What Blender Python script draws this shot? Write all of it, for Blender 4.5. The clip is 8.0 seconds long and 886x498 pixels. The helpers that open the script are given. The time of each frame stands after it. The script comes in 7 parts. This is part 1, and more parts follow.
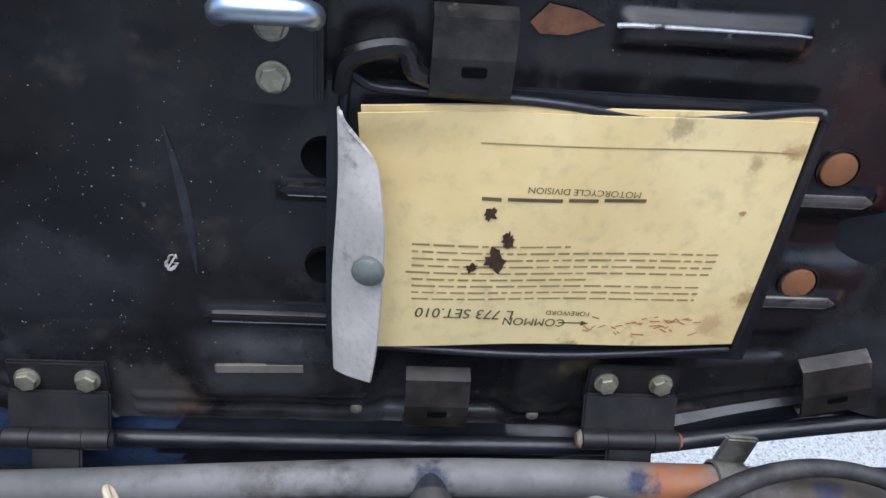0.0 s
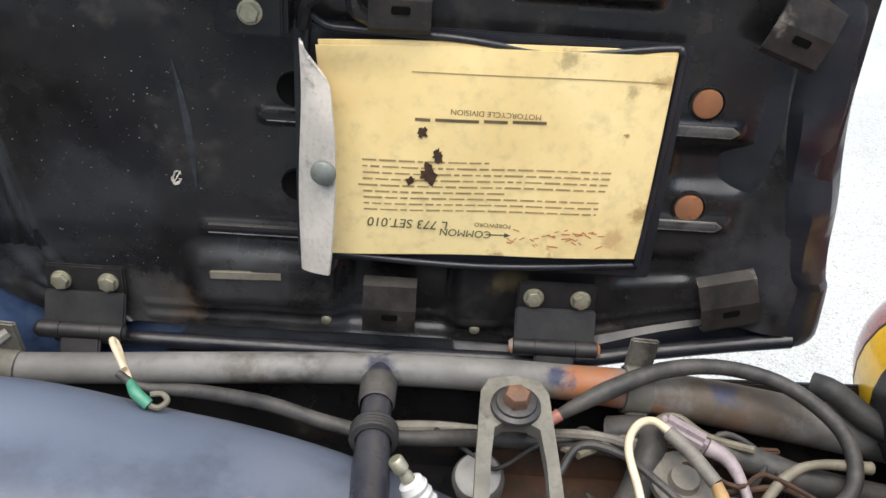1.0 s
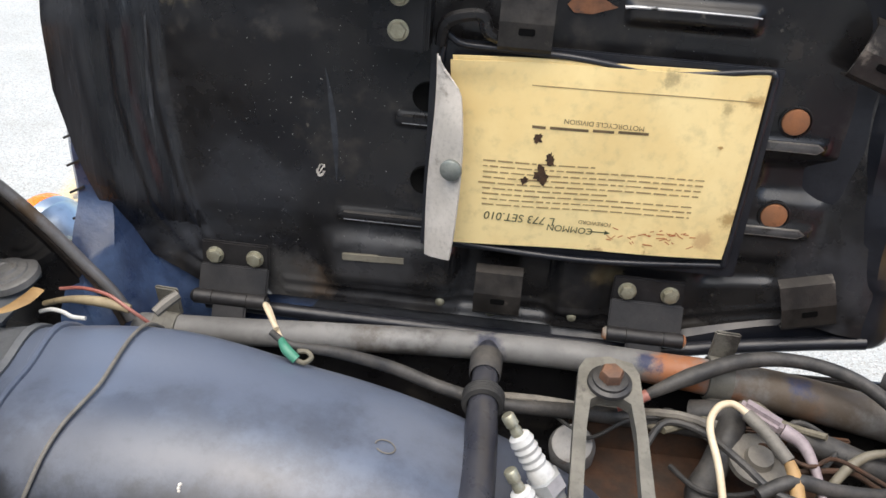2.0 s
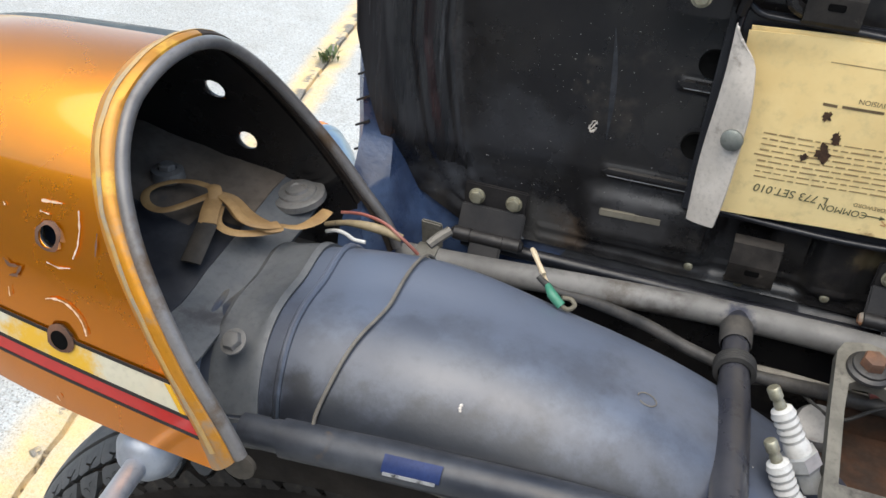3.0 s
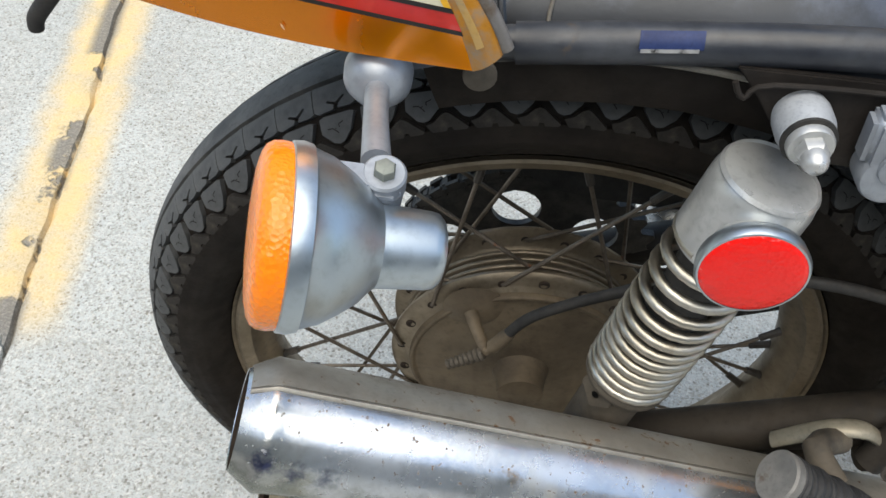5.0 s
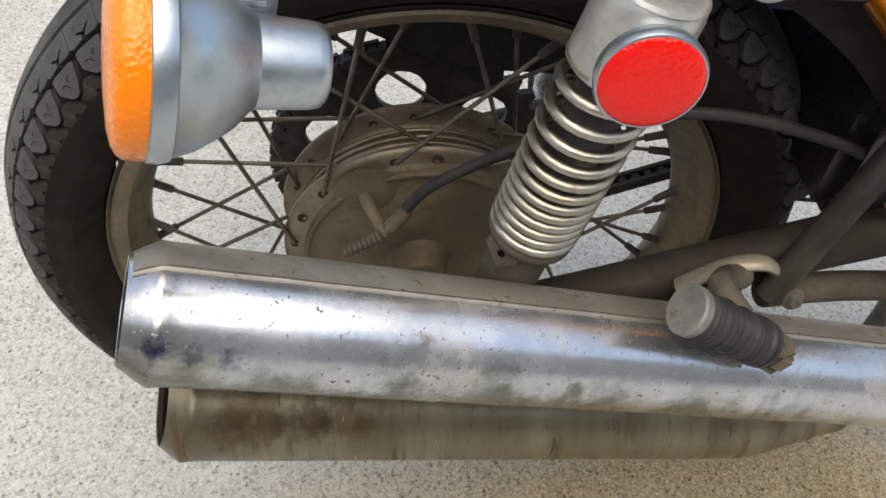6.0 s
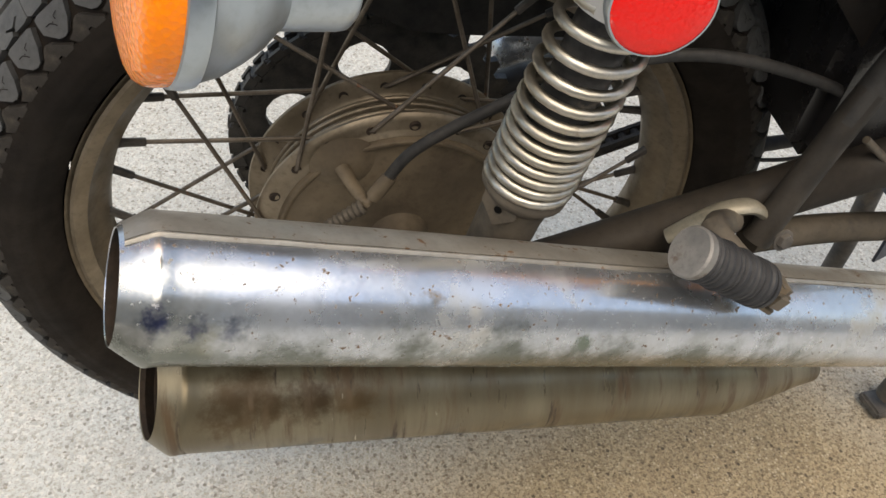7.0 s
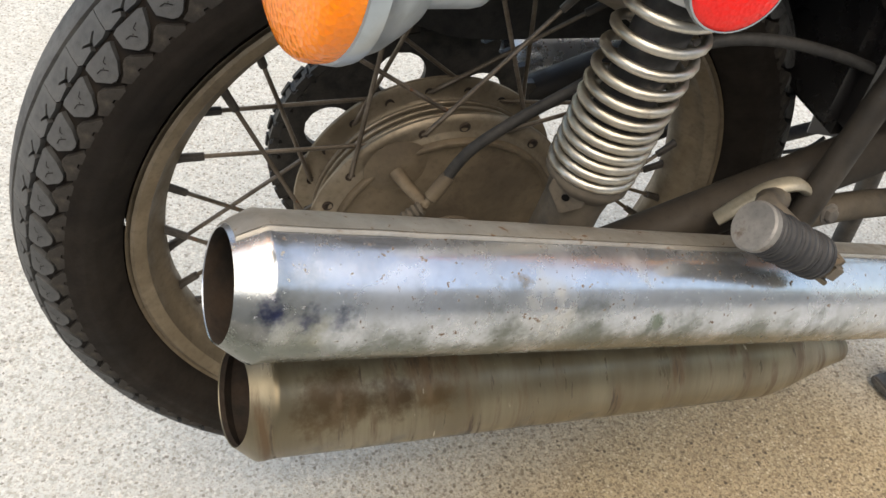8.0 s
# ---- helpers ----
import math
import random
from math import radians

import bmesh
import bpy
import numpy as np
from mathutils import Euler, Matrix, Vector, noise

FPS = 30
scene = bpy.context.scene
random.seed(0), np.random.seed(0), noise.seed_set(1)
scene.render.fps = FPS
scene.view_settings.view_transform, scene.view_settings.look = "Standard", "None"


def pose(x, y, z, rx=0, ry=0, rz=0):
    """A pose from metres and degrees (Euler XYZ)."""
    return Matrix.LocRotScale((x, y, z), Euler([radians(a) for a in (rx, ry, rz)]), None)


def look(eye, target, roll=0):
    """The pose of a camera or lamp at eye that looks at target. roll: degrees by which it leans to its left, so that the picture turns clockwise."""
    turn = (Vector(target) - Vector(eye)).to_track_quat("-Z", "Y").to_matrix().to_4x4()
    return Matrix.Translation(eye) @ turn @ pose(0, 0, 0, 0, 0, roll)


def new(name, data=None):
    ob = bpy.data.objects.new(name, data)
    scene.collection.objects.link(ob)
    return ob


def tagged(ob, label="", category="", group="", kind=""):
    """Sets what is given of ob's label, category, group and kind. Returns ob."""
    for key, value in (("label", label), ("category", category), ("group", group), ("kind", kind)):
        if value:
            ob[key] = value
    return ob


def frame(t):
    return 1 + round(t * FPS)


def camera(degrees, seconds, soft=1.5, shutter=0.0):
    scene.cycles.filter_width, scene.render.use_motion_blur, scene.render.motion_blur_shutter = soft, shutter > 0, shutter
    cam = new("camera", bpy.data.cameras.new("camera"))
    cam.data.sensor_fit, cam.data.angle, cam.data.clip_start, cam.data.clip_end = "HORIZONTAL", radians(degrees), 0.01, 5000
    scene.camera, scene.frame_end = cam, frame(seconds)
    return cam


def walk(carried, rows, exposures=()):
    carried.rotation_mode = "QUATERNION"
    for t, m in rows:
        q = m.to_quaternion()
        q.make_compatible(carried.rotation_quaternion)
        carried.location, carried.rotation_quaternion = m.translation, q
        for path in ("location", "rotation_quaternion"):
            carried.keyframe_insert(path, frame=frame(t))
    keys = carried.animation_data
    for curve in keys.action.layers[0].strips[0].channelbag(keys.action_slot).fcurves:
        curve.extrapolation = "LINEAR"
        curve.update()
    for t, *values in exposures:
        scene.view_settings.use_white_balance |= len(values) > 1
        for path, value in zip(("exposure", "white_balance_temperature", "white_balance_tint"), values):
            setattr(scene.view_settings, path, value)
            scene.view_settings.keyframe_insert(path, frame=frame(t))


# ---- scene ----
cam = camera(55.0, 8.0)
PATH = [
    (0, (0.1370, -0.1493, 1.0490), (0.3060, 1.4827, -0.0940), 5.7),
    (0.3, (0.1585, -0.1884, 1.0416), (0.2798, 1.4993, -0.0246), 4.3),
    (0.5, (0.1710, -0.2143, 1.0370), (0.2610, 1.5177, 0.0410), 4.5),
    (0.8, (0.1831, -0.2536, 1.0259), (0.2275, 1.5090, 0.0818), 4.1),
    (1, (0.1900, -0.2673, 1.0230), (0.2200, 1.4907, 0.0680), 4.0),
    (1.2, (0.1920, -0.2793, 1.0210), (0.1890, 1.4947, 0.0980), 3.6),
    (2.3, (0.1510, -0.3433, 1.0450), (-0.1010, 1.3977, 0.0920), 4.5),
    (2.5, (0.1380, -0.3503, 1.0470), (-0.2110, 1.3557, 0.0620), 4.5),
    (2.7, (0.1300, -0.3542, 1.0482), (-0.2768, 1.3231, 0.0375), 4.8),
    (3, (0.1090, -0.3603, 1.0480), (-0.3590, 1.2637, -0.0220), 5.0),
    (3.3, (0.0824, -0.3854, 1.0541), (-0.4412, 1.1992, -0.0482), 3.9),
    (3.5, (0.0610, -0.3923, 1.0550), (-0.4000, 1.1627, -0.1150), 4.8),
    (3.7, (0.0381, -0.4006, 1.0453), (-0.3895, 1.1101, -0.1936), 3.7),
    (4, (0.0040, -0.4133, 1.0290), (-0.4070, 1.0637, -0.2560), 1.1),
    (4.3, (-0.0257, -0.4235, 1.0125), (-0.3660, 1.0313, -0.3171), 1.0),
    (4.5, (-0.0360, -0.4313, 0.9960), (-0.3370, 0.9897, -0.3790), 0.8),
    (4.8, (-0.0464, -0.4400, 0.9702), (-0.2516, 0.9483, -0.4547), 2.0),
    (5, (-0.0510, -0.4423, 0.9570), (-0.1610, 0.9277, -0.4950), 3.3),
    (5.2, (-0.0480, -0.4463, 0.9460), (-0.0940, 0.8967, -0.5360), 3.4),
    (6.3, (-0.0560, -0.4693, 0.8810), (0.2080, 0.8217, -0.6230), 8.5),
    (6.5, (-0.0650, -0.4673, 0.8730), (0.2680, 0.8097, -0.6290), 9.6),
    (6.8, (-0.0829, -0.4691, 0.8689), (0.2776, 0.8644, -0.5774), 8.3),
    (7, (-0.0990, -0.4753, 0.8570), (0.2530, 0.8387, -0.6090), 8.3),
    (7.3, (-0.1202, -0.4862, 0.8408), (0.2623, 0.7799, -0.6595), 8.5),
    (7.5, (-0.1340, -0.4933, 0.8330), (0.2910, 0.7867, -0.6440), 8.6),
    (7.8, (-0.1553, -0.4932, 0.8331), (0.3004, 0.8379, -0.5884), 7.6),
    (8, (-0.1740, -0.4893, 0.8400), (0.2800, 0.8667, -0.5590), 7.2),
]
walk(cam, [(t, look(eye, target, roll)) for t, eye, target, roll in PATH], exposures=[(0.0, 1.06, 5800, 8), (0.5, 1.28, 6080, 6), (1.0, 1.38, 6900, 6), (2.5, 1.18, 6950, 8), (3.5, 1.02, 6700, 3), (4.0, 1.0, 7100, 3), (4.6, 0.93, 7000, 3), (6.4, 0.9, 7950, 8), (8.0, 1.2, 8050, 8)])

# world, sun, light
world = bpy.data.worlds.new("sky")
scene.world = world
world.use_nodes = True
SUN_UP, SUN_ROUND = 71.0, 190.0
wn = world.node_tree.nodes
sky = wn.new("ShaderNodeTexSky")
sky.sky_type, sky.sun_disc = "NISHITA", False
sky.sun_elevation, sky.sun_rotation = radians(SUN_UP), radians(SUN_ROUND)
sky.dust_density, sky.ozone_density = 2.0, 1.5
world.node_tree.links.new(sky.outputs[0], wn["Background"].inputs[0])
wn["Background"].inputs[1].default_value = 0.15
sun = new("sun", bpy.data.lights.new("sun", "SUN"))
sun.data.energy, sun.data.angle, sun.data.color = 1.55, radians(80), (1.0, 0.95, 0.88)
az, el = radians(SUN_ROUND), radians(SUN_UP)
sun.matrix_world = look((0, 0, 0), (-math.sin(az) * math.cos(el), -math.cos(az) * math.cos(el), -math.sin(el)))


# materials
def mat(name, a, b, rough=(0.4, 0.6), metal=0.0, scale=40.0, spots=None, bump=0.1, bump_scale=300.0, coat=0.0, stretch=(1, 1, 1), spec=0.5, grain=0.5):
    """A principled material: colour a to b by a noise, optional spots (colour, scale, low, high, rough), fine relief."""
    m = bpy.data.materials.new(name)
    m.use_nodes = True
    n, k = m.node_tree.nodes, m.node_tree.links.new
    p = n["Principled BSDF"]
    co = n.new("ShaderNodeTexCoord")
    mp = n.new("ShaderNodeMapping")
    mp.inputs["Scale"].default_value = stretch
    k(co.outputs["Object"], mp.inputs["Vector"])

    def noise_tex(sc, detail=6, rg=0.6):
        t = n.new("ShaderNodeTexNoise")
        t.inputs["Scale"].default_value, t.inputs["Detail"].default_value, t.inputs["Roughness"].default_value = sc, detail, rg
        k(mp.outputs[0], t.inputs["Vector"])
        return t.outputs["Fac"]

    def ramp(src, lo, hi, v0=0.0, v1=1.0):
        r = n.new("ShaderNodeMapRange")
        r.interpolation_type = "SMOOTHSTEP"
        for i, v in zip((1, 2, 3, 4), (lo, hi, v0, v1)):
            r.inputs[i].default_value = v
        k(src, r.inputs[0])
        return r.outputs[0]

    def mix(f, c1, c2):
        x = n.new("ShaderNodeMix")
        x.data_type = "RGBA"
        k(f, x.inputs["Factor"])
        for c, s in ((c1, x.inputs[6]), (c2, x.inputs[7])):
            if isinstance(c, tuple):
                s.default_value = (*c, 1)
            else:
                k(c, s)
        return x.outputs[2]

    big = noise_tex(scale)
    fine = noise_tex(scale * 9.0, 4)
    col = mix(ramp(big, 0.32, 0.68), a, b)
    col = mix(ramp(fine, 0.45, 0.8, 0.0, grain), col, tuple(0.6 * v for v in a))
    ro = ramp(noise_tex(scale * 2.3), 0.3, 0.7, *rough)
    for sp in spots or ():
        c, sc, lo, hi, r2 = sp
        f = ramp(noise_tex(sc, 8, 0.65), lo, hi)
        col = mix(f, col, c)
        y = n.new("ShaderNodeMix")
        k(f, y.inputs[0])
        k(ro, y.inputs[2])
        y.inputs[3].default_value = r2
        ro = y.outputs[0]
        if metal:
            z = n.new("ShaderNodeMix")
            k(f, z.inputs[0])
            if p.inputs["Metallic"].links:
                k(p.inputs["Metallic"].links[0].from_socket, z.inputs[2])
            else:
                z.inputs[2].default_value = metal
            z.inputs[3].default_value = metal * 0.25
            k(z.outputs[0], p.inputs["Metallic"])
    k(col, p.inputs["Base Color"])
    k(ro, p.inputs["Roughness"])
    if not p.inputs["Metallic"].links:
        p.inputs["Metallic"].default_value = metal
    p.inputs["Coat Weight"].default_value = coat
    p.inputs["Coat Roughness"].default_value = 0.06
    p.inputs["Specular IOR Level"].default_value = spec
    if bump:
        bp = n.new("ShaderNodeBump")
        bp.inputs["Strength"].default_value, bp.inputs["Distance"].default_value = bump, 0.001
        k(noise_tex(bump_scale, 5), bp.inputs["Height"])
        k(bp.outputs[0], p.inputs["Normal"])
    return m


def patched(m, marks):
    """Patches of another colour with ragged edges, stains and painted shade alike: (centre, radius, colour)."""
    n, k = m.node_tree.nodes, m.node_tree.links.new
    p = n["Principled BSDF"]
    co = n.new("ShaderNodeTexCoord")
    for c, r, colour in marks:
        tx = n.new("ShaderNodeTexNoise")
        tx.inputs["Scale"].default_value, tx.inputs["Detail"].default_value, tx.inputs["Roughness"].default_value = 1.1 / r, 9, 0.7
        k(co.outputs["Object"], tx.inputs["Vector"])
        d = n.new("ShaderNodeVectorMath")
        d.operation = "DISTANCE"
        k(co.outputs["Object"], d.inputs[0])
        d.inputs[1].default_value = c
        a = n.new("ShaderNodeMath")
        a.operation, a.inputs[1].default_value = "MULTIPLY_ADD", r * 2.6
        k(tx.outputs["Fac"], a.inputs[0])
        k(d.outputs["Value"], a.inputs[2])
        f = n.new("ShaderNodeMapRange")
        f.interpolation_type = "SMOOTHSTEP"
        for i, v in zip((1, 2, 3, 4), (r * 1.5, r * 2.3, 1.0, 0.0)):
            f.inputs[i].default_value = v
        k(a.outputs[0], f.inputs[0])
        x = n.new("ShaderNodeMix")
        x.data_type = "RGBA"
        k(f.outputs[0], x.inputs["Factor"])
        k(p.inputs["Base Color"].links[0].from_socket, x.inputs[6])
        x.inputs[7].default_value = (*colour, 1)
        k(x.outputs[2], p.inputs["Base Color"])
    return m


DUST = (0.16, 0.13, 0.1)
RUST = (0.2, 0.07, 0.025)
pan_black = mat("worn black paint", (0.0062, 0.006, 0.0072), (0.0155, 0.0145, 0.0142), (0.2, 0.4), 0.0, 14, [((0.07, 0.058, 0.045), 8, 0.63, 0.85, 0.7), ((0.2, 0.19, 0.17), 260, 0.785, 0.82, 0.6), ((0.03, 0.026, 0.022), 30, 0.58, 0.72, 0.6)], 0.12, 90, 0.0)
frame_black = mat("dusty frame paint", (0.026, 0.026, 0.027), (0.1, 0.088, 0.075), (0.45, 0.75), 0.0, 22, [((0.012, 0.014, 0.025), 12, 0.58, 0.66, 0.25), (RUST, 16, 0.66, 0.74, 0.8)], 0.15, 260)
pan_worn = patched(mat("scuffed pan paint", (0.0062, 0.006, 0.0072), (0.0155, 0.0145, 0.0142), (0.18, 0.42), 0.0, 14, [((0.06, 0.05, 0.04), 8, 0.58, 0.82, 0.7), ((0.2, 0.19, 0.17), 260, 0.77, 0.81, 0.6), ((0.034, 0.03, 0.026), 30, 0.53, 0.7, 0.5), ((0.09, 0.08, 0.065), 75, 0.67, 0.74, 0.6)], 0.14, 70), [((0.05, 0.137, 0.757), 0.02, (0.06, 0.043, 0.03)), ((-0.04, 0.138, 0.955), 0.03, (0.1, 0.085, 0.055)), ((0.365, 0.132, 0.9), 0.03, (0.05, 0.047, 0.045)), ((0.35, 0.14, 0.85), 0.02, (0.022, 0.022, 0.024)), ((0.235, 0.14, 0.785), 0.014, (0.07, 0.055, 0.03)), ((0.37, 0.132, 0.8), 0.04, (0.04, 0.04, 0.044)), ((0.01, 0.137, 0.81), 0.05, (0.026, 0.027, 0.03)), ((0.09, 0.134, 0.77), 0.04, (0.038, 0.038, 0.04)), ((0.03, 0.138, 0.755), 0.03, (0.05, 0.049, 0.048)), ((0.15, 0.14, 0.755), 0.03, (0.034, 0.035, 0.038)), ((-0.03, 0.136, 0.785), 0.03, (0.036, 0.038, 0.043)), ((-0.06, 0.13, 0.87), 0.04, (0.03, 0.03, 0.032))])
pouch_black = mat("black pouch vinyl", (0.008, 0.009, 0.013), (0.018, 0.019, 0.024), (0.28, 0.45), 0.0, 30, None, 0.2, 300)
# Pale vertical streaks paint the reflected sheen of the pan's rolled edge.
pan_roll = mat("black paint with painted sheen streaks", (0.008, 0.008, 0.0095), (0.03, 0.031, 0.034), (0.18, 0.34), 0.0, 60, [((0.1, 0.105, 0.115), 75, 0.56, 0.68, 0.35)], 0.05, 90, stretch=(1, 1, 0.05))
holder_grey = mat("worn brown-black bracket", (0.012, 0.0105, 0.0095), (0.036, 0.031, 0.027), (0.35, 0.55), 0.2, 60, [((0.15, 0.13, 0.11), 45, 0.6, 0.72, 0.7)], 0.15, 400)
dust_fleck = mat("grey fleck", (0.28, 0.28, 0.27), (0.42, 0.42, 0.4), (0.6, 0.7), 0, 200, None, 0)
# Colour of a bluish reflection painted on the pan as a streak.
sheen_blue = mat("faint painted sheen", (0.016, 0.018, 0.022), (0.034, 0.037, 0.044), (0.3, 0.5), 0, 120, None, 0.05)
# Crown patches mix dust with painted sky sheen; dark near-side patches paint shade.
fender_black = patched(mat("dusty black plastic with painted shading", (0.046, 0.055, 0.08), (0.067, 0.078, 0.104), (0.3, 0.43), 0.0, 11, [((0.042, 0.05, 0.072), 8, 0.6, 0.8, 0.36), ((0.1, 0.108, 0.12), 5, 0.6, 0.85, 0.5), ((0.2, 0.2, 0.19), 160, 0.72, 0.78, 0.7)], 0.08, 400, spec=0.8), [((x, 0.025, 0.773 - 0.5 * max(0.0, x - 0.02) ** 1.5), 0.07, (0.098, 0.118, 0.162)) for x in (-0.07, -0.02, 0.03, 0.08, 0.13)] + [((-0.13, 0.0, 0.76), 0.03, (0.12, 0.115, 0.105))] + [((0.012 + 0.384 * math.sin(a), -0.072 + 0.006 * (i % 3 == 1), 0.356 + 0.384 * math.cos(a)), 0.03 + 0.008 * (i % 3), (0.008, 0.01, 0.015)) for i, a in enumerate(-0.17 + 0.066 * j for j in range(12))])
stalk_metal = mat("dull grey stalk metal", (0.33, 0.36, 0.41), (0.25, 0.27, 0.3), (0.3, 0.44), 0.4, 26, [((0.17, 0.155, 0.14), 40, 0.6, 0.74, 0.6)], 0.08, 200)
# Blue sky sheen is put into the colour of this vinyl.
vinyl = mat("black vinyl", (0.016, 0.027, 0.062), (0.045, 0.075, 0.15), (0.24, 0.42), 0.0, 22, [((0.1, 0.12, 0.16), 34, 0.6, 0.76, 0.5)], 0.6, 90)
rubber = mat("black rubber", (0.012, 0.012, 0.012), (0.03, 0.028, 0.026), (0.6, 0.8), 0.0, 60, None, 0.2, 500)
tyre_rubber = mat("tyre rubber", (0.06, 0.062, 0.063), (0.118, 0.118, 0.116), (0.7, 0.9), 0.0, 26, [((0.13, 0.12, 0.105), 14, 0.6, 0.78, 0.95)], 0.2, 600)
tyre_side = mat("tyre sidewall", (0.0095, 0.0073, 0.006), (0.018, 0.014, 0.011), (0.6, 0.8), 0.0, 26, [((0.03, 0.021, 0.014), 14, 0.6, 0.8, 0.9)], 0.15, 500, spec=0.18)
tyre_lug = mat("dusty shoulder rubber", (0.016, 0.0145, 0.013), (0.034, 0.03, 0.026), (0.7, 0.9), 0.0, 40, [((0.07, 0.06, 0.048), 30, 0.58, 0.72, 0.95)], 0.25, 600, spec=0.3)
brown_alloy = mat("brown brake dust", (0.1, 0.078, 0.053), (0.172, 0.134, 0.09), (0.5, 0.7), 0.3, 18, [((0.06, 0.042, 0.028), 10, 0.52, 0.7, 0.85)], 0.15, 350)
trim_grey = mat("rubbed edge trim", (0.13, 0.125, 0.122), (0.21, 0.2, 0.195), (0.28, 0.42), 0.2, 24, [((0.09, 0.06, 0.035), 14, 0.54, 0.66, 0.6)], 0.08, 300)
# Lower-flank patches paint a darker reflection; the large tail-cone patch tones down glare.
chrome = patched(mat("weathered chrome with painted shading", (0.62, 0.65, 0.7), (0.54, 0.56, 0.58), (0.19, 0.32), 0.88, 12, [((0.34, 0.32, 0.26), 9, 0.54, 0.72, 0.42), ((0.12, 0.065, 0.03), 210, 0.62, 0.66, 0.8), ((0.14, 0.08, 0.04), 90, 0.67, 0.71, 0.8)], 0.16, 60), [((-0.172, -0.208, 0.49), 0.045, (0.26, 0.26, 0.2)), ((-0.17, -0.205, 0.525), 0.012, (0.5, 0.42, 0.25)), ((-0.02, -0.19, 0.5), 0.01, (0.3, 0.17, 0.06)), ((-0.175, -0.205, 0.525), 0.05, (0.44, 0.45, 0.44)), ((0.02, -0.2, 0.48), 0.014, (0.45, 0.4, 0.3)), ((-0.162, -0.2135, 0.5235), 0.011, (0.06, 0.07, 0.15)), ((-0.148, -0.211, 0.515), 0.009, (0.1, 0.11, 0.17)), ((-0.13, -0.21, 0.51), 0.01, (0.2, 0.22, 0.27)), ((0.075, -0.187, 0.441), 0.009, (0.2, 0.24, 0.2))] + [((x, -0.2065 + 0.124 * (x + 0.16), 0.474 - 0.311 * (x + 0.16)), 0.055, (0.17, 0.185, 0.165)) for x in (-0.17, -0.13, -0.09, -0.05, -0.01, 0.03, 0.07, 0.11, 0.15, 0.19, 0.23, 0.27)])
# Brown drips are stains; the blue-grey lower-flank row paints shade.
chrome_dull = patched(mat("drip-stained chrome", (0.2, 0.175, 0.12), (0.13, 0.107, 0.068), (0.26, 0.42), 0.6, 22, [((0.085, 0.052, 0.025), 34, 0.53, 0.66, 0.5), ((0.045, 0.03, 0.018), 70, 0.6, 0.68, 0.6), ((0.5, 0.47, 0.38), 90, 0.68, 0.72, 0.3)], 0.06, 200, stretch=(1.3, 0.4, 0.1)), [((-0.13, -0.19, 0.405), 0.03, (0.085, 0.056, 0.028)), ((-0.09, -0.185, 0.395), 0.022, (0.075, 0.05, 0.026)), ((-0.06, -0.18, 0.385), 0.018, (0.1, 0.066, 0.032))] + [((x, -0.19 + 0.163 * (x + 0.16), 0.358 - 0.321 * (x + 0.16)), 0.032, (0.07, 0.078, 0.08)) for x in (-0.15, -0.1, -0.05, 0.0, 0.05, 0.1, 0.15, 0.2)])
bright = mat("bright chrome", (0.5, 0.56, 0.61), (0.43, 0.49, 0.54), (0.3, 0.4), 0.92, 20, None, 0.03, 200)
alloy = mat("dirty aluminium", (0.175, 0.142, 0.1), (0.27, 0.225, 0.168), (0.4, 0.6), 0.7, 22, [((0.09, 0.065, 0.045), 14, 0.56, 0.72, 0.85)], 0.15, 350)
alloy_clean = mat("painted silver", (0.4, 0.41, 0.41), (0.5, 0.505, 0.505), (0.26, 0.38), 0.5, 20, [((0.2, 0.17, 0.13), 18, 0.64, 0.76, 0.7)], 0.08, 350)
nipple_dark = mat("dark nipple", (0.05, 0.045, 0.04), (0.09, 0.08, 0.07), (0.45, 0.6), 0.5, 60, None, 0.1)
spoke_steel = mat("rusty spoke steel", (0.11, 0.09, 0.07), (0.2, 0.17, 0.14), (0.35, 0.6), 0.7, 40, [(RUST, 60, 0.62, 0.72, 0.8)], 0.1, 500)
coil_steel = mat("spring chrome", (0.6, 0.57, 0.51), (0.44, 0.4, 0.33), (0.33, 0.5), 1.0, 30, [((0.15, 0.1, 0.06), 40, 0.62, 0.75, 0.7)], 0.05, 300)
zinc = mat("zinc bolt", (0.3, 0.28, 0.2), (0.44, 0.42, 0.32), (0.35, 0.55), 0.7, 120, [((0.2, 0.16, 0.1), 160, 0.64, 0.75, 0.8)], 0.15, 600)
rusty = mat("rusty steel", (0.07, 0.032, 0.016), (0.03, 0.02, 0.014), (0.7, 0.9), 0.2, 60, None, 0.3, 400)
bracket_grey = mat("worn dark bracket", (0.02, 0.02, 0.022), (0.055, 0.053, 0.052), (0.4, 0.6), 0.3, 40, [(DUST, 40, 0.62, 0.72, 0.8)], 0.12, 400)
orange = mat("candy orange paint", (0.9, 0.285, 0.002), (0.84, 0.255, 0.002), (0.24, 0.3), 0.88, 6, None, 0.0, 100, 1.0, grain=0.08)
white_paint = patched(mat("cream stripe", (0.72, 0.68, 0.52), (0.64, 0.6, 0.45), (0.3, 0.4), 0, 20, None, 0, 100, 0.6), [((-0.147, -0.107, 0.773), 0.022, (0.78, 0.45, 0.02)), ((-0.168, -0.107, 0.776), 0.02, (0.78, 0.45, 0.02)), ((-0.135, -0.106, 0.77), 0.014, (0.78, 0.45, 0.02))])
yellow_paint = mat("yellow stripe", (0.8, 0.47, 0.02), (0.75, 0.4, 0.02), (0.3, 0.4), 0, 30, None, 0, 100, 0.6)
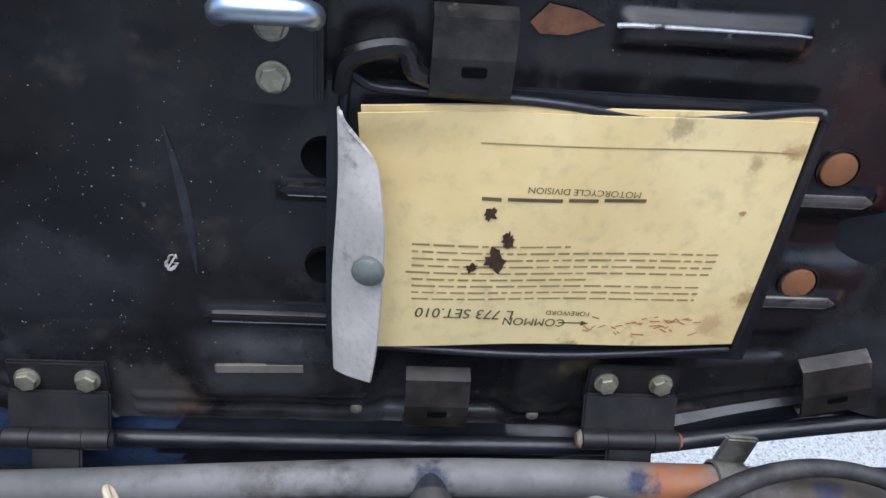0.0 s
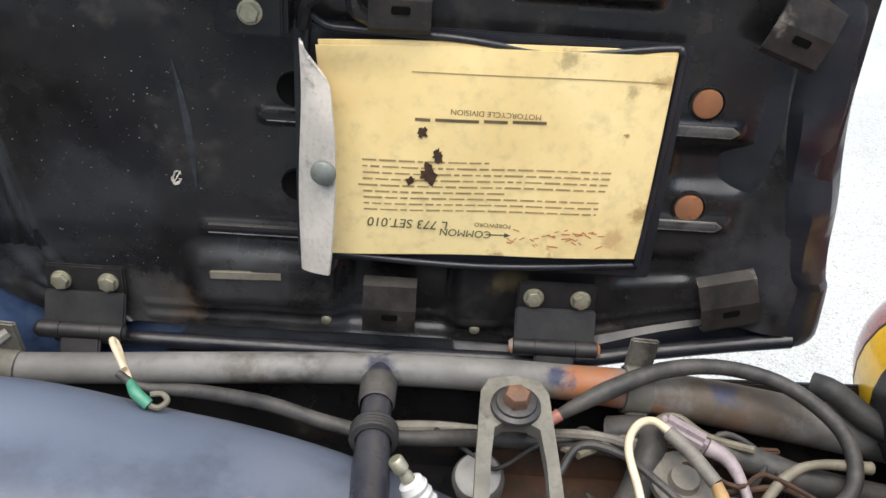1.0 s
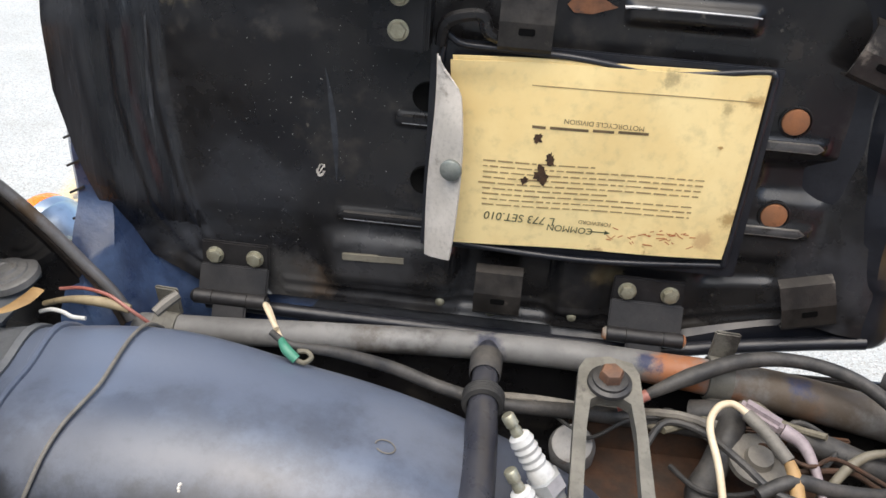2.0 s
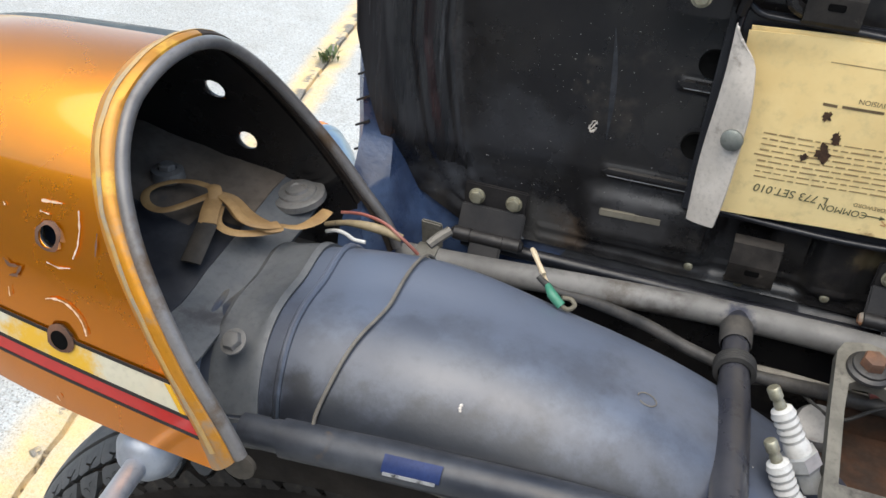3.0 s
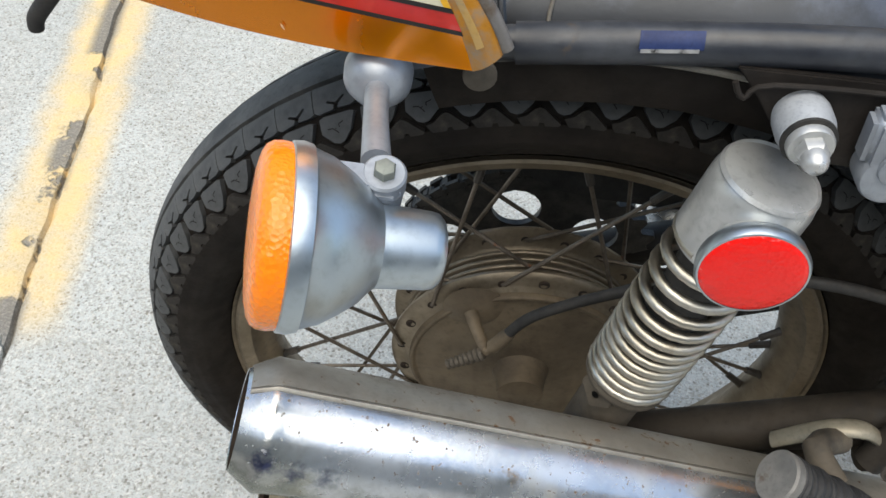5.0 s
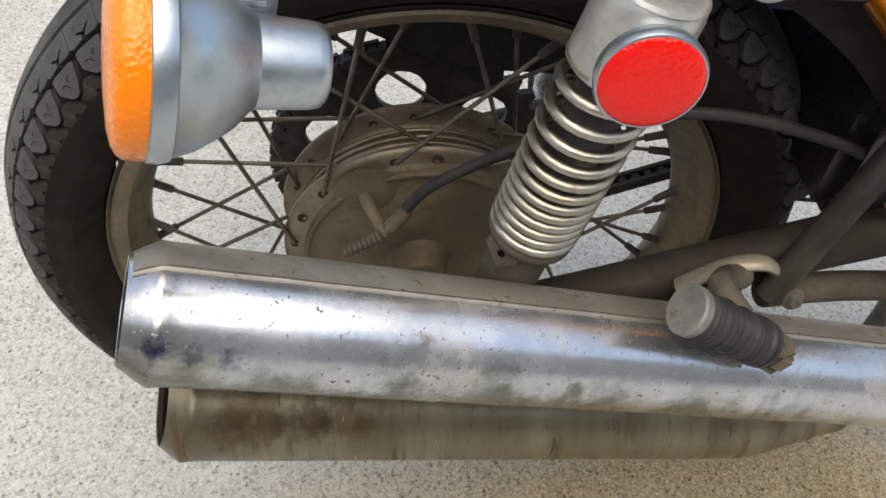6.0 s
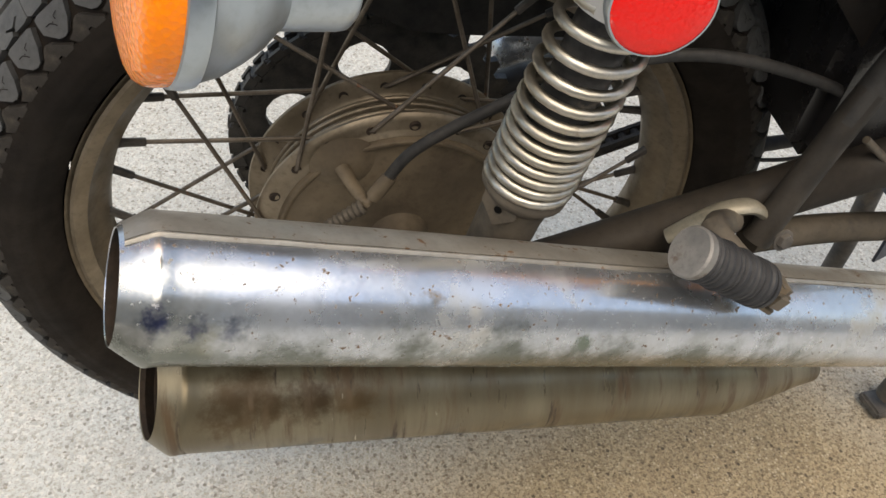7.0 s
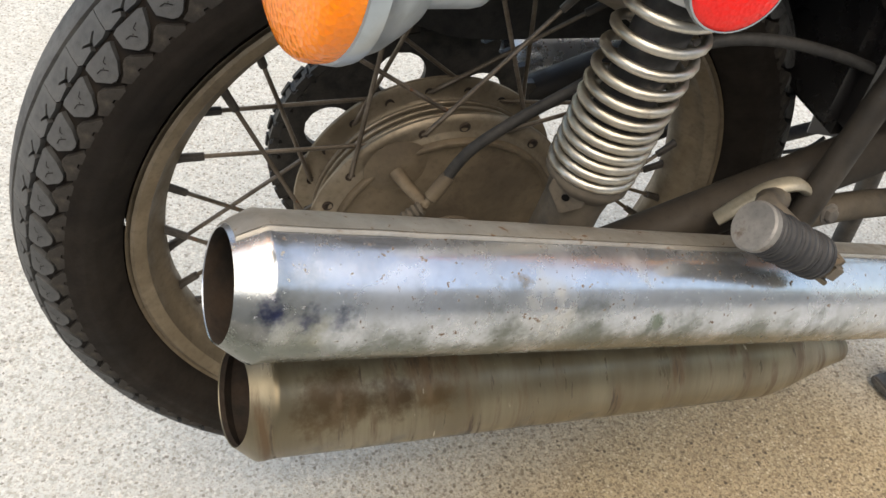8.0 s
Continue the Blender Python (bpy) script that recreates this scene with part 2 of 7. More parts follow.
red_paint = mat("red stripe", (0.55, 0.025, 0.015), (0.48, 0.02, 0.015), (0.3, 0.4), 0, 20, None, 0, 100, 0.6)
black_line = mat("black line", (0.012, 0.01, 0.01), (0.02, 0.018, 0.016), (0.35, 0.5), 0, 40, None, 0)
bare_edge = mat("rubbed cowl edge", (0.6, 0.25, 0.015), (0.42, 0.2, 0.045), (0.28, 0.42), 0.4, 22, [((0.6, 0.33, 0.04), 16, 0.6, 0.66, 0.4), ((0.25, 0.21, 0.16), 14, 0.54, 0.66, 0.5)], 0.1, 300)
rub_yellow = mat("rubbed yellow paint", (0.6, 0.35, 0.08), (0.46, 0.33, 0.17), (0.35, 0.5), 0.2, 26, [((0.3, 0.26, 0.2), 20, 0.5, 0.62, 0.5)], 0.1, 300)
tape_tan = mat("yellowed tape", (0.36, 0.29, 0.18), (0.22, 0.17, 0.1), (0.5, 0.7), 0, 60, [((0.07, 0.05, 0.035), 50, 0.58, 0.68, 0.7)], 0.3, 300)
strap_dark = mat("blackened strap end", (0.02, 0.018, 0.016), (0.05, 0.04, 0.03), (0.6, 0.8), 0, 40, None, 0.2)
rust_red = mat("red-brown rust", (0.2, 0.085, 0.04), (0.11, 0.05, 0.028), (0.65, 0.85), 0, 90, [((0.04, 0.03, 0.025), 60, 0.54, 0.62, 0.6)], 0.3, 350)
brown_tube = mat("brown-dusted tube", (0.017, 0.015, 0.013), (0.04, 0.034, 0.028), (0.5, 0.7), 0, 24, [((0.08, 0.066, 0.05), 20, 0.62, 0.76, 0.8)], 0.15, 300, spec=0.3)
primer = mat("scratched primer", (0.75, 0.55, 0.4), (0.6, 0.4, 0.25), (0.6, 0.8), 0, 80, None, 0.1)
paper = patched(mat("yellowed paper", (0.9, 0.72, 0.36), (0.8, 0.6, 0.27), (0.4, 0.6), 0, 14, [((0.3, 0.17, 0.06), 30, 0.68, 0.78, 0.7)], 0.06, 200), [((0.283, 0.13, 0.9), 0.006, (0.5, 0.38, 0.18)), ((0.25, 0.128, 0.913), 0.007, (0.46, 0.36, 0.18)), ((0.296, 0.13, 0.835), 0.008, (0.45, 0.3, 0.12)), ((0.297, 0.13, 0.905), 0.006, (0.5, 0.34, 0.14)), ((0.225, 0.128, 0.805), 0.006, (0.4, 0.26, 0.12)), ((0.286, 0.129, 0.82), 0.008, (0.62, 0.42, 0.2))])
ink_dark = mat("dark heading ink", (0.1, 0.07, 0.035), (0.16, 0.11, 0.055), (0.6, 0.7), 0, 100, None, 0)
clip_dust = mat("dusty clip steel", (0.1, 0.095, 0.08), (0.17, 0.16, 0.135), (0.5, 0.7), 0.1, 40, [((0.04, 0.035, 0.03), 30, 0.56, 0.68, 0.6)], 0.15, 300)
worn_lit_edge = mat("worn edges and lit lips", (0.16, 0.15, 0.135), (0.28, 0.265, 0.24), (0.3, 0.5), 0.5, 70, [((0.04, 0.035, 0.03), 60, 0.56, 0.66, 0.6)], 0.1, 300)
ink = mat("printing ink", (0.3, 0.21, 0.1), (0.4, 0.29, 0.13), (0.6, 0.7), 0, 100, None, 0)
red_ink = mat("faded red ink", (0.5, 0.16, 0.07), (0.55, 0.25, 0.1), (0.6, 0.7), 0, 200, None, 0)
flap_grey = mat("grey vinyl flap", (0.48, 0.44, 0.39), (0.6, 0.555, 0.5), (0.5, 0.65), 0, 40, [((0.25, 0.22, 0.19), 45, 0.62, 0.75, 0.7)], 0.15, 400)
snap_metal = mat("oxidised snap", (0.2, 0.22, 0.2), (0.28, 0.29, 0.26), (0.4, 0.6), 0.5, 60, None, 0.1)
strap_tan = mat("tan rubber strap", (0.4, 0.25, 0.105), (0.26, 0.155, 0.065), (0.55, 0.7), 0, 50, None, 0.1)
wire_black = mat("dusty loom", (0.02, 0.02, 0.02), (0.06, 0.055, 0.05), (0.5, 0.7), 0, 70, None, 0.2, 500)
wire_olive = mat("dusty olive wire", (0.11, 0.1, 0.07), (0.18, 0.16, 0.12), (0.5, 0.6), 0, 70, None, 0.1)
wire_grey = mat("grey wire", (0.12, 0.11, 0.095), (0.18, 0.165, 0.14), (0.5, 0.6), 0, 70, None, 0.1)
wire_cream = mat("cream wire", (0.66, 0.56, 0.4), (0.55, 0.44, 0.3), (0.4, 0.5), 0, 50, None, 0.1)
wire_green = mat("green sleeve", (0.03, 0.17, 0.11), (0.06, 0.23, 0.15), (0.35, 0.5), 0, 50, None, 0.05)
wire_pink = mat("red wire", (0.3, 0.09, 0.07), (0.36, 0.16, 0.13), (0.4, 0.5), 0, 50, None, 0.1)
ceramic = mat("white ceramic", (0.58, 0.58, 0.56), (0.46, 0.45, 0.43), (0.15, 0.25), 0, 60, [((0.3, 0.27, 0.22), 90, 0.66, 0.74, 0.5)], 0.03)
dark_hole = mat("dark cavity", (0.003, 0.003, 0.003), (0.006, 0.006, 0.006), (0.8, 0.9), 0, 60, None, 0, spec=0.05)


def clear_plastic(name, colour, facets=0.5):
    m = bpy.data.materials.new(name)
    m.use_nodes = True
    n, k = m.node_tree.nodes, m.node_tree.links.new
    p = n["Principled BSDF"]
    p.inputs["Base Color"].default_value = (*colour, 1)
    p.inputs["Roughness"].default_value = 0.12
    p.inputs["Subsurface Weight"].default_value = 0.35
    p.inputs["Subsurface Radius"].default_value = (0.02, 0.008, 0.003)
    co, v, b = n.new("ShaderNodeTexCoord"), n.new("ShaderNodeTexVoronoi"), n.new("ShaderNodeBump")
    v.inputs["Scale"].default_value = 420
    b.inputs["Strength"].default_value, b.inputs["Distance"].default_value = facets, 0.001
    k(co.outputs["Object"], v.inputs["Vector"])
    k(v.outputs["Distance"], b.inputs["Height"])
    k(b.outputs[0], p.inputs["Normal"])
    return m


amber = clear_plastic("amber lens", (0.95, 0.24, 0.01))
red_lens = clear_plastic("red reflector", (0.85, 0.008, 0.006))
tail_red = clear_plastic("dark red lens", (0.3, 0.004, 0.007), 0.06)
tail_red.node_tree.nodes["Principled BSDF"].inputs["Subsurface Weight"].default_value = 0.05
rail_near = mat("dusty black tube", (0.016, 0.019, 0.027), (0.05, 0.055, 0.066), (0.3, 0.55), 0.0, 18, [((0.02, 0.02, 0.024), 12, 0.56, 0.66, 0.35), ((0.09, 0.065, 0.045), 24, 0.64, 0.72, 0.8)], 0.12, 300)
tube_gloss = mat("blue-black tube paint", (0.02, 0.022, 0.032), (0.045, 0.045, 0.052), (0.22, 0.42), 0.0, 18, [((0.12, 0.11, 0.1), 20, 0.6, 0.75, 0.7)], 0.08, 300, 0.2)
rail_far = patched(mat("dust-grey rail paint", (0.115, 0.112, 0.107), (0.195, 0.19, 0.182), (0.5, 0.75), 0.0, 16, [((0.05, 0.045, 0.04), 14, 0.56, 0.68, 0.5)], 0.12, 300), [((0.285, 0.1, 0.742), 0.034, (0.27, 0.1, 0.04)), ((0.36, 0.1, 0.728), 0.03, (0.14, 0.075, 0.04)), ((0.318, 0.1, 0.728), 0.02, (0.2, 0.08, 0.035)), ((0.262, 0.098, 0.752), 0.01, (0.02, 0.025, 0.06)), ((0.168, 0.1, 0.75), 0.012, (0.022, 0.025, 0.045)), ((0.34, 0.098, 0.742), 0.03, (0.075, 0.055, 0.037)), ((0.38, 0.096, 0.735), 0.035, (0.06, 0.045, 0.032)), ((0.352, 0.096, 0.749), 0.011, (0.022, 0.028, 0.07)), ((0.1, 0.1, 0.735), 0.02, (0.07, 0.055, 0.04))])
blue_patch = mat("rubbed blue-black paint", (0.016, 0.028, 0.09), (0.026, 0.044, 0.13), (0.35, 0.5), 0.0, 60, [(DUST, 70, 0.64, 0.72, 0.7)], 0.05, 300, spec=0.2)
orange_rust = mat("bright rust", (0.36, 0.14, 0.05), (0.24, 0.1, 0.05), (0.65, 0.85), 0.0, 40, [((0.2, 0.18, 0.15), 30, 0.56, 0.66, 0.7)], 0.3, 350)
swing_brown = mat("dark road-grimed steel", (0.018, 0.015, 0.012), (0.038, 0.031, 0.024), (0.55, 0.8), 0.0, 20, [((0.015, 0.013, 0.012), 16, 0.54, 0.66, 0.5), ((0.08, 0.068, 0.052), 45, 0.65, 0.77, 0.8)], 0.2, 300, spec=0.25)
tube_grime = mat("tan road grime", (0.05, 0.041, 0.03), (0.085, 0.07, 0.052), (0.6, 0.85), 0.0, 20, [((0.025, 0.022, 0.019), 16, 0.54, 0.66, 0.5)], 0.2, 300, spec=0.25)
brown_dirt = mat("brown road dirt", (0.065, 0.054, 0.041), (0.11, 0.092, 0.07), (0.6, 0.85), 0.0, 20, [((0.03, 0.027, 0.024), 16, 0.54, 0.66, 0.5)], 0.2, 300)
fender_strap = mat("grey strap plate", (0.075, 0.083, 0.093), (0.125, 0.13, 0.135), (0.45, 0.65), 0.0, 26, [((0.05, 0.05, 0.055), 20, 0.58, 0.7, 0.5)], 0.12, 350)
tray_black = mat("dusty black tray plastic", (0.014, 0.016, 0.022), (0.034, 0.037, 0.045), (0.35, 0.6), 0.0, 30, [((0.13, 0.13, 0.13), 120, 0.66, 0.72, 0.7)], 0.2, 200)
grey_plastic = mat("dusty tray", (0.07, 0.058, 0.046), (0.14, 0.112, 0.088), (0.6, 0.85), 0.0, 18, [((0.035, 0.035, 0.038), 14, 0.56, 0.7, 0.6)], 0.15, 300)
rusty_dark = mat("bare dark steel", (0.12, 0.07, 0.05), (0.2, 0.1, 0.06), (0.5, 0.7), 0.3, 120, None, 0.15)
soot = mat("soot", (0.012, 0.009, 0.007), (0.035, 0.022, 0.014), (0.8, 0.95), 0.0, 60, None, 0.3)
chrome_rusty = mat("rust-freckled chrome", (0.33, 0.315, 0.285), (0.25, 0.232, 0.205), (0.36, 0.55), 0.55, 24, [((0.13, 0.07, 0.035), 110, 0.6, 0.66, 0.8), (DUST, 16, 0.55, 0.75, 0.75)], 0.12, 300)
silver_bush = mat("pale rubber bush", (0.3, 0.32, 0.35), (0.38, 0.4, 0.43), (0.4, 0.55), 0.1, 50, [((0.25, 0.22, 0.18), 60, 0.64, 0.74, 0.7)], 0.06)
dark_gusset = mat("rusty dark gusset", (0.012, 0.01, 0.009), (0.028, 0.023, 0.02), (0.55, 0.75), 0.0, 24, [((0.2, 0.13, 0.08), 40, 0.66, 0.72, 0.8)], 0.2, 300, spec=0.25)
bare_bracket = mat("bare dusty alloy", (0.23, 0.21, 0.165), (0.31, 0.285, 0.225), (0.4, 0.6), 0.5, 30, None, 0.1)
peg_rubber = mat("peg rubber", (0.012, 0.013, 0.016), (0.03, 0.031, 0.034), (0.55, 0.75), 0, 50, None, 0.2, 400)
dark_red = mat("dark red paint", (0.3, 0.02, 0.02), (0.22, 0.015, 0.018), (0.2, 0.3), 0.1, 10, None, 0, 100, 0.8)
plug_tan = mat("rusty tan plug", (0.3, 0.12, 0.05), (0.22, 0.1, 0.05), (0.6, 0.8), 0, 90, [((0.12, 0.06, 0.03), 120, 0.6, 0.7, 0.8)], 0.2)
worn_metal = mat("worn paint", (0.36, 0.36, 0.37), (0.52, 0.52, 0.52), (0.25, 0.45), 0.5, 60, [((0.03, 0.03, 0.03), 50, 0.56, 0.64, 0.4)], 0.05)
pen = mat("dark green pen", (0.05, 0.06, 0.03), (0.08, 0.09, 0.05), (0.5, 0.6), 0, 100, None, 0)
burnt = mat("charred paper", (0.03, 0.015, 0.008), (0.07, 0.035, 0.016), (0.8, 0.9), 0, 300, None, 0.2)
stain_brown = mat("brown stain", (0.42, 0.27, 0.1), (0.36, 0.22, 0.08), (0.6, 0.7), 0, 100, None, 0)
alloy_clean_dark = mat("grey cast bracket", (0.15, 0.148, 0.145), (0.235, 0.226, 0.214), (0.45, 0.65), 0.3, 40, [((0.1, 0.07, 0.05), 40, 0.6, 0.72, 0.8)], 0.12, 350)
conn_mauve = mat("mauve connector", (0.22, 0.18, 0.19), (0.3, 0.25, 0.26), (0.5, 0.6), 0, 60, None, 0.1)
weed_green = mat("weed leaf", (0.06, 0.1, 0.025), (0.1, 0.13, 0.04), (0.5, 0.6), 0, 60, None, 0.05)
reflection_wall_grey = mat("grey of the reflection wall", (0.21, 0.215, 0.215), (0.28, 0.285, 0.28), (0.8, 0.9), 0, 1.5, None, 0.2, 40)
# The grey paints a sky reflection on the right-hand ribs.
rib_grey = mat("rib paint with painted reflection", (0.05, 0.05, 0.052), (0.1, 0.098, 0.095), (0.25, 0.4), 0.1, 60, [((0.02, 0.018, 0.016), 70, 0.58, 0.68, 0.5)], 0.08, 300)
hinge_dark = mat("dark hinge steel", (0.009, 0.009, 0.0105), (0.026, 0.024, 0.024), (0.4, 0.6), 0.2, 40, [((0.1, 0.07, 0.05), 50, 0.66, 0.74, 0.8)], 0.12, 350)


# building helpers
class Shape:
    """Vertices and faces gathered for one mesh; w: a placing matrix for what is added next."""

    def __init__(self):
        self.v, self.f = [], []

    def add(self, verts, faces, m=None):
        o = len(self.v)
        self.v += [tuple(m @ Vector(p)) if m else tuple(p) for p in verts]
        self.f += [tuple(i + o for i in f) for f in faces]
        return self

    def grid(self, rows, close_u=False, close_v=False):
        """A skin over rows of points."""
        h, w = len(rows), len(rows[0])
        faces = []
        for i in range(h if close_u else h - 1):
            for j in range(w if close_v else w - 1):
                i2, j2 = (i + 1) % h, (j + 1) % w
                faces.append((i * w + j, i * w + j2, i2 * w + j2, i2 * w + j))
        return self.add([p for r in rows for p in r], faces)

    def lathe(self, profile, origin, axis, n=32, cap=(False, False), side=(0, 0, 1)):
        """Rings of (distance along the axis, radius)."""
        ax = Vector(axis).normalized()
        s = Vector(side) if abs(ax.dot(Vector(side))) < 0.9 else Vector((1, 0, 0))
        u = (s - ax * s.dot(ax)).normalized()
        w = ax.cross(u)
        o = Vector(origin)
        rows = [[tuple(o + ax * a + (u * math.cos(2 * math.pi * j / n) + w * math.sin(2 * math.pi * j / n)) * r) for j in range(n)] for a, r in profile]
        base = len(self.v)
        self.grid(rows, close_v=True)
        if cap[0]:
            self.f.append(tuple(base + j for j in range(n))[::-1])
        if cap[1]:
            e = base + (len(profile) - 1) * n
            self.f.append(tuple(e + j for j in range(n)))
        return self

    def tube(self, pts, r, n=12, smooth=6, cap=True, flat=1.0):
        """A round bar along a smooth line through pts; r a number or one per point."""
        p = [Vector(q) for q in pts]
        rr = list(r) if isinstance(r, (list, tuple)) else [r] * len(p)
        if smooth > 1 and len(p) > 2:
            q, qr = [], []
            for i in range(len(p) - 1):
                a, b, c, d = p[max(i - 1, 0)], p[i], p[i + 1], p[min(i + 2, len(p) - 1)]
                for s in range(smooth):
                    t = s / smooth
                    q.append(0.5 * ((2 * b) + (c - a) * t + (2 * a - 5 * b + 4 * c - d) * t * t + (3 * b - a - 3 * c + d) * t ** 3))
                    qr.append(rr[i] * (1 - t) + rr[i + 1] * t)
            p, rr = q + [p[-1]], qr + [rr[-1]]
        t0 = (p[1] - p[0]).normalized()
        u = t0.orthogonal().normalized() if abs(t0.z) > 0.95 else (Vector((0, 0, 1)) - t0 * t0.z).normalized()
        rows = []
        for i, c in enumerate(p):
            t = (p[min(i + 1, len(p) - 1)] - p[max(i - 1, 0)]).normalized()
            u = (u - t * u.dot(t)).normalized()
            w = t.cross(u)
            rows.append([tuple(c + (u * math.cos(2 * math.pi * j / n) * flat + w * math.sin(2 * math.pi * j / n)) * rr[i]) for j in range(n)])
        base = len(self.v)
        self.grid(rows, close_v=True)
        if cap:
            self.f.append(tuple(base + j for j in range(n))[::-1])
            e = base + (len(rows) - 1) * n
            self.f.append(tuple(e + j for j in range(n)))
        return self

    def box(self, size, m=None, bevel=0.0, seg=2):
        bm = bmesh.new()
        bmesh.ops.create_cube(bm, size=1.0, matrix=Matrix.Diagonal((*size, 1)))
        if bevel:
            bmesh.ops.bevel(bm, geom=bm.edges[:], offset=bevel, segments=seg, affect="EDGES")
        bm.verts.index_update()
        self.add([v.co[:] for v in bm.verts], [[v.index for v in f.verts] for f in bm.faces], m)
        bm.free()
        return self

    def plate(self, outline, thick, m=None, bevel=0.0):
        """A flat plate with an outline of (x, y), from z 0 to thick."""
        bm = bmesh.new()
        f = bm.faces.new([bm.verts.new((x, y, 0)) for x, y in outline])
        ex = bmesh.ops.extrude_face_region(bm, geom=[f])
        bmesh.ops.translate(bm, verts=[v for v in ex["geom"] if isinstance(v, bmesh.types.BMVert)], vec=(0, 0, thick))
        bmesh.ops.recalc_face_normals(bm, faces=bm.faces[:])
        if bevel:
            bmesh.ops.bevel(bm, geom=bm.edges[:], offset=bevel, segments=2, affect="EDGES")
        bm.verts.index_update()
        self.add([v.co[:] for v in bm.verts], [[v.index for v in f.verts] for f in bm.faces], m)
        bm.free()
        return self

    def bmesh(self):
        bm = bmesh.new()
        vs = [bm.verts.new(p) for p in self.v]
        for f in self.f:
            try:
                bm.faces.new([vs[i] for i in f])
            except ValueError:
                pass
        return bm


def shell(rows, thick, close_u=False):
    """A skin over rows of points with a thickness to its inside, closed at the edges."""
    s = Shape()
    a = np.array(rows, float)
    du = np.gradient(a, axis=0)
    dv = np.gradient(a, axis=1)
    nn = np.cross(du, dv)
    nn /= np.maximum(np.linalg.norm(nn, axis=2, keepdims=True), 1e-9)
    b = a - nn * thick
    h, w = a.shape[:2]
    s.grid([[tuple(p) for p in r] for r in a], close_u)
    s.grid([[tuple(p) for p in r[::-1]] for r in b], close_u)
    o = h * w
    for i in range(h - 1):
        s.f.append((i * w, (i + 1) * w, o + (i + 1) * w + w - 1, o + i * w + w - 1))
        s.f.append((i * w + w - 1, o + i * w, o + (i + 1) * w, (i + 1) * w + w - 1))
    if not close_u:
        for j in range(w - 1):
            s.f.append((j, o + w - 1 - j, o + w - 2 - j, j + 1))
            q = (h - 1) * w
            s.f.append((q + j, q + j + 1, o + q + w - 2 - j, o + q + w - 1 - j))
    return s


def mesh_of(shape, name, material, angle=38):
    me = bpy.data.meshes.new(name)
    if isinstance(shape, Shape):
        me.from_pydata(shape.v, [], shape.f)
        bm = bmesh.new()
        bm.from_mesh(me)
        bmesh.ops.recalc_face_normals(bm, faces=bm.faces[:])
        bm.to_mesh(me)
        bm.free()
    else:
        shape.to_mesh(me)
        shape.free()
    me.polygons.foreach_set("use_smooth", [True] * len(me.polygons))
    me.set_sharp_from_angle(angle=radians(angle))
    me.materials.append(material)
    return me


def part(name, shape, material, parent, label="", angle=38):
    """One mesh object under a thing or under a part."""
    ob = new(name, mesh_of(shape, name, material, angle))
    ob.parent = parent
    return tagged(ob, label)


def thing(name, label, category, at=(0, 0, 0), group="", kind=""):
    ob = new(name)
    ob.empty_display_size = 0.05
    ob.location = at
    return tagged(ob, label, category, group, kind)


def hexagon(r, turn=0.0):
    return [(r * math.cos(math.pi * i / 3 + turn), r * math.sin(math.pi * i / 3 + turn)) for i in range(6)]


def bolt(shape, at, axis, r=0.0065, h=0.005, washer=0.0, turn=0.2):
    """A hexagon head with a chamfer, standing on its washer."""
    m = look(at, Vector(at) - Vector(axis))
    if washer:
        shape.lathe([(0, washer), (0.0012, washer), (0.0014, washer * 0.93)], at, axis, 24, (False, True))
    base = 0.0012 if washer else 0
    o = len(shape.v)
    rows = [[(x * s, y * s, z) for x, y in hexagon(r, turn)] for s, z in ((1, base - 0.001), (1, h * 0.75), (0.86, h), (0.5, h + 0.0003))]
    s = Shape().grid(rows, close_v=True)
    s.f.append(tuple(18 + j for j in range(6)))
    shape.add(s.v, s.f, m)
    return shape


def smooth01(x):
    x = np.clip(x, 0, 1)
    return x * x * (3 - 2 * x)


# ground: one concrete sheet with a wandering joint, faded yellow line on both sides of it
JOINT, ALONG = Vector((-0.69, 0.175, 0)), Vector((-0.2, 1.0, 0)).normalized()
ACROSS = Vector((ALONG.y, -ALONG.x, 0))


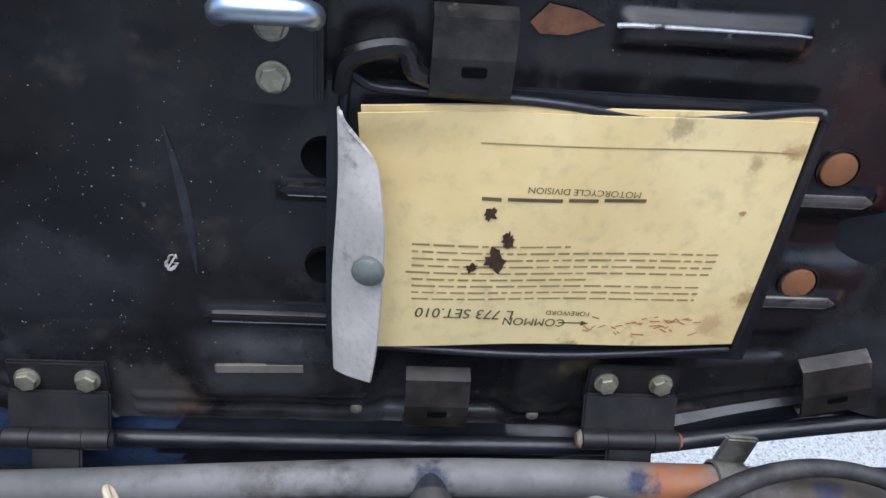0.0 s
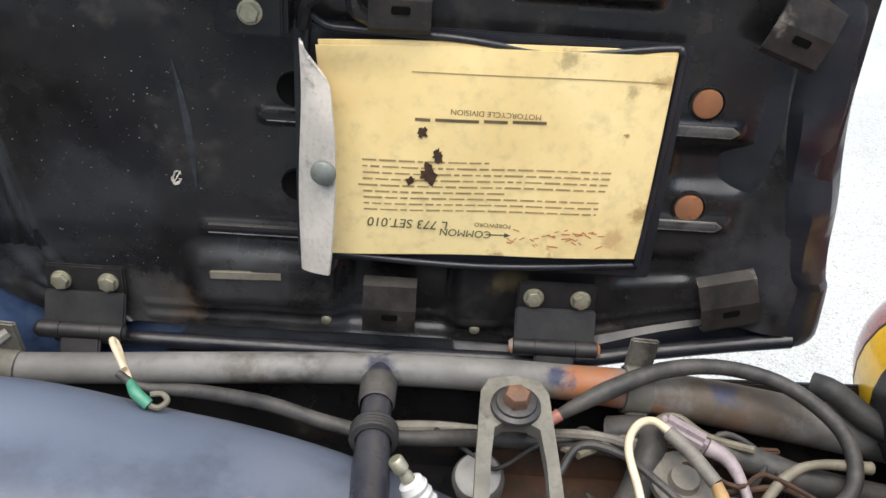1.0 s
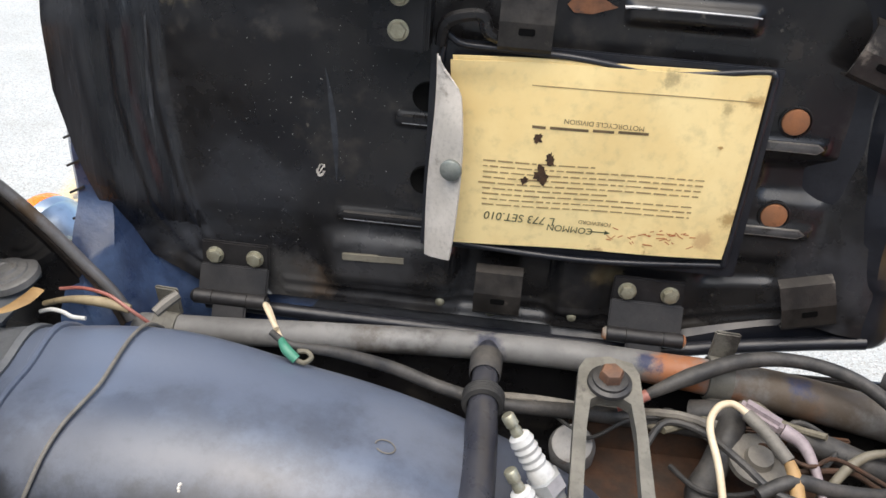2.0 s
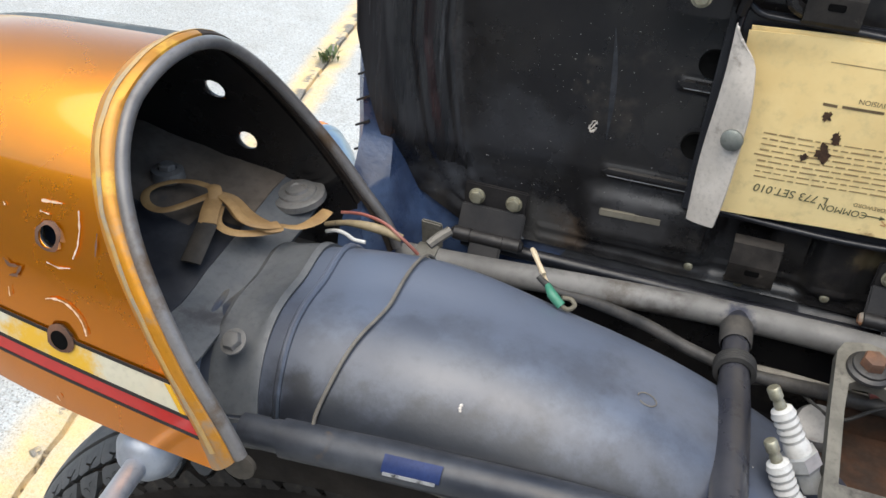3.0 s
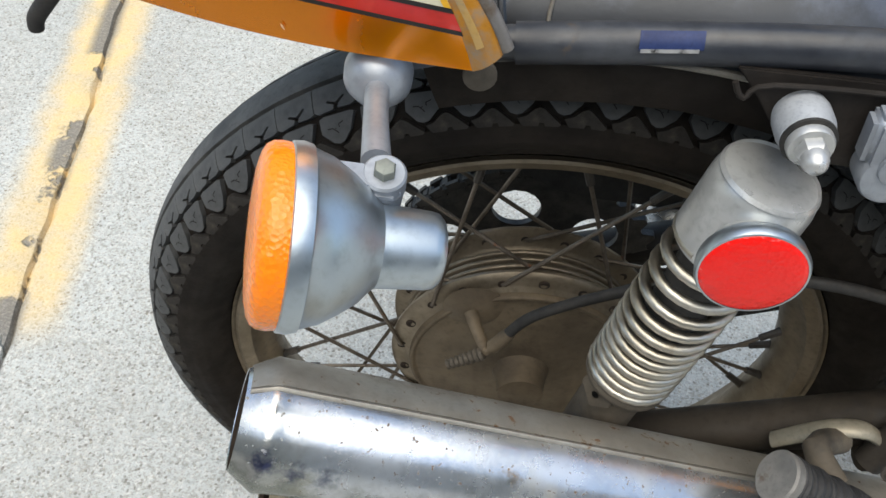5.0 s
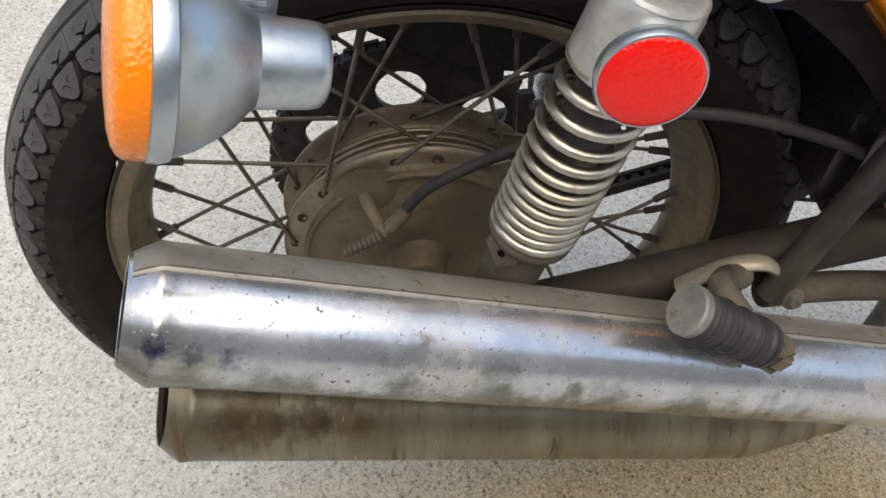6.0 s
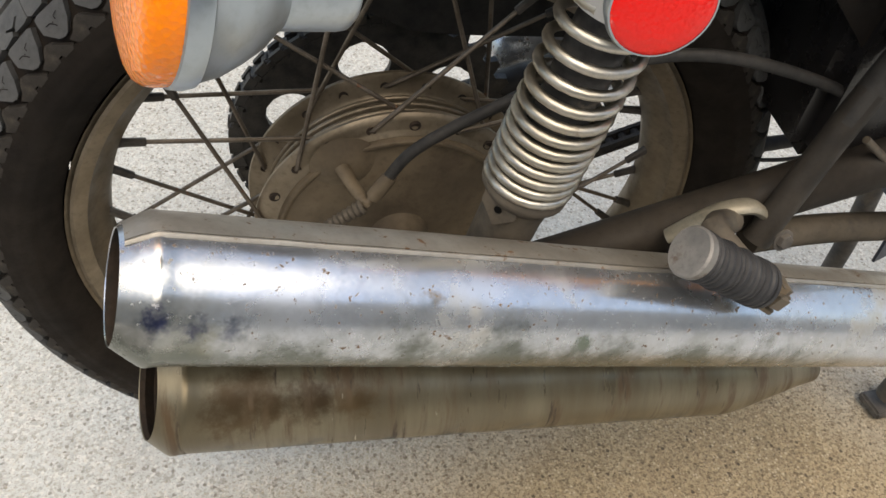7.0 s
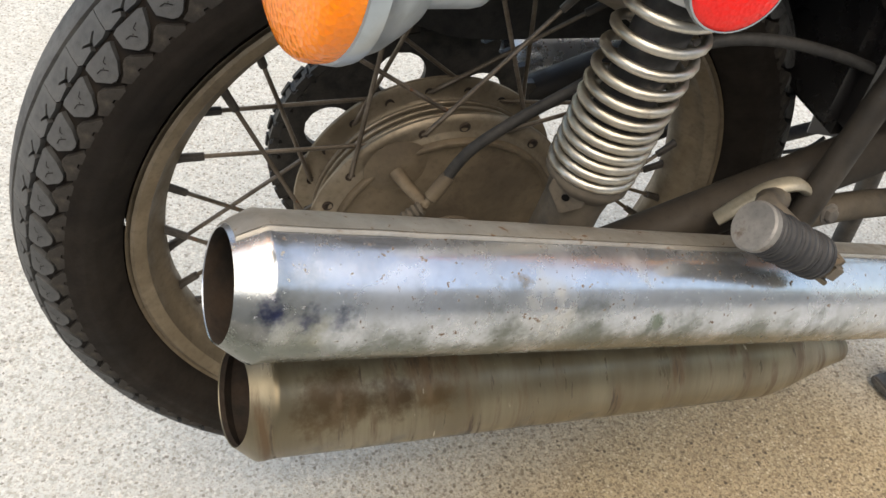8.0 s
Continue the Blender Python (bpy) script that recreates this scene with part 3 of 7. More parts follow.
def ground_material():
    m = bpy.data.materials.new("concrete")
    m.use_nodes = True
    n, k = m.node_tree.nodes, m.node_tree.links.new
    p = n["Principled BSDF"]
    co = n.new("ShaderNodeTexCoord")

    def val(op, a, b=None):
        x = n.new("ShaderNodeMath")
        x.operation = op
        for i, v in enumerate((a, b)):
            if v is None:
                continue
            if isinstance(v, (int, float)):
                x.inputs[i].default_value = v
            else:
                k(v, x.inputs[i])
        return x.outputs[0]

    def step(src, lo, hi, v0=0.0, v1=1.0):
        r = n.new("ShaderNodeMapRange")
        r.interpolation_type = "SMOOTHSTEP"
        for i, v in zip((1, 2, 3, 4), (lo, hi, v0, v1)):
            r.inputs[i].default_value = v
        k(src, r.inputs[0])
        return r.outputs[0]

    def tex(sc, detail=6, rg=0.6):
        t = n.new("ShaderNodeTexNoise")
        t.inputs["Scale"].default_value, t.inputs["Detail"].default_value, t.inputs["Roughness"].default_value = sc, detail, rg
        k(co.outputs["Object"], t.inputs["Vector"])
        return t.outputs["Fac"]

    def mix(f, c1, c2, kind="MIX"):
        x = n.new("ShaderNodeMix")
        x.data_type, x.blend_type = "RGBA", kind
        if isinstance(f, float):
            x.inputs["Factor"].default_value = f
        else:
            k(f, x.inputs["Factor"])
        for c, s in ((c1, x.inputs[6]), (c2, x.inputs[7])):
            if isinstance(c, tuple):
                s.default_value = (*c, 1)
            else:
                k(c, s)
        return x.outputs[2]

    sep = n.new("ShaderNodeSeparateXYZ")
    k(co.outputs["Object"], sep.inputs[0])
    x, y = sep.outputs[0], sep.outputs[1]
    dx, dy = val("SUBTRACT", x, JOINT.x), val("SUBTRACT", y, JOINT.y)
    v = val("ADD", val("MULTIPLY", dx, ACROSS.x), val("MULTIPLY", dy, ACROSS.y))
    u = val("ADD", val("MULTIPLY", dx, ALONG.x), val("MULTIPLY", dy, ALONG.y))
    # cement, sand and aggregate
    col = mix(step(tex(1.3), 0.35, 0.65), (0.45, 0.465, 0.45), (0.545, 0.565, 0.55))
    col = mix(step(tex(9), 0.4, 0.75, 0, 0.5), col, (0.4, 0.39, 0.36))
    col = mix(step(tex(95, 5), 0.48, 0.66, 0, 0.6), col, (0.31, 0.315, 0.3))
    vo = n.new("ShaderNodeTexVoronoi")
    vo.inputs["Scale"].default_value = 330
    k(co.outputs["Object"], vo.inputs["Vector"])
    grain = n.new("ShaderNodeSeparateColor")
    k(vo.outputs["Color"], grain.inputs[0])
    stone = mix(step(grain.outputs[0], 0.3, 0.9), (0.24, 0.21, 0.17), (0.74, 0.72, 0.67))
    col = mix(step(grain.outputs[1], 0.45, 0.65, 0, 0.4), col, stone)
    col = mix(step(grain.outputs[2], 0.955, 0.97, 0, 0.55), col, (0.1, 0.08, 0.06))
    col = mix(step(tex(460, 5), 0.55, 0.68, 0, 0.7), col, (0.17, 0.14, 0.11))
    # oil and rust-brown staining where the motorcycle stands
    reach = val("ADD", val("ABSOLUTE", val("MULTIPLY", val("SUBTRACT", x, 0.35), 1.2)), val("ABSOLUTE", val("MULTIPLY", val("ADD", y, 0.12), 1.9)))
    stain = val("MULTIPLY", step(val("ADD", reach, val("MULTIPLY", tex(5), 0.35)), 0.45, 1.1, 1.0, 0.0), 0.9)
    col = mix(stain, col, mix(1.0, col, (0.68, 0.5, 0.28), "MULTIPLY"))
    col = mix(val("MULTIPLY", step(tex(230, 7, 0.8), 0.5, 0.58), val("MULTIPLY", stain, 0.95)), col, (0.13, 0.095, 0.06))
    v2 = n.new("ShaderNodeTexVoronoi")
    v2.inputs["Scale"].default_value = 270
    k(co.outputs["Object"], v2.inputs["Vector"])
    pebble = n.new("ShaderNodeSeparateColor")
    k(v2.outputs["Color"], pebble.inputs[0])
    tint = mix(step(pebble.outputs[1], 0.2, 0.8), (0.07, 0.05, 0.03), (0.56, 0.47, 0.33))
    col = mix(val("MULTIPLY", val("MULTIPLY", step(pebble.outputs[0], 0.62, 0.7), step(v2.outputs["Distance"], 0.28, 0.5, 1, 0)), val("ADD", val("MULTIPLY", stain, 0.5), 0.2)), col, tint)
    v3 = n.new("ShaderNodeTexVoronoi")
    v3.inputs["Scale"].default_value = 120
    k(co.outputs["Object"], v3.inputs["Vector"])
    chipped = n.new("ShaderNodeSeparateColor")
    k(v3.outputs["Color"], chipped.inputs[0])
    ragged = val("ADD", v3.outputs["Distance"], val("MULTIPLY", val("SUBTRACT", tex(500, 4), 0.5), 0.5))
    col = mix(val("MULTIPLY", val("MULTIPLY", step(chipped.outputs[0], 0.78, 0.82), step(ragged, 0.2, 0.32, 1, 0)), val("ADD", val("MULTIPLY", stain, 0.6), 0.3)), col, (0.055, 0.04, 0.026))
    # older, darker asphalt past the cross joint
    asphalt = val("MULTIPLY", step(val("ADD", u, val("MULTIPLY", v, 0.32)), -0.012, -0.004, 1, 0), step(v, 0.0, 0.008, 1, 0))
    col = mix(asphalt, col, mix(step(tex(160), 0.4, 0.7), (0.24, 0.235, 0.225), (0.37, 0.36, 0.345)))
    # yellow line, thin and oversprayed
    edge = val("ADD", val("ABSOLUTE", val("ADD", v, 0.005)), val("MULTIPLY", val("SUBTRACT", tex(14), 0.5), 0.05))
    paint = val("MULTIPLY", step(edge, 0.034, 0.09, 1, 0), step(u, -0.01, 0.12))
    wear = step(tex(16, 3), 0.3, 0.7, 0.5, 0.85)
    col = mix(val("MULTIPLY", paint, wear), col, (0.8, 0.57, 0.25))
    # broken lips along the joint
    chip = val("MULTIPLY", step(val("ABSOLUTE", val("ADD", v, 0.012)), 0.008, 0.032, 1, 0), step(tex(7.5), 0.49, 0.53))
    col = mix(val("MULTIPLY", chip, 0.9), col, mix(step(tex(220), 0.4, 0.7), (0.17, 0.16, 0.145), (0.3, 0.28, 0.25)))
    k(col, p.inputs["Base Color"])
    p.inputs["Roughness"].default_value = 0.9
    b = n.new("ShaderNodeBump")
    b.inputs["Strength"].default_value, b.inputs["Distance"].default_value = 1.0, 0.004
    h = val("ADD", val("MULTIPLY", tex(240, 6), 0.5), val("SUBTRACT", val("MULTIPLY", grain.outputs[0], 0.3), val("MULTIPLY", chip, 1.2)))
    k(h, b.inputs["Height"])
    k(b.outputs[0], p.inputs["Normal"])
    return m


def build_ground():
    us = [-2000, -200, -20, -5, -2] + [-1 + 0.02 * i for i in range(251)] + [4.5, 6, 10, 30, 200, 2000]
    vs = [-2000, -200, -20, -5, -1.5, -0.6, -0.2, -0.06, -0.012, -0.0035, -0.0015, 0.0015, 0.0035, 0.012, 0.06, 0.2, 0.6, 1.5, 5, 20, 200, 2000]
    rows = []
    for u in us:
        row = []
        for v in vs:
            shift = 0.012 * noise.noise((u * 3.0, 2, 0)) + 0.005 * noise.noise((u * 17.0, 5, 0)) if abs(v) < 0.1 and -2 < u < 4.5 else 0
            wide = 1.5 + 1.3 * noise.noise((u * 9.0, 9, 0))
            q = JOINT + ALONG * u + ACROSS * ((v * wide if abs(v) < 0.005 else v) + shift)
            z = -0.014 if abs(v) < 0.002 else (-0.003 if abs(v) < 0.004 else 0.0)
            row.append((q.x, q.y, z))
        rows.append(row)
    s = Shape().grid(rows)
    ob = new("ground", mesh_of(s, "ground", ground_material()))
    tagged(ob, "pale speckled concrete with cracked joint and faded yellow line", "ground", kind="structure")


build_ground()


def add_reflection_wall():
    """An unseen plain grey wall behind the viewer, added to shape reflections and low light."""
    s = Shape().box((24, 0.25, 3.2), pose(0, -3.9, 1.6), 0.01)
    ob = new("wall_south", mesh_of(s, "wall_south", reflection_wall_grey))
    tagged(ob, "unseen plain grey wall added to shape the reflections", "wall", kind="structure")


add_reflection_wall()


# the motorcycle: x forward, its left side towards +y, rear axle over the origin
bike = thing("motorcycle", "old orange motorcycle with its seat propped open, standing on the concrete", "motorcycle")
AX = Vector((-0.0159, 0.0205, 0.3652))
WHEEL_SET = Matrix.Translation(AX) @ pose(0, 0, 0, 2.4, 0, 3.3) @ Matrix.Translation(-AX)


def wheel():
    hub = Shape()
    fins = [(a, r) for c in (-0.0075, -0.0005, 0.0065, 0.0135) for a, r in ((c - 0.0026, 0.0945), (c - 0.0017, 0.0998), (c - 0.0008, 0.1006), (c + 0.0008, 0.1006), (c + 0.0017, 0.0998), (c + 0.0026, 0.0945))]
    hub.lathe([(-0.0245, 0.0915), (-0.025, 0.0945), (-0.0243, 0.0962), (-0.0222, 0.0985), (-0.0215, 0.1005), (-0.0205, 0.1065), (-0.0192, 0.1095), (-0.0172, 0.1112), (-0.0148, 0.1112), (-0.0135, 0.1098), (-0.0125, 0.1), (-0.0115, 0.0945)]
              + fins + [(0.0185, 0.0935), (0.0205, 0.0945), (0.0225, 0.098), (0.0245, 0.106), (0.0252, 0.1105), (0.0262, 0.1126), (0.0282, 0.113), (0.0295, 0.112), (0.032, 0.1), (0.035, 0.06), (0.055, 0.05), (0.075, 0.048), (0.075, 0.01)],
              AX, (0, 1, 0), 96)
    w = part("rear_wheel", hub, alloy, bike, "spoked rear wheel with a dusty drum hub")
    rim = Shape().lathe([(-0.0315, 0.2410), (-0.0325, 0.2385), (-0.031, 0.2350), (-0.028, 0.2295), (-0.022, 0.2270), (-0.016, 0.2225), (-0.010, 0.2165), (0, 0.2145), (0.010, 0.2165), (0.016, 0.2225), (0.022, 0.2270),
                         (0.028, 0.2295), (0.031, 0.2350), (0.0325, 0.2420), (0.0315, 0.2445), (0.029, 0.2420), (0.026, 0.2320), (0, 0.2185), (-0.026, 0.2320), (-0.029, 0.2420), (-0.0315, 0.2445)], AX, (0, 1, 0), 96)
    part("rim", rim, alloy, w, "dusty brown-grey metal rim")
    # sidewalls
    sec = lambda a: (0.0492 * math.sin(a), 0.277 + 0.0400 * math.cos(a))
    side = []
    for lo, hi in ((-142, -79), (79, 142)):
        s = Shape()
        prof = []
        for i in range(19):
            a = lo + (hi - lo) * i / 18
            y, r = sec(radians(a))
            d = abs(a)
            lift = 0.0012 if 96 < d < 112 else 0.0
            prof.append((y * (1 + lift * 18), r))
        s.lathe(prof, AX, (0, 1, 0), 120)
        side.append(s)
    s = side[0]
    s.add(side[1].v, side[1].f)
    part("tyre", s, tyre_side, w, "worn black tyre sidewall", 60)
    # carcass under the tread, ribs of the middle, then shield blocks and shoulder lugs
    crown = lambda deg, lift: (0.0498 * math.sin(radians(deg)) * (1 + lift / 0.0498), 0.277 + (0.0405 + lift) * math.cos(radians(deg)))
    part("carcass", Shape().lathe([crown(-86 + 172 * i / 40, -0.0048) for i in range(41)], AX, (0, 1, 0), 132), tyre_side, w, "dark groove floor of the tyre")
    count = 66
    step_deg = 360.0 / count
    MM_T, MM_A = 5.45, 0.87
    spin = lambda k: Matrix.Translation(AX) @ Matrix.Rotation(-radians(step_deg * k + 0.8), 4, "Y")

    def block(name, outline, marks=(), mirror=False, material=tyre_rubber):
        """A raised rubber block; outline in degrees round the wheel and degrees across the crown."""
        bm = bmesh.new()
        f = bm.faces.new([bm.verts.new((t * MM_T, a * MM_A, 0)) for t, a in outline])
        if f.normal.z < 0:
            bmesh.ops.reverse_faces(bm, faces=[f])
        bm.normal_update()
        ring_ = bmesh.ops.inset_region(bm, faces=bm.faces[:], thickness=0.45, use_even_offset=True)["faces"]
        low = {v for v in bm.verts if v.is_boundary}
        for v in low:
            v.co.z = -0.45
        ex = bmesh.ops.extrude_edge_only(bm, edges=[e for e in bm.edges if e.is_boundary])
        for v in ex["geom"]:
            if isinstance(v, bmesh.types.BMVert):
                v.co.z = -5.2
        hi, lo = max(v.co.y for v in bm.verts), min(v.co.y for v in bm.verts)
        y = lo + 4
        while y < hi - 1:
            bmesh.ops.bisect_plane(bm, geom=bm.verts[:] + bm.edges[:] + bm.faces[:], plane_co=(0, y, 0), plane_no=(0, 1, 0))
            y += 5
        for (t0, a0), (t1, a1) in marks:
            d = Vector(((t1 - t0) * MM_T, (a1 - a0) * MM_A, 0))
            side_ = Vector((-d.y, d.x, 0)).normalized() * 0.28
            q0 = Vector((t0 * MM_T, a0 * MM_A, 0.12))
            mf = bm.faces.new([bm.verts.new(c) for c in (q0 - side_, q0 + d - side_, q0 + d + side_, q0 + side_)])
            mf.material_index = 1
        for v in bm.verts:
            t, a, l = v.co.x / MM_T, v.co.y / MM_A, v.co.z * 0.001
            yy, r = crown(a, l)
            v.co = (r * math.cos(radians(t)), yy if mirror else -yy, r * math.sin(radians(t)))
        bmesh.ops.recalc_face_normals(bm, faces=bm.faces[:])
        me = bpy.data.meshes.new(name)
        bm.to_mesh(me)
        bm.free()
        me.polygons.foreach_set("use_smooth", [True] * len(me.polygons))
        me.set_sharp_from_angle(angle=radians(50))
        me.materials.append(material)
        me.materials.append(tyre_side)
        return me

    shield = [(0.0, 48.2), (0.5, 46.6), (3.9, 45.8), (4.55, 47.0), (4.75, 59.0), (3.6, 68.8), (2.9, 70.6), (2.2, 69.6), (0.95, 61.5)]
    star = (((1.55, 53.2), (2.2, 54.6)), ((2.2, 54.6), (2.2, 57.2)), ((2.75, 59.2), (3.1, 56.8)), ((2.75, 59.2), (2.5, 61.6)), ((3.1, 56.8), (3.75, 56.4)), ((2.65, 57.3), (2.8, 57.9)))
    lug = [(0.15, 64.6), (-0.35, 66.0), (-2.35, 79.0), (-2.1, 81.0), (-0.5, 81.0), (-0.35, 77.8), (0.2, 77.8), (0.35, 81.0), (2.1, 81.0), (2.35, 79.0), (2.75, 74.0), (1.75, 71.8), (0.75, 66.2)]
    rib = [(-0.35, 20.0), (5.0, 20.0), (5.0, 40.6), (4.4, 43.2), (3.35, 42.6), (2.55, 42.0), (2.3, 39.0), (3.3, 35.2), (3.05, 34.2), (2.05, 37.0), (1.05, 32.6), (0.75, 33.2), (1.7, 38.6), (1.95, 41.8), (0.4, 42.6), (-0.35, 41.0)]
    for mirror, shift in ((False, 0.0), (True, 2.7)):
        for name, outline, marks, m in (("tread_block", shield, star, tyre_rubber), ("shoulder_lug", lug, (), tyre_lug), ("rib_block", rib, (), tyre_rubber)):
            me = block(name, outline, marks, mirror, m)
            for k in range(count):
                ob = new(name, me)
                ob.parent = w
                ob.matrix_basis = spin(k + shift / step_deg)
    part("tread_rib", Shape().lathe([crown(-16.2, -0.005)] + [crown(-15.5 + 31 * i / 10, -0.0004 if i in (0, 10) else 0) for i in range(11)] + [crown(16.2, -0.005)], AX, (0, 1, 0), 132), tyre_rubber, w, "smooth middle rib of the tread")
    # forty spokes with their nipples: each flange has twenty holes, every second spoke leans the other way
    holes = Shape()
    for k in range(20):
        for near in (True, False):
            out = (k % 2 == 1) if near else (k % 2 == 0)
            g = radians((85.6 if near else 93.7) + 18 * k)
            e = radians(3.2 + 9 * round(((math.degrees(g) + ((-37.4 if near else -36.5) if out else (34.6 if near else 35.5))) - 3.2) / 9))
            hy = (-0.0228 if out else -0.0125) if near else (0.0228 if out else 0.0315)
            cx, cz = 0.102 * math.cos(g), 0.102 * math.sin(g)
            p0 = AX + Vector((cx, hy, cz))
            p1 = AX + Vector((0.2185 * math.cos(e), -0.005 if near else 0.005, 0.2185 * math.sin(e)))
            d = (p1 - p0).normalized()
            elbow = AX + Vector((cx, -0.017 if near else 0.0272, cz))
            part("spoke", Shape().tube([elbow, elbow.lerp(p0, 0.7), p0 + d * 0.0025, p0 + d * 0.008, p1], [0.0017, 0.0019, 0.0019, 0.0018, 0.0017], 7, 1), spoke_steel, w)
            part("nipple", Shape().tube([p1 - d * 0.021, p1 - d * 0.0205, p1 - d * 0.006, p1], [0.002, 0.0031, 0.0033, 0.0042], 8, 1), nipple_dark, w)
            hole_y = -0.0216 if near else 0.0236
            holes.lathe([(0.0006, 0.0036), (-0.0004, 0.0038), (-0.0002, 0.0028), (0.0004, 0.0)] if not (near and not out) else [(0.0006, 0.0044), (-0.0004, 0.0044), (-0.001, 0.0034), (0.0002, 0.003), (0.0003, 0.0)], AX + Vector((cx, hole_y, cz)), (0, 1, 0), 12)
    tagged(part("spoke_hole", holes, soot, w), kind="stuff")
    # brake panel with its cam lever
    bp = Shape().lathe([(-0.0235, 0.0952), (-0.0285, 0.0952), (-0.0298, 0.0945), (-0.0302, 0.0932), (-0.0298, 0.0915), (-0.0282, 0.0902), (-0.0278, 0.089), (-0.0288, 0.08), (-0.0315, 0.055), (-0.0335, 0.036), (-0.0345, 0.024), (-0.044, 0.0205), (-0.057, 0.019), (-0.058, 0.012), (-0.058, 0.0)], AX, (0, 1, 0), 72)
    bp.lathe([(-0.0275, 0.026), (-0.029, 0.021), (-0.0315, 0.015), (-0.034, 0.009), (-0.0345, 0)], AX + Vector((-0.043, 0, 0.074)), (0, 1, 0), 28)
    pn = part("brake_panel", bp, brown_alloy, bike, "brown-dusted aluminium drum brake panel")
    c0 = AX + Vector((-0.0445, -0.040, 0.0745))
    c1 = AX + Vector((-0.0338, -0.066, 0.0735))
    lev = Shape().tube([c0 + Vector((-0.002, 0.006, 0.003)), c0.lerp(c1, 0.4), c1], [0.0058, 0.005, 0.0046], 12, 4, True, 0.75)
    lev.lathe([(-0.003, 0.0036), (0.003, 0.0036), (0.0034, 0.0026), (0.0034, 0)], c1, (0.7, -0.4, -0.5), 16)
    part("brake_lever", lev, brown_alloy, pn)
    for ob in (w, pn):
        ob.matrix_basis = WHEEL_SET
    return w


rear_wheel = wheel()


def sprocket():
    s = Shape()
    c = AX + Vector((0, 0.083, 0))
    teeth, n = 35, 35 * 4
    out = [0.116 + (0.009 if (i % 4) in (1, 2) else 0) for i in range(n)]
    th = [2 * math.pi * i / n for i in range(n)]
    for y0, y1 in ((0, 0.007),):
        rows = []
        for rr, y in ((0.102, y0), (0, y0), (0, y1), (0.102, y1)):
            rows.append([(c.x + (rr or out[i]) * math.cos(th[i]), c.y + y, c.z + (rr or out[i]) * math.sin(th[i])) for i in range(n)])
        s.grid(rows, close_u=True, close_v=True)
    sp = part("sprocket", s, wire_black, bike, "black greasy rear sprocket with round lightening holes")
    sp.matrix_basis = WHEEL_SET
    part("carrier", Shape().lathe([(0, 0.02), (0, 0.05), (0.007, 0.05), (0.007, 0.02)], c, (0, 1, 0), 36), wire_black, sp)
    # web between hub and teeth, a round hole in each sixth
    for k in range(6):
        mid_a = math.pi * k / 3 + 0.68
        hc = (0.0775 * math.cos(mid_a), 0.0775 * math.sin(mid_a))
        edge, ring_ = [], []
        for a0, a1, r0, r1 in ((-30, 30, 0.1045, 0.1045), (30, 30, 0.1045, 0.049), (30, -30, 0.049, 0.049), (-30, -30, 0.049, 0.1045)):
            for q in range(8):
                a, r = mid_a + radians(a0 + (a1 - a0) * q / 8), r0 + (r1 - r0) * q / 8
                x, z = r * math.cos(a), r * math.sin(a)
                g = math.atan2(z - hc[1], x - hc[0])
                edge.append((x, z))
                ring_.append((hc[0] + 0.0215 * math.cos(g), hc[1] + 0.0215 * math.sin(g)))
        rows = [[(c.x + x, c.y + y, c.z + z) for x, z in pts] for pts, y in ((edge, 0.0005), (ring_, 0.0005), (ring_, 0.0065), (edge, 0.0065))]
        part("web", Shape().grid(rows, close_u=True, close_v=True), wire_black, sp)
    # chain on both runs
    front = Vector((0.52, c.y, 0.495))
    rf, rb = 0.036, 0.1205
    d = (front - c)
    dist = math.hypot(d.x, d.z)
    base = math.atan2(d.z, d.x)
    off = math.acos((rb - rf) / dist)
    link = Shape()
    m0 = Matrix()
    for dy in (-0.006, 0.006):
        link.add([(p[0], p[1] + dy, p[2]) for p in Shape().box((0.0185, 0.002, 0.011), None, 0.003).v], Shape().box((0.0185, 0.002, 0.011), None, 0.003).f)
    for e in (-0.006, 0.006):
        link.lathe([(-0.006, 0.004), (0.006, 0.004)], (e, 0, 0), (0, 1, 0), 8, (True, True))
    me = mesh_of(link, "chain_link", wire_black)
    for sg in (1, -1):
        g = base + sg * off
        a = Vector((c.x + rb * math.cos(g), c.y + 0.0035, c.z + rb * math.sin(g)))
        b = Vector((front.x + rf * math.cos(g), c.y + 0.0035, front.z + rf * math.sin(g)))
        cnt = int((b - a).length / 0.0125)
        for i in range(cnt):
            ob = new("chain_link", me)
            ob.parent = sp
            q = a.lerp(b, (i + 0.5) / cnt)
            ang = math.degrees(math.atan2(b.z - a.z, b.x - a.x))
            ob.matrix_basis = pose(*q, 0, -ang, 0)
    for i in range(24):
        g = base + off + (2 * math.pi - 2 * off) * (i + 0.5) / 24
        ob = new("chain_link", me)
        ob.parent = sp
        ob.matrix_basis = pose(c.x + rb * math.cos(g), c.y + 0.0035, c.z + rb * math.sin(g), 0, 90 - math.degrees(g), 0)


sprocket()


def rail(shape, pts, r):
    return shape.tube(pts, r, 18, 5)


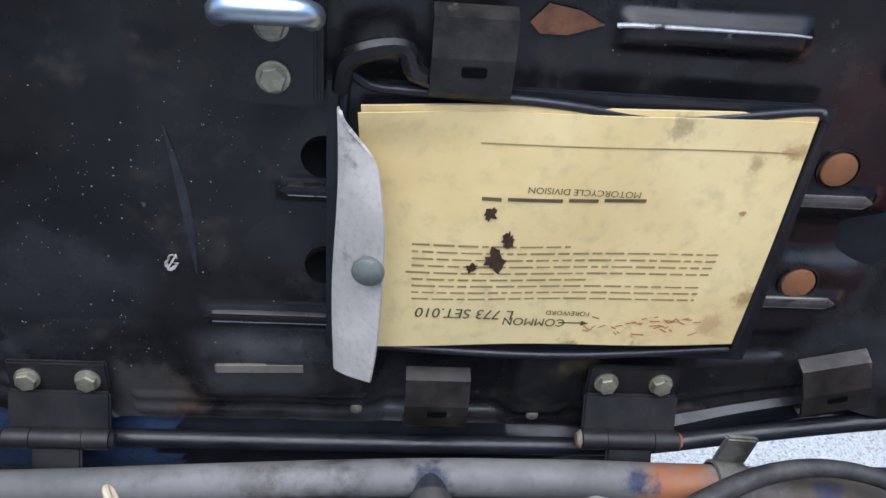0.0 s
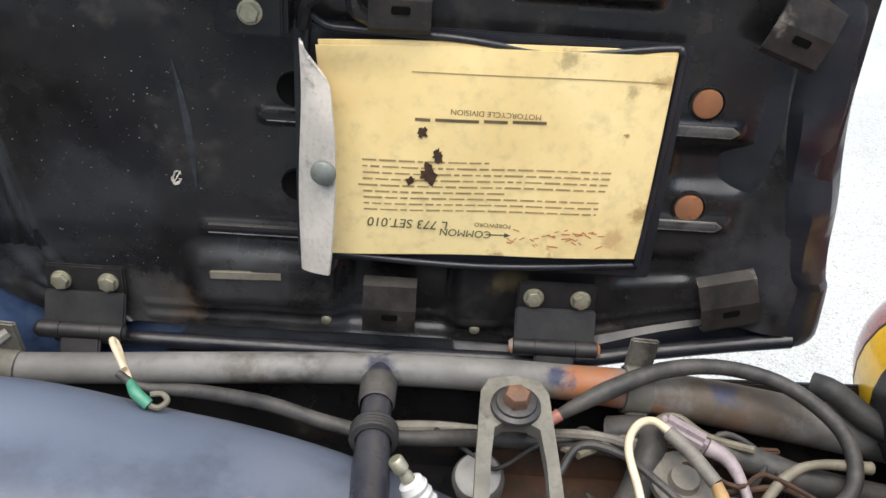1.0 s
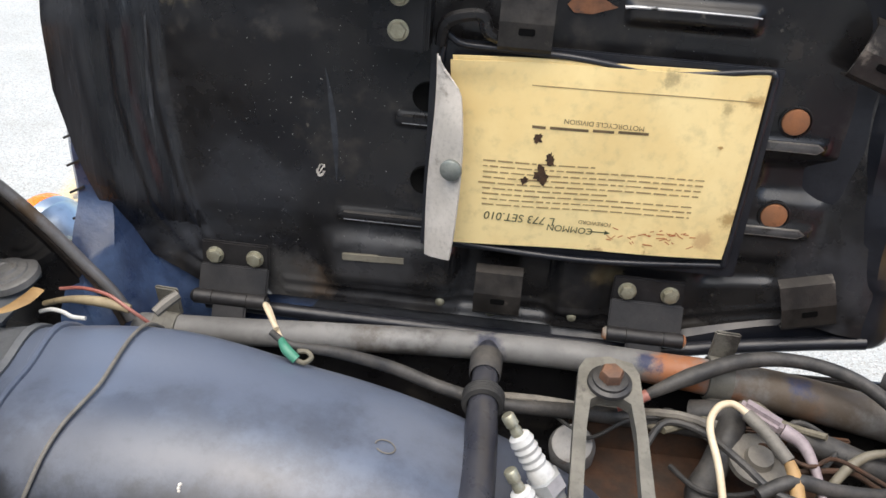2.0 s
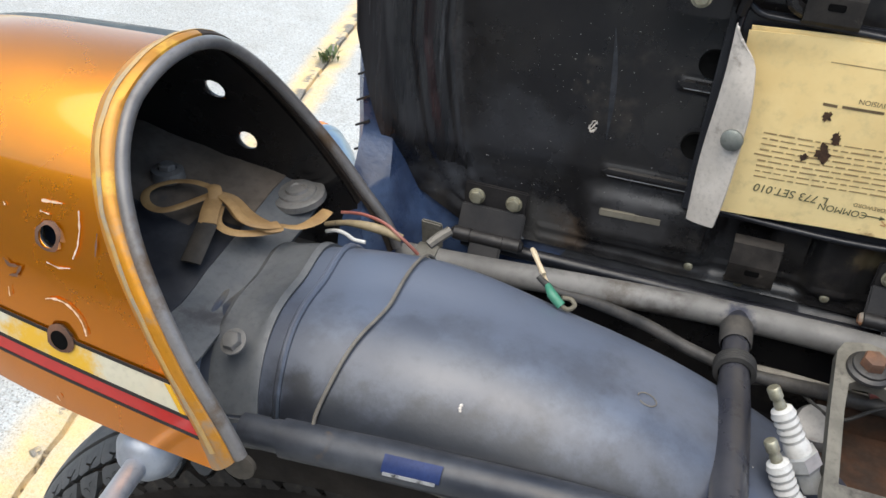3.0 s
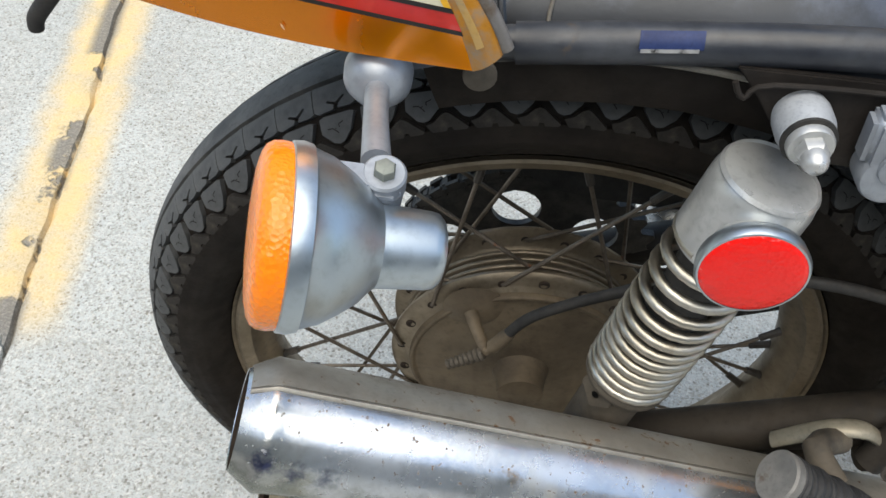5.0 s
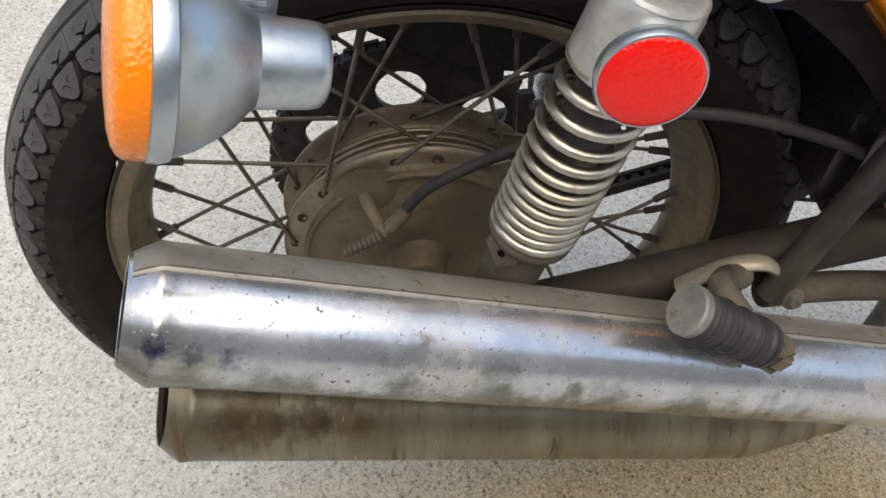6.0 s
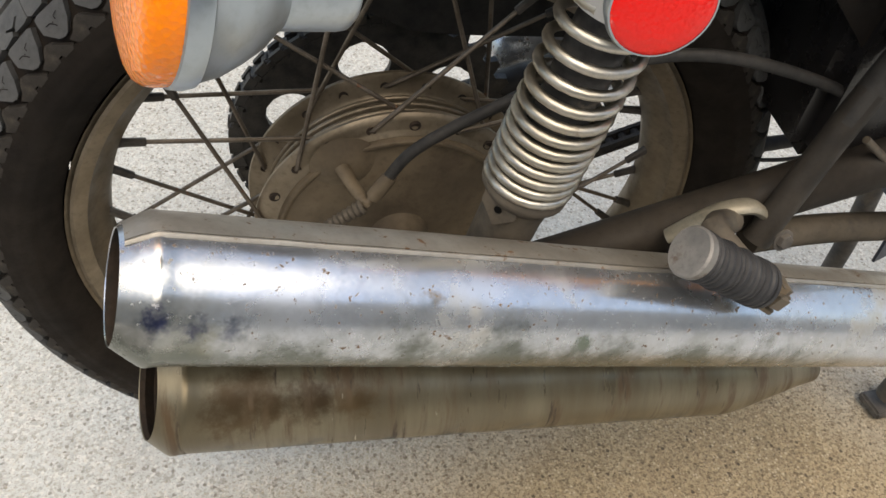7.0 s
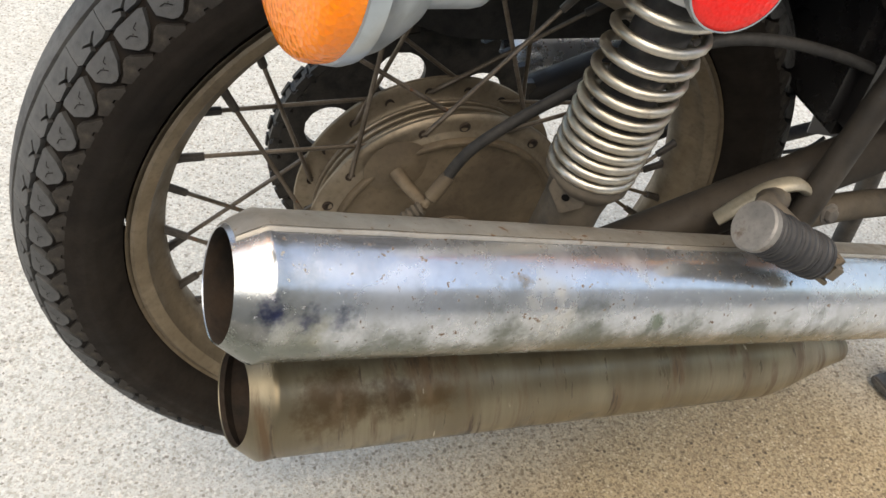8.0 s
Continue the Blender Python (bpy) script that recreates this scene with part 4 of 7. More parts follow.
def frame_parts():
    near = rail(Shape(), [(-0.074, -0.074, 0.7185), (-0.05, -0.074, 0.7215), (0.025, -0.0747, 0.7305), (0.13, -0.0755, 0.7385), (0.3, -0.077, 0.74), (0.6, -0.08, 0.726)], 0.0091)
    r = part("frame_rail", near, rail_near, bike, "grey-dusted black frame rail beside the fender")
    # rubbed-clean paint and sleeve end on the rail
    part("rubbed_patch", shell([[(0.008 + 0.03 * i / 6, -0.0745 - 0.0117 * math.cos(radians(16 + 46 * j / 8)), 0.7301 + 0.105 * (0.03 * i / 6 - 0.015) + 0.0117 * math.sin(radians(16 + 46 * j / 8))) for j in range(9)] for i in range(7)], 0.0004), blue_patch, r, "shiny blue-black rubbed paint")
    part("bare_strip", shell([[(0.009 + 0.027 * i / 6, -0.0745 - 0.0119 * math.cos(radians(9 + 9 * j / 3)), 0.7301 + 0.105 * (0.028 * i / 6 - 0.0145) + 0.0119 * math.sin(radians(9 + 9 * j / 3))) for j in range(4)] for i in range(7)], 0.0004), worn_metal, r, "pale bare strip")
    part("sleeve", rail(Shape(), [(-0.05, -0.074, 0.7213), (0.025, -0.0747, 0.7303), (0.13, -0.0755, 0.7383), (0.3, -0.077, 0.7398), (0.6, -0.08, 0.7258)], 0.0107), rail_near, r)
    far = Shape().tube([(-0.28, 0.105, 0.716), (-0.02, 0.105, 0.7318), (0.055, 0.105, 0.7375), (0.145, 0.105, 0.7438), (0.205, 0.105, 0.7452), (0.27, 0.1045, 0.7435), (0.34, 0.103, 0.738), (0.44, 0.098, 0.724), (0.6, 0.09, 0.70)], [0.0086, 0.0086, 0.0086, 0.0086, 0.0088, 0.0098, 0.0125, 0.0132, 0.0132], 20, 5)
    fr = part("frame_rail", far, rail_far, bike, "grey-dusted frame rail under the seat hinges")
    # clips round the far rail
    for x, z, r in ((-0.036, 0.7308, 0.0086), (0.306, 0.7412, 0.0114)):
        clip = Shape().lathe([(-0.0075, r + 0.0004), (-0.007, r + 0.0018), (0.007, r + 0.0018), (0.0075, r + 0.0004)], (x, 0.1045, z), (1, 0, -0.05), 24)
        clip.box((0.015, 0.003, 0.022), pose(x + 0.001, 0.110, z + r + 0.009, 12, 0, -4), 0.001)
        clip.box((0.012, 0.003, 0.02), pose(x, 0.093, z - r - 0.004, -8, 0, 0), 0.001)
        part("clip", clip, clip_dust, fr)
    cross = Shape().tube([(0.1675, 0.105, 0.745), (0.168, 0.06, 0.744), (0.169, 0.02, 0.742), (0.171, -0.074, 0.738)], [0.0076, 0.0078, 0.0093, 0.0093], 18, 4)
    c = part("cross_tube", cross, tube_gloss, bike, "black cross tube with a rubber collar")
    part("collar", Shape().lathe([(-0.005, 0.009)] + [(-0.0045 + 0.0011 * k, 0.0116 + (0.0005 if k % 2 else 0)) for k in range(9)] + [(0.005, 0.009)], (0.1682, 0.053, 0.7435), (0.01, -1, -0.02), 28), rubber, c)
    part("gland", Shape().lathe([(0, 0.0098), (0.016, 0.0094), (0.018, 0.0085)], (0.1675, 0.092, 0.7448), (0.0, -1, -0.01), 28, (True, False)), frame_black, c)
    # shock gusset under the near rail
    g = Shape().plate([(0.056, 0.728), (0.30, 0.726), (0.30, 0.69), (0.17, 0.672), (0.115, 0.676), (0.088, 0.688), (0.07, 0.712)], 0.004, Matrix(((1, 0, 0, 0), (0, 0, -1, -0.082), (0, 1, 0, 0), (0, 0, 0, 1))), 0.0008)
    g.tube([(0.056, -0.089, 0.722), (0.062, -0.090, 0.714), (0.075, -0.089, 0.722), (0.15, -0.089, 0.723), (0.26, -0.089, 0.719)], 0.0016, 8, 4)
    part("shock_mount", g, dark_gusset, bike, "dark rusty-edged shock mounting gusset")
    # swingarm, down tube, stay, stand
    arm = lambda x: 0.353 + 0.40 * (x + 0.016)
    sw = Shape()
    for y0, y1 in ((-0.08, -0.078), (0.13, 0.11)):
        sw.tube([(x, y0 + (y1 - y0) * (x + 0.06) / 0.6, arm(x)) for x in (-0.06, -0.02, 0.1, 0.25, 0.4, 0.54)], [0.014, 0.019, 0.0185, 0.019, 0.02, 0.022], 20, 4)
    sw.tube([(0.36, -0.078, arm(0.36)), (0.37, 0.02, arm(0.37)), (0.36, 0.11, arm(0.36))], 0.02, 14, 4)
    sw.box((0.05, 0.008, 0.042), pose(-0.03, -0.079, arm(-0.03), 0, -21.8, 0), 0.004)
    part("swingarm", sw, swing_brown, bike, "mud-brown steel swingarm")
    dt = Shape().tube([(0.222, -0.112, 0.445), (0.258, -0.094, 0.535), (0.29, -0.084, 0.63), (0.31, -0.078, 0.725)], [0.0105, 0.01, 0.01, 0.01], 16, 4)
    dn = part("down_tube", dt, brown_tube, bike)
    # upper tube coloured black, painting the darkness it vanishes into
    dn.data.materials.append(rubber)
    for p in dn.data.polygons:
        if p.center.z > 0.55 + 0.01 * noise.noise(p.center * 70):
            p.material_index = 1
    st = Shape().tube([(0.225, -0.1, 0.434), (0.30, -0.085, 0.424), (0.42, -0.075, 0.41), (0.6, -0.07, 0.40)], 0.0115, 14, 4)
    part("lower_tube", st, tube_grime, bike)
    cs = Shape().tube([(0.575, -0.02, 0.36), (0.6, -0.012, 0.15), (0.608, -0.008, 0.03)], 0.014, 12, 4)
    cs.box((0.046, 0.036, 0.012), pose(0.612, -0.006, 0.007, 0, 8, 10), 0.003)
    cs.box((0.012, 0.036, 0.026), pose(0.632, -0.002, 0.016, 0, -20, 10), 0.003)
    cs.tube([(0.53, 0.13, 0.36), (0.59, 0.16, 0.15), (0.608, 0.17, 0.0)], 0.0125, 12, 4)
    part("centre_stand", cs, frame_black, bike, "black centre stand with a curled foot")
    rows = []
    for i in range(18):
        x = -0.13 + 0.55 * i / 17
        z = 0.56 - 0.9 * (x - 0.02) ** 2 if x < 0.02 else 0.56 - 0.03 * (x - 0.02)
        skirt = 0.02 + 0.05 * smooth01((x + 0.10) / 0.12)
        rows.append([(x, 0.074, z - skirt), (x, 0.0735, z - 0.01), (x, 0.078, z - 0.002), (x, 0.09, z), (x, 0.13, z), (x, 0.142, z - 0.006), (x, 0.143, z - 0.05)])
    part("chain_guard", shell(rows, 0.002), rubber, bike, "black pressed chain guard")
    ss = Shape().tube([(0.365, 0.12, 0.327), (0.40, 0.12, 0.331), (0.46, 0.12, 0.345)], [0.0085, 0.0075, 0.008], 12, 3)
    ss.lathe([(-0.007, 0.011), (0.007, 0.011)], (0.366, 0.12, 0.324), (0, 1, 0), 16, (True, True))
    ss.tube([(0.372, 0.122, 0.306), (0.40, 0.122, 0.304), (0.43, 0.122, 0.307), (0.446, 0.122, 0.32)], 0.0022, 8, 3)
    part("side_stand", ss, rubber, bike, "black folded side stand on the far side")
    lm = Shape().lathe([(0, 0.03), (0.0005, 0.031), (0.016, 0.0395), (0.03, 0.04), (0.4, 0.038), (0.46, 0.02)], (0.10, 0.215, 0.385), (0.36, -0.03, 0.0), 40)
    part("muffler", lm, chrome, bike, "blue-grey chrome muffler on the far side")
    # Unseen fillers added to stand in for the darkness below the seat.
    box = Shape().box((0.24, 0.15, 0.2), pose(0.37, 0.0, 0.58), 0.012)
    box.box((0.2, 0.13, 0.05), pose(0.33, 0.01, 0.665), 0.006)
    ut = Shape().box((0.46, 0.21, 0.004), pose(0.385, 0.012, 0.668), 0.001)
    part("under_tray", ut, pan_black, bike, "dark sheet added to fill the gap below the seat")
    iw = Shape().box((0.8, 0.004, 0.11), pose(0.25, 0.116, 0.685, 0, -1.5, 0), 0.001)
    part("inner_panel", iw, pan_black, bike, "dark strip added behind the far rail")
    part("battery_box", box, pan_black, bike, "dark block added below the seat")


frame_parts()

# rear fender with its strap plate, and the tray behind it inside the cowl
FC = Vector((0.012, 0.0, 0.356))


def fender_point(deg, b, lift=0.0):
    g = radians(deg)
    y = 0.076 * b
    r = 0.4175 + 0.010 * smooth01(b / 0.6) * smooth01((deg - 80) / 14) - 0.049 * abs(b) ** 3.0 - 0.06 * max(0.0, abs(b) - 0.9) + lift
    return (FC.x + r * math.cos(g), y, FC.z + r * math.sin(g))


def fender():
    rows = [[fender_point(112 - 110 * i / 90, -1 + 2 * j / 28) for j in range(29)] for i in range(91)]
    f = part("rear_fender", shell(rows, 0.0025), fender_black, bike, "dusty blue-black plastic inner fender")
    edge = Shape()
    for sgn in (-1, 1):
        edge.tube([fender_point(104 - 80 * i / 16, sgn * 1.0, 0.0015) for i in range(17)], 0.0022, 8, 2)
    part("edge_bead", edge, wire_grey, f)
    # plain black sides hanging over the shoulders of the tyre
    for sgn in (-1, 1):
        side = [[tuple(Vector(fender_point(107.5 - 90 * i / 60, sgn)) - Vector((math.cos(radians(107.5 - 90 * i / 60)), 0, math.sin(radians(107.5 - 90 * i / 60)))) * (0.031 + 0.001 * noise.noise((i * 0.3, sgn, 0))) * k / 4 + Vector((0, -sgn * (0.003 + 0.004 * (k / 4) ** 2), 0))) for k in range(5)] for i in range(61)]
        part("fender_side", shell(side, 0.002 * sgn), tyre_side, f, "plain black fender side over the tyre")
    rows = [[fender_point(106.9 - 0.52 * i, -0.93 + 1.86 * j / 24, 0.002 + (0.0014 if i in (1, 8) else 0)) for j in range(25)] for i in range(10)]
    sp = part("strap_plate", shell(rows, 0.003), fender_strap, f, "grey bent strap plate bolted over the fender")
    rows = [[(p[0], p[1] - 0.001, p[2] - k) for p in [fender_point(106.9 - 0.52 * i, -0.93) for i in range(10)]] for k in (0.0, 0.006, 0.012, 0.018)]
    part("strap_foot", shell(rows, 0.003), fender_strap, f)
    part("bolt", bolt(Shape(), (-0.0885, -0.0555, 0.7588), (-0.15, -0.55, 0.83), 0.0056, 0.0045, 0.0075), alloy_clean_dark, sp)
    for d in (108.2, 100.6):
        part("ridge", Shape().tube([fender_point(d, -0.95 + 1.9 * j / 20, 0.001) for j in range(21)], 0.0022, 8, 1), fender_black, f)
    # wire pulled over the fender
    w = Shape().tube([fender_point(97.4, -0.98, 0.001)] + [fender_point(94.3 + 2.9 * (max(0.0, -0.1 - b) / 0.8) ** 1.7 - 0.6 * max(0.0, b) + 0.1 * math.sin(b * 9), b, 0.002) for b in (-0.9 + 0.15 * k for k in range(12))], 0.0011, 8, 3)
    wire = part("wire", w, wire_grey, f, "thin grey wire laid across the fender")
    part("wire_stub", Shape().tube([(-0.022, 0.062, 0.770), (-0.017, 0.068, 0.774), (-0.012, 0.073, 0.777)], [0.003, 0.0034, 0.003], 8, 3), wire_grey, wire)
    # scraped oval and paint flecks
    ov = Shape().tube([fender_point(74.5 + 0.7 * math.cos(2 * math.pi * k / 16), -0.15 + 0.055 * math.sin(2 * math.pi * k / 16), 0.0004) for k in range(15)], 0.0004, 5, 2)
    part("scratch", ov, wire_grey, f)
    fl = Shape()
    for d, b, r in ((86.5, -0.70, 0.001), (86.48, -0.685, 0.0011), (86.44, -0.712, 0.0008), (66, -0.2, 0.0004)):
        fl.lathe([(0, r), (0.0006, r * 0.7)], fender_point(d, b, 0.0), (0, -0.5, 0.85), 7, (False, True))
    tagged(part("paint_fleck", fl, flap_grey, f), kind="stuff")
    tray = Shape()
    rows = [[(-0.105 - 0.17 * i / 12, -0.088 + 0.185 * j / 14, 0.750 + 0.012 * smooth01(i / 3) + 0.007 * smooth01(j / 4 - 1) + 0.022 * smooth01((i - 3) / 8) + 0.013 * smooth01((j - 6) / 8) + 0.004 * noise.noise((i * 0.5, j * 0.4, 0))) for j in range(15)] for i in range(13)]
    t = part("tail_tray", shell(rows[2:], -0.004), grey_plastic, bike, "dusty grey tray inside the tail cowl")
    t.data.materials.append(tray_black)
    for p in t.data.polygons:
        if p.center.y < 0.03 + 0.25 * (p.center.x + 0.15) + 0.006 * noise.noise(p.center * 50):
            p.material_index = 1
    part("tray_front", shell([[(x, y, z - 0.001) for x, y, z in r] for r in rows[:4]], -0.004), fender_strap, t, "dusty grey front of the tray")
    part("washer", Shape().lathe([(-0.004, 0.0185), (0, 0.018), (0.0008, 0.0168), (0.001, 0.0128), (0.0022, 0.0122), (0.0028, 0.0078), (0.0045, 0.0072), (0.005, 0.004), (0.0042, 0.0032), (0.0042, 0)], (-0.119, 0.078, 0.775), (-0.1, -0.15, 1), 28), alloy_clean_dark, t)
    part("bolt", bolt(Shape().lathe([(-0.006, 0.011), (0, 0.01), (0.001, 0.006)], (-0.193, 0.045, 0.79), (0, 0, 1), 20), (-0.193, 0.045, 0.791), (0, 0, 1), 0.0055, 0.003), alloy_clean_dark, t)


fender()

# tail cowl
COWL_TIP = 0.729


def cowl_bottom(s):
    return COWL_TIP + 0.004 * s + 0.02 * s ** 3


def cowl_point(s, b, off=0.0):
    """s: 0 at the front rim to 1 at the tail; b: -1 right foot, 0 crown, 1 left foot."""
    H = 0.168 - 0.008 * s - 0.012 * s * s - 0.031 * max(0.0, s) ** 5
    bot = cowl_bottom(s)
    half = 0.105 - 0.006 * s - 0.016 * s ** 3
    g = (1 - abs(b)) * math.pi / 2
    n = 2 / 2.2
    y = math.copysign((half + off) * abs(math.cos(g)) ** n, b)
    h = (H + off) * abs(math.sin(g)) ** n
    return cowl_at(s, y - 0.008, bot + h)


def cowl_at(s, y, z):
    d = max(0.0, z - COWL_TIP)
    u = min(1.0, d / 0.155)
    x_front = -0.0675 - 0.041 * (u + u * u * (3 - 2 * u))
    x_back = -0.306 + 0.05 * max(0.0, 1 - d / 0.055) ** 2.2
    return (x_front + (x_back - x_front) * s, y, z)


def cowl_side(s, z, off=0.0006):
    """A point of the right flank at the height z."""
    bot = cowl_bottom(s)
    H = 0.168 - 0.008 * s - 0.012 * s * s - 0.031 * max(0.0, s) ** 5
    half = 0.105 - 0.006 * s - 0.016 * s ** 3
    k = min(1.0, max(0.0, (z - bot) / H))
    y = (half + off) * (1 - k ** 2.2) ** (1 / 2.2)
    return cowl_at(s, -y - 0.008, z)


def cowl():
    nu, nv = 44, 96
    rows = [[cowl_point(i / nu, -1 + 2 * j / nv) for j in range(nv + 1)] for i in range(nu + 1)]
    sh = shell(rows, -0.003)
    me = mesh_of(sh, "tail_cowl", orange)
    me.materials.append(pan_black)
    for p in me.polygons[nu * nv: 2 * nu * nv]:
        p.material_index = 1
    for p in me.polygons:
        if p.center.y > 0.0 and p.normal.y < 0.5:
            p.material_index = 1
    body = new("tail_cowl", me)
    cut = Shape()
    for x, z, fx, fz in ((-0.157, 0.829, -0.171, 0.839), (-0.1495, 0.78, -0.158, 0.801)):
        cut.lathe([(-0.3, 0.0059), (-0.03, 0.0059)], (x, 0, z), (0, 1, 0), 24, (True, True))
        cut.lathe([(0.03, 0.0068), (0.3, 0.0068)], (fx, 0, fz), (0, 1, 0), 24, (True, True))
    cutter = new("cutter", mesh_of(cut, "cutter", pan_black))
    md = body.modifiers.new("holes", "BOOLEAN")
    md.operation, md.object, md.solver = "DIFFERENCE", cutter, "EXACT"
    made = bpy.data.meshes.new_from_object(body.evaluated_get(bpy.context.evaluated_depsgraph_get()))
    body.modifiers.remove(md)
    bpy.data.objects.remove(cutter)
    if len(made.polygons) > 5000:
        body.data = made
    body.parent = bike
    tagged(body, "scratched candy-orange tail cowl with cream and red stripe")
    # rolled front rim, its paint rubbed away, its foot cut slanting
    foot_up = lambda p, dx: (p[0] + dx, p[1], p[2] + 0.9 * max(0.0, dx) * max(0.0, 1 - (p[2] - COWL_TIP) / 0.05))
    prof = ((-0.001, 0.0004), (0.003, 0.0022), (0.006, 0.0031), (0.009, 0.0031), (0.0115, 0.002), (0.0125, -0.0005), (0.0115, -0.003), (0.008, -0.005))
    rows = []
    for dx, off in prof:
        rows.append([foot_up(p, dx) for p in (cowl_point(0, -1 + 2 * j / 80, off) for j in range(81))])
    rim = part("front_rim", shell(rows, 0.0015), bare_edge, body, "rubbed brown and yellow front rim")
    rim.data.materials.append(soot)
    for p in rim.data.polygons:
        if p.center.y > 0.012 + 0.006 * noise.noise(p.center * 60):
            p.material_index = 1
    rub = [[foot_up(cowl_point(0, -0.97 + 1.25 * j / 80, off + 0.0004 + 0.0004 * noise.noise((j * 0.35, 3, 0))), dx + 0.0008 * noise.noise((j * 0.2, 7, 0))) for j in range(81)] for dx, off in ((0.0035, 0.0023), (0.005, 0.0029), (0.0068, 0.0031))]
    part("rub_mark", shell(rub, 0.0003), rub_yellow, body, "yellowed rub mark along the rim")
    seam = [foot_up(p, 0.0135) for p in (cowl_point(0, -1 + 2 * j / 60, -0.0022) for j in range(61))]
    part("edge_trim", Shape().tube(seam, 0.0036, 10, 1), trim_grey, body, "grey worn edge trim")
    back = Shape()
    ring = [cowl_point(1, -1 + 2 * j / 48) for j in range(49)]
    back.v = ring + [(ring[0][0] - 0.004, -0.008, 0.8)]
    back.f = [(j, j + 1, 49) for j in range(48)] + [(48, 0, 49)]
    part("rear_face", back, orange, body)
    # stripes: cream, red and their black lines
    def band(name, z0, z1, material, s0=0.0, s1=1.0, label="", off=0.0006):
        rows = [[cowl_side(s0 + (s1 - s0) * i / 30, z0(s0 + (s1 - s0) * i / 30) + (z1(s0 + (s1 - s0) * i / 30) - z0(s0 + (s1 - s0) * i / 30)) * j / 3, off) for j in range(4)] for i in range(31)]
        return part(name, shell(rows, 0.0004), material, body, label)

    top = lambda s: 0.7748 + 0.0205 * s
    mid = lambda s: 0.7593 + 0.0245 * s
    low = lambda s: 0.7492 + 0.0245 * s
    band("stripe", lambda s: mid(s) + 0.0004, top, white_paint, 0.0, 1.0, "cream stripe")
    band("stripe", low, lambda s: mid(s) - 0.0018, red_paint, 0.0, 1.0, "red stripe")
    band("stripe", lambda s: mid(s) + 0.0008, lambda s: top(s) - 0.0004, yellow_paint, 0.0, 0.014, "", 0.0011)
    for lv in (lambda s: top(s), lambda s: mid(s) - 0.0018, lambda s: low(s) - 0.002):
        band("pinstripe", lv, lambda s, q=lv: q(s) + 0.0021, black_line, 0.0, 1.0, "", 0.0009)
    # bare rings round the screw holes, chips and scrapes
    def s_of(x, z):
        a, b = cowl_at(0, 0, z)[0], cowl_at(1, 0, z)[0]
        return (x - a) / (b - a)

    rnd = random.Random(4)
    for hx, hz in ((-0.157, 0.829), (-0.1495, 0.78)):
        sh = Shape()
        inner, outer = [], []
        for i in range(28):
            g = 2 * math.pi * i / 28
            r = 0.0072 + 0.0016 * noise.noise((math.cos(g) * 1.6, math.sin(g) * 1.6, hz * 50)) + (0.0006 if hz < 0.8 else 0)
            inner.append(cowl_side(s_of(hx + 0.0051 * math.cos(g), hz + 0.0051 * math.sin(g)), hz + 0.0051 * math.sin(g), 0.0025))
            outer.append(cowl_side(s_of(hx + r * math.cos(g), hz + r * math.sin(g)), hz + r * math.sin(g), 0.0019))
        sh.grid([inner, outer], close_v=True)
        part("bare_ring", sh, rusty_dark, body)

    hx, hz = -0.1495, 0.78
    disc = Shape()
    disc.v = [cowl_side(s_of(hx + 0.0053 * math.cos(2 * math.pi * i / 24), hz + 0.0053 * math.sin(2 * math.pi * i / 24)), hz + 0.0053 * math.sin(2 * math.pi * i / 24), 0.0023) for i in range(24)]
    disc.f = [tuple(range(24))]
    part("screw_hole", disc, dark_hole, body)

    def scrape(pts, w, material=primer):
        a, b = [], []
        pts = [(pts[q][0] + (pts[q + 1][0] - pts[q][0]) * e / 4, pts[q][1] + (pts[q + 1][1] - pts[q][1]) * e / 4) for q in range(len(pts) - 1) for e in range(4)] + [pts[-1]]
        for i, (x, z) in enumerate(pts):
            k = w * (0.12 + 0.62 * rnd.random())
            x2, z2 = pts[min(i + 1, len(pts) - 1)]
            x1, z1 = pts[max(i - 1, 0)]
            d = Vector((x2 - x1, z2 - z1)).normalized()
            a.append(cowl_side(s_of(x - d.y * k, z + d.x * k), z + d.x * k, 0.0013))
            b.append(cowl_side(s_of(x + d.y * k, z - d.x * k), z - d.x * k, 0.0013))
        part("scratch", Shape().grid([a, b]), material, body)

    arc = lambda x, z, r, a0, a1, n=9: [(x + r * math.cos(radians(a0 + (a1 - a0) * i / n)), z + r * math.sin(radians(a0 + (a1 - a0) * i / n))) for i in range(n + 1)]
    scrape(arc(-0.1505, 0.784, 0.0165, 115, 8), 0.001)
    scrape([(-0.1635, 0.843), (-0.158, 0.8435), (-0.152, 0.844)], 0.0011)
    scrape([(-0.1635, 0.8385), (-0.158, 0.8382)], 0.0008)
    scrape([(-0.1425, 0.843), (-0.1405, 0.835), (-0.1405, 0.828), (-0.1425, 0.822)], 0.0009)
    scrape([(-0.157, 0.817), (-0.15, 0.816), (-0.1435, 0.8175)], 0.0008)
    scrape([(-0.1825, 0.8125), (-0.179, 0.81), (-0.172, 0.811), (-0.1745, 0.806), (-0.179, 0.805)], 0.0013, rusty_dark)
    scrape([(-0.1795, 0.799), (-0.179, 0.794)], 0.0006)
    scrape([(-0.185, 0.838), (-0.1835, 0.8365)], 0.0009)
    scrape([(-0.131, 0.836), (-0.1305, 0.826)], 0.0009, rusty_dark)
    scrape([(-0.2148, 0.8348), (-0.2113, 0.8355)], 0.0008, rusty_dark)
    scrape([(-0.2073, 0.8368), (-0.2043, 0.8375)], 0.0009, rusty_dark)
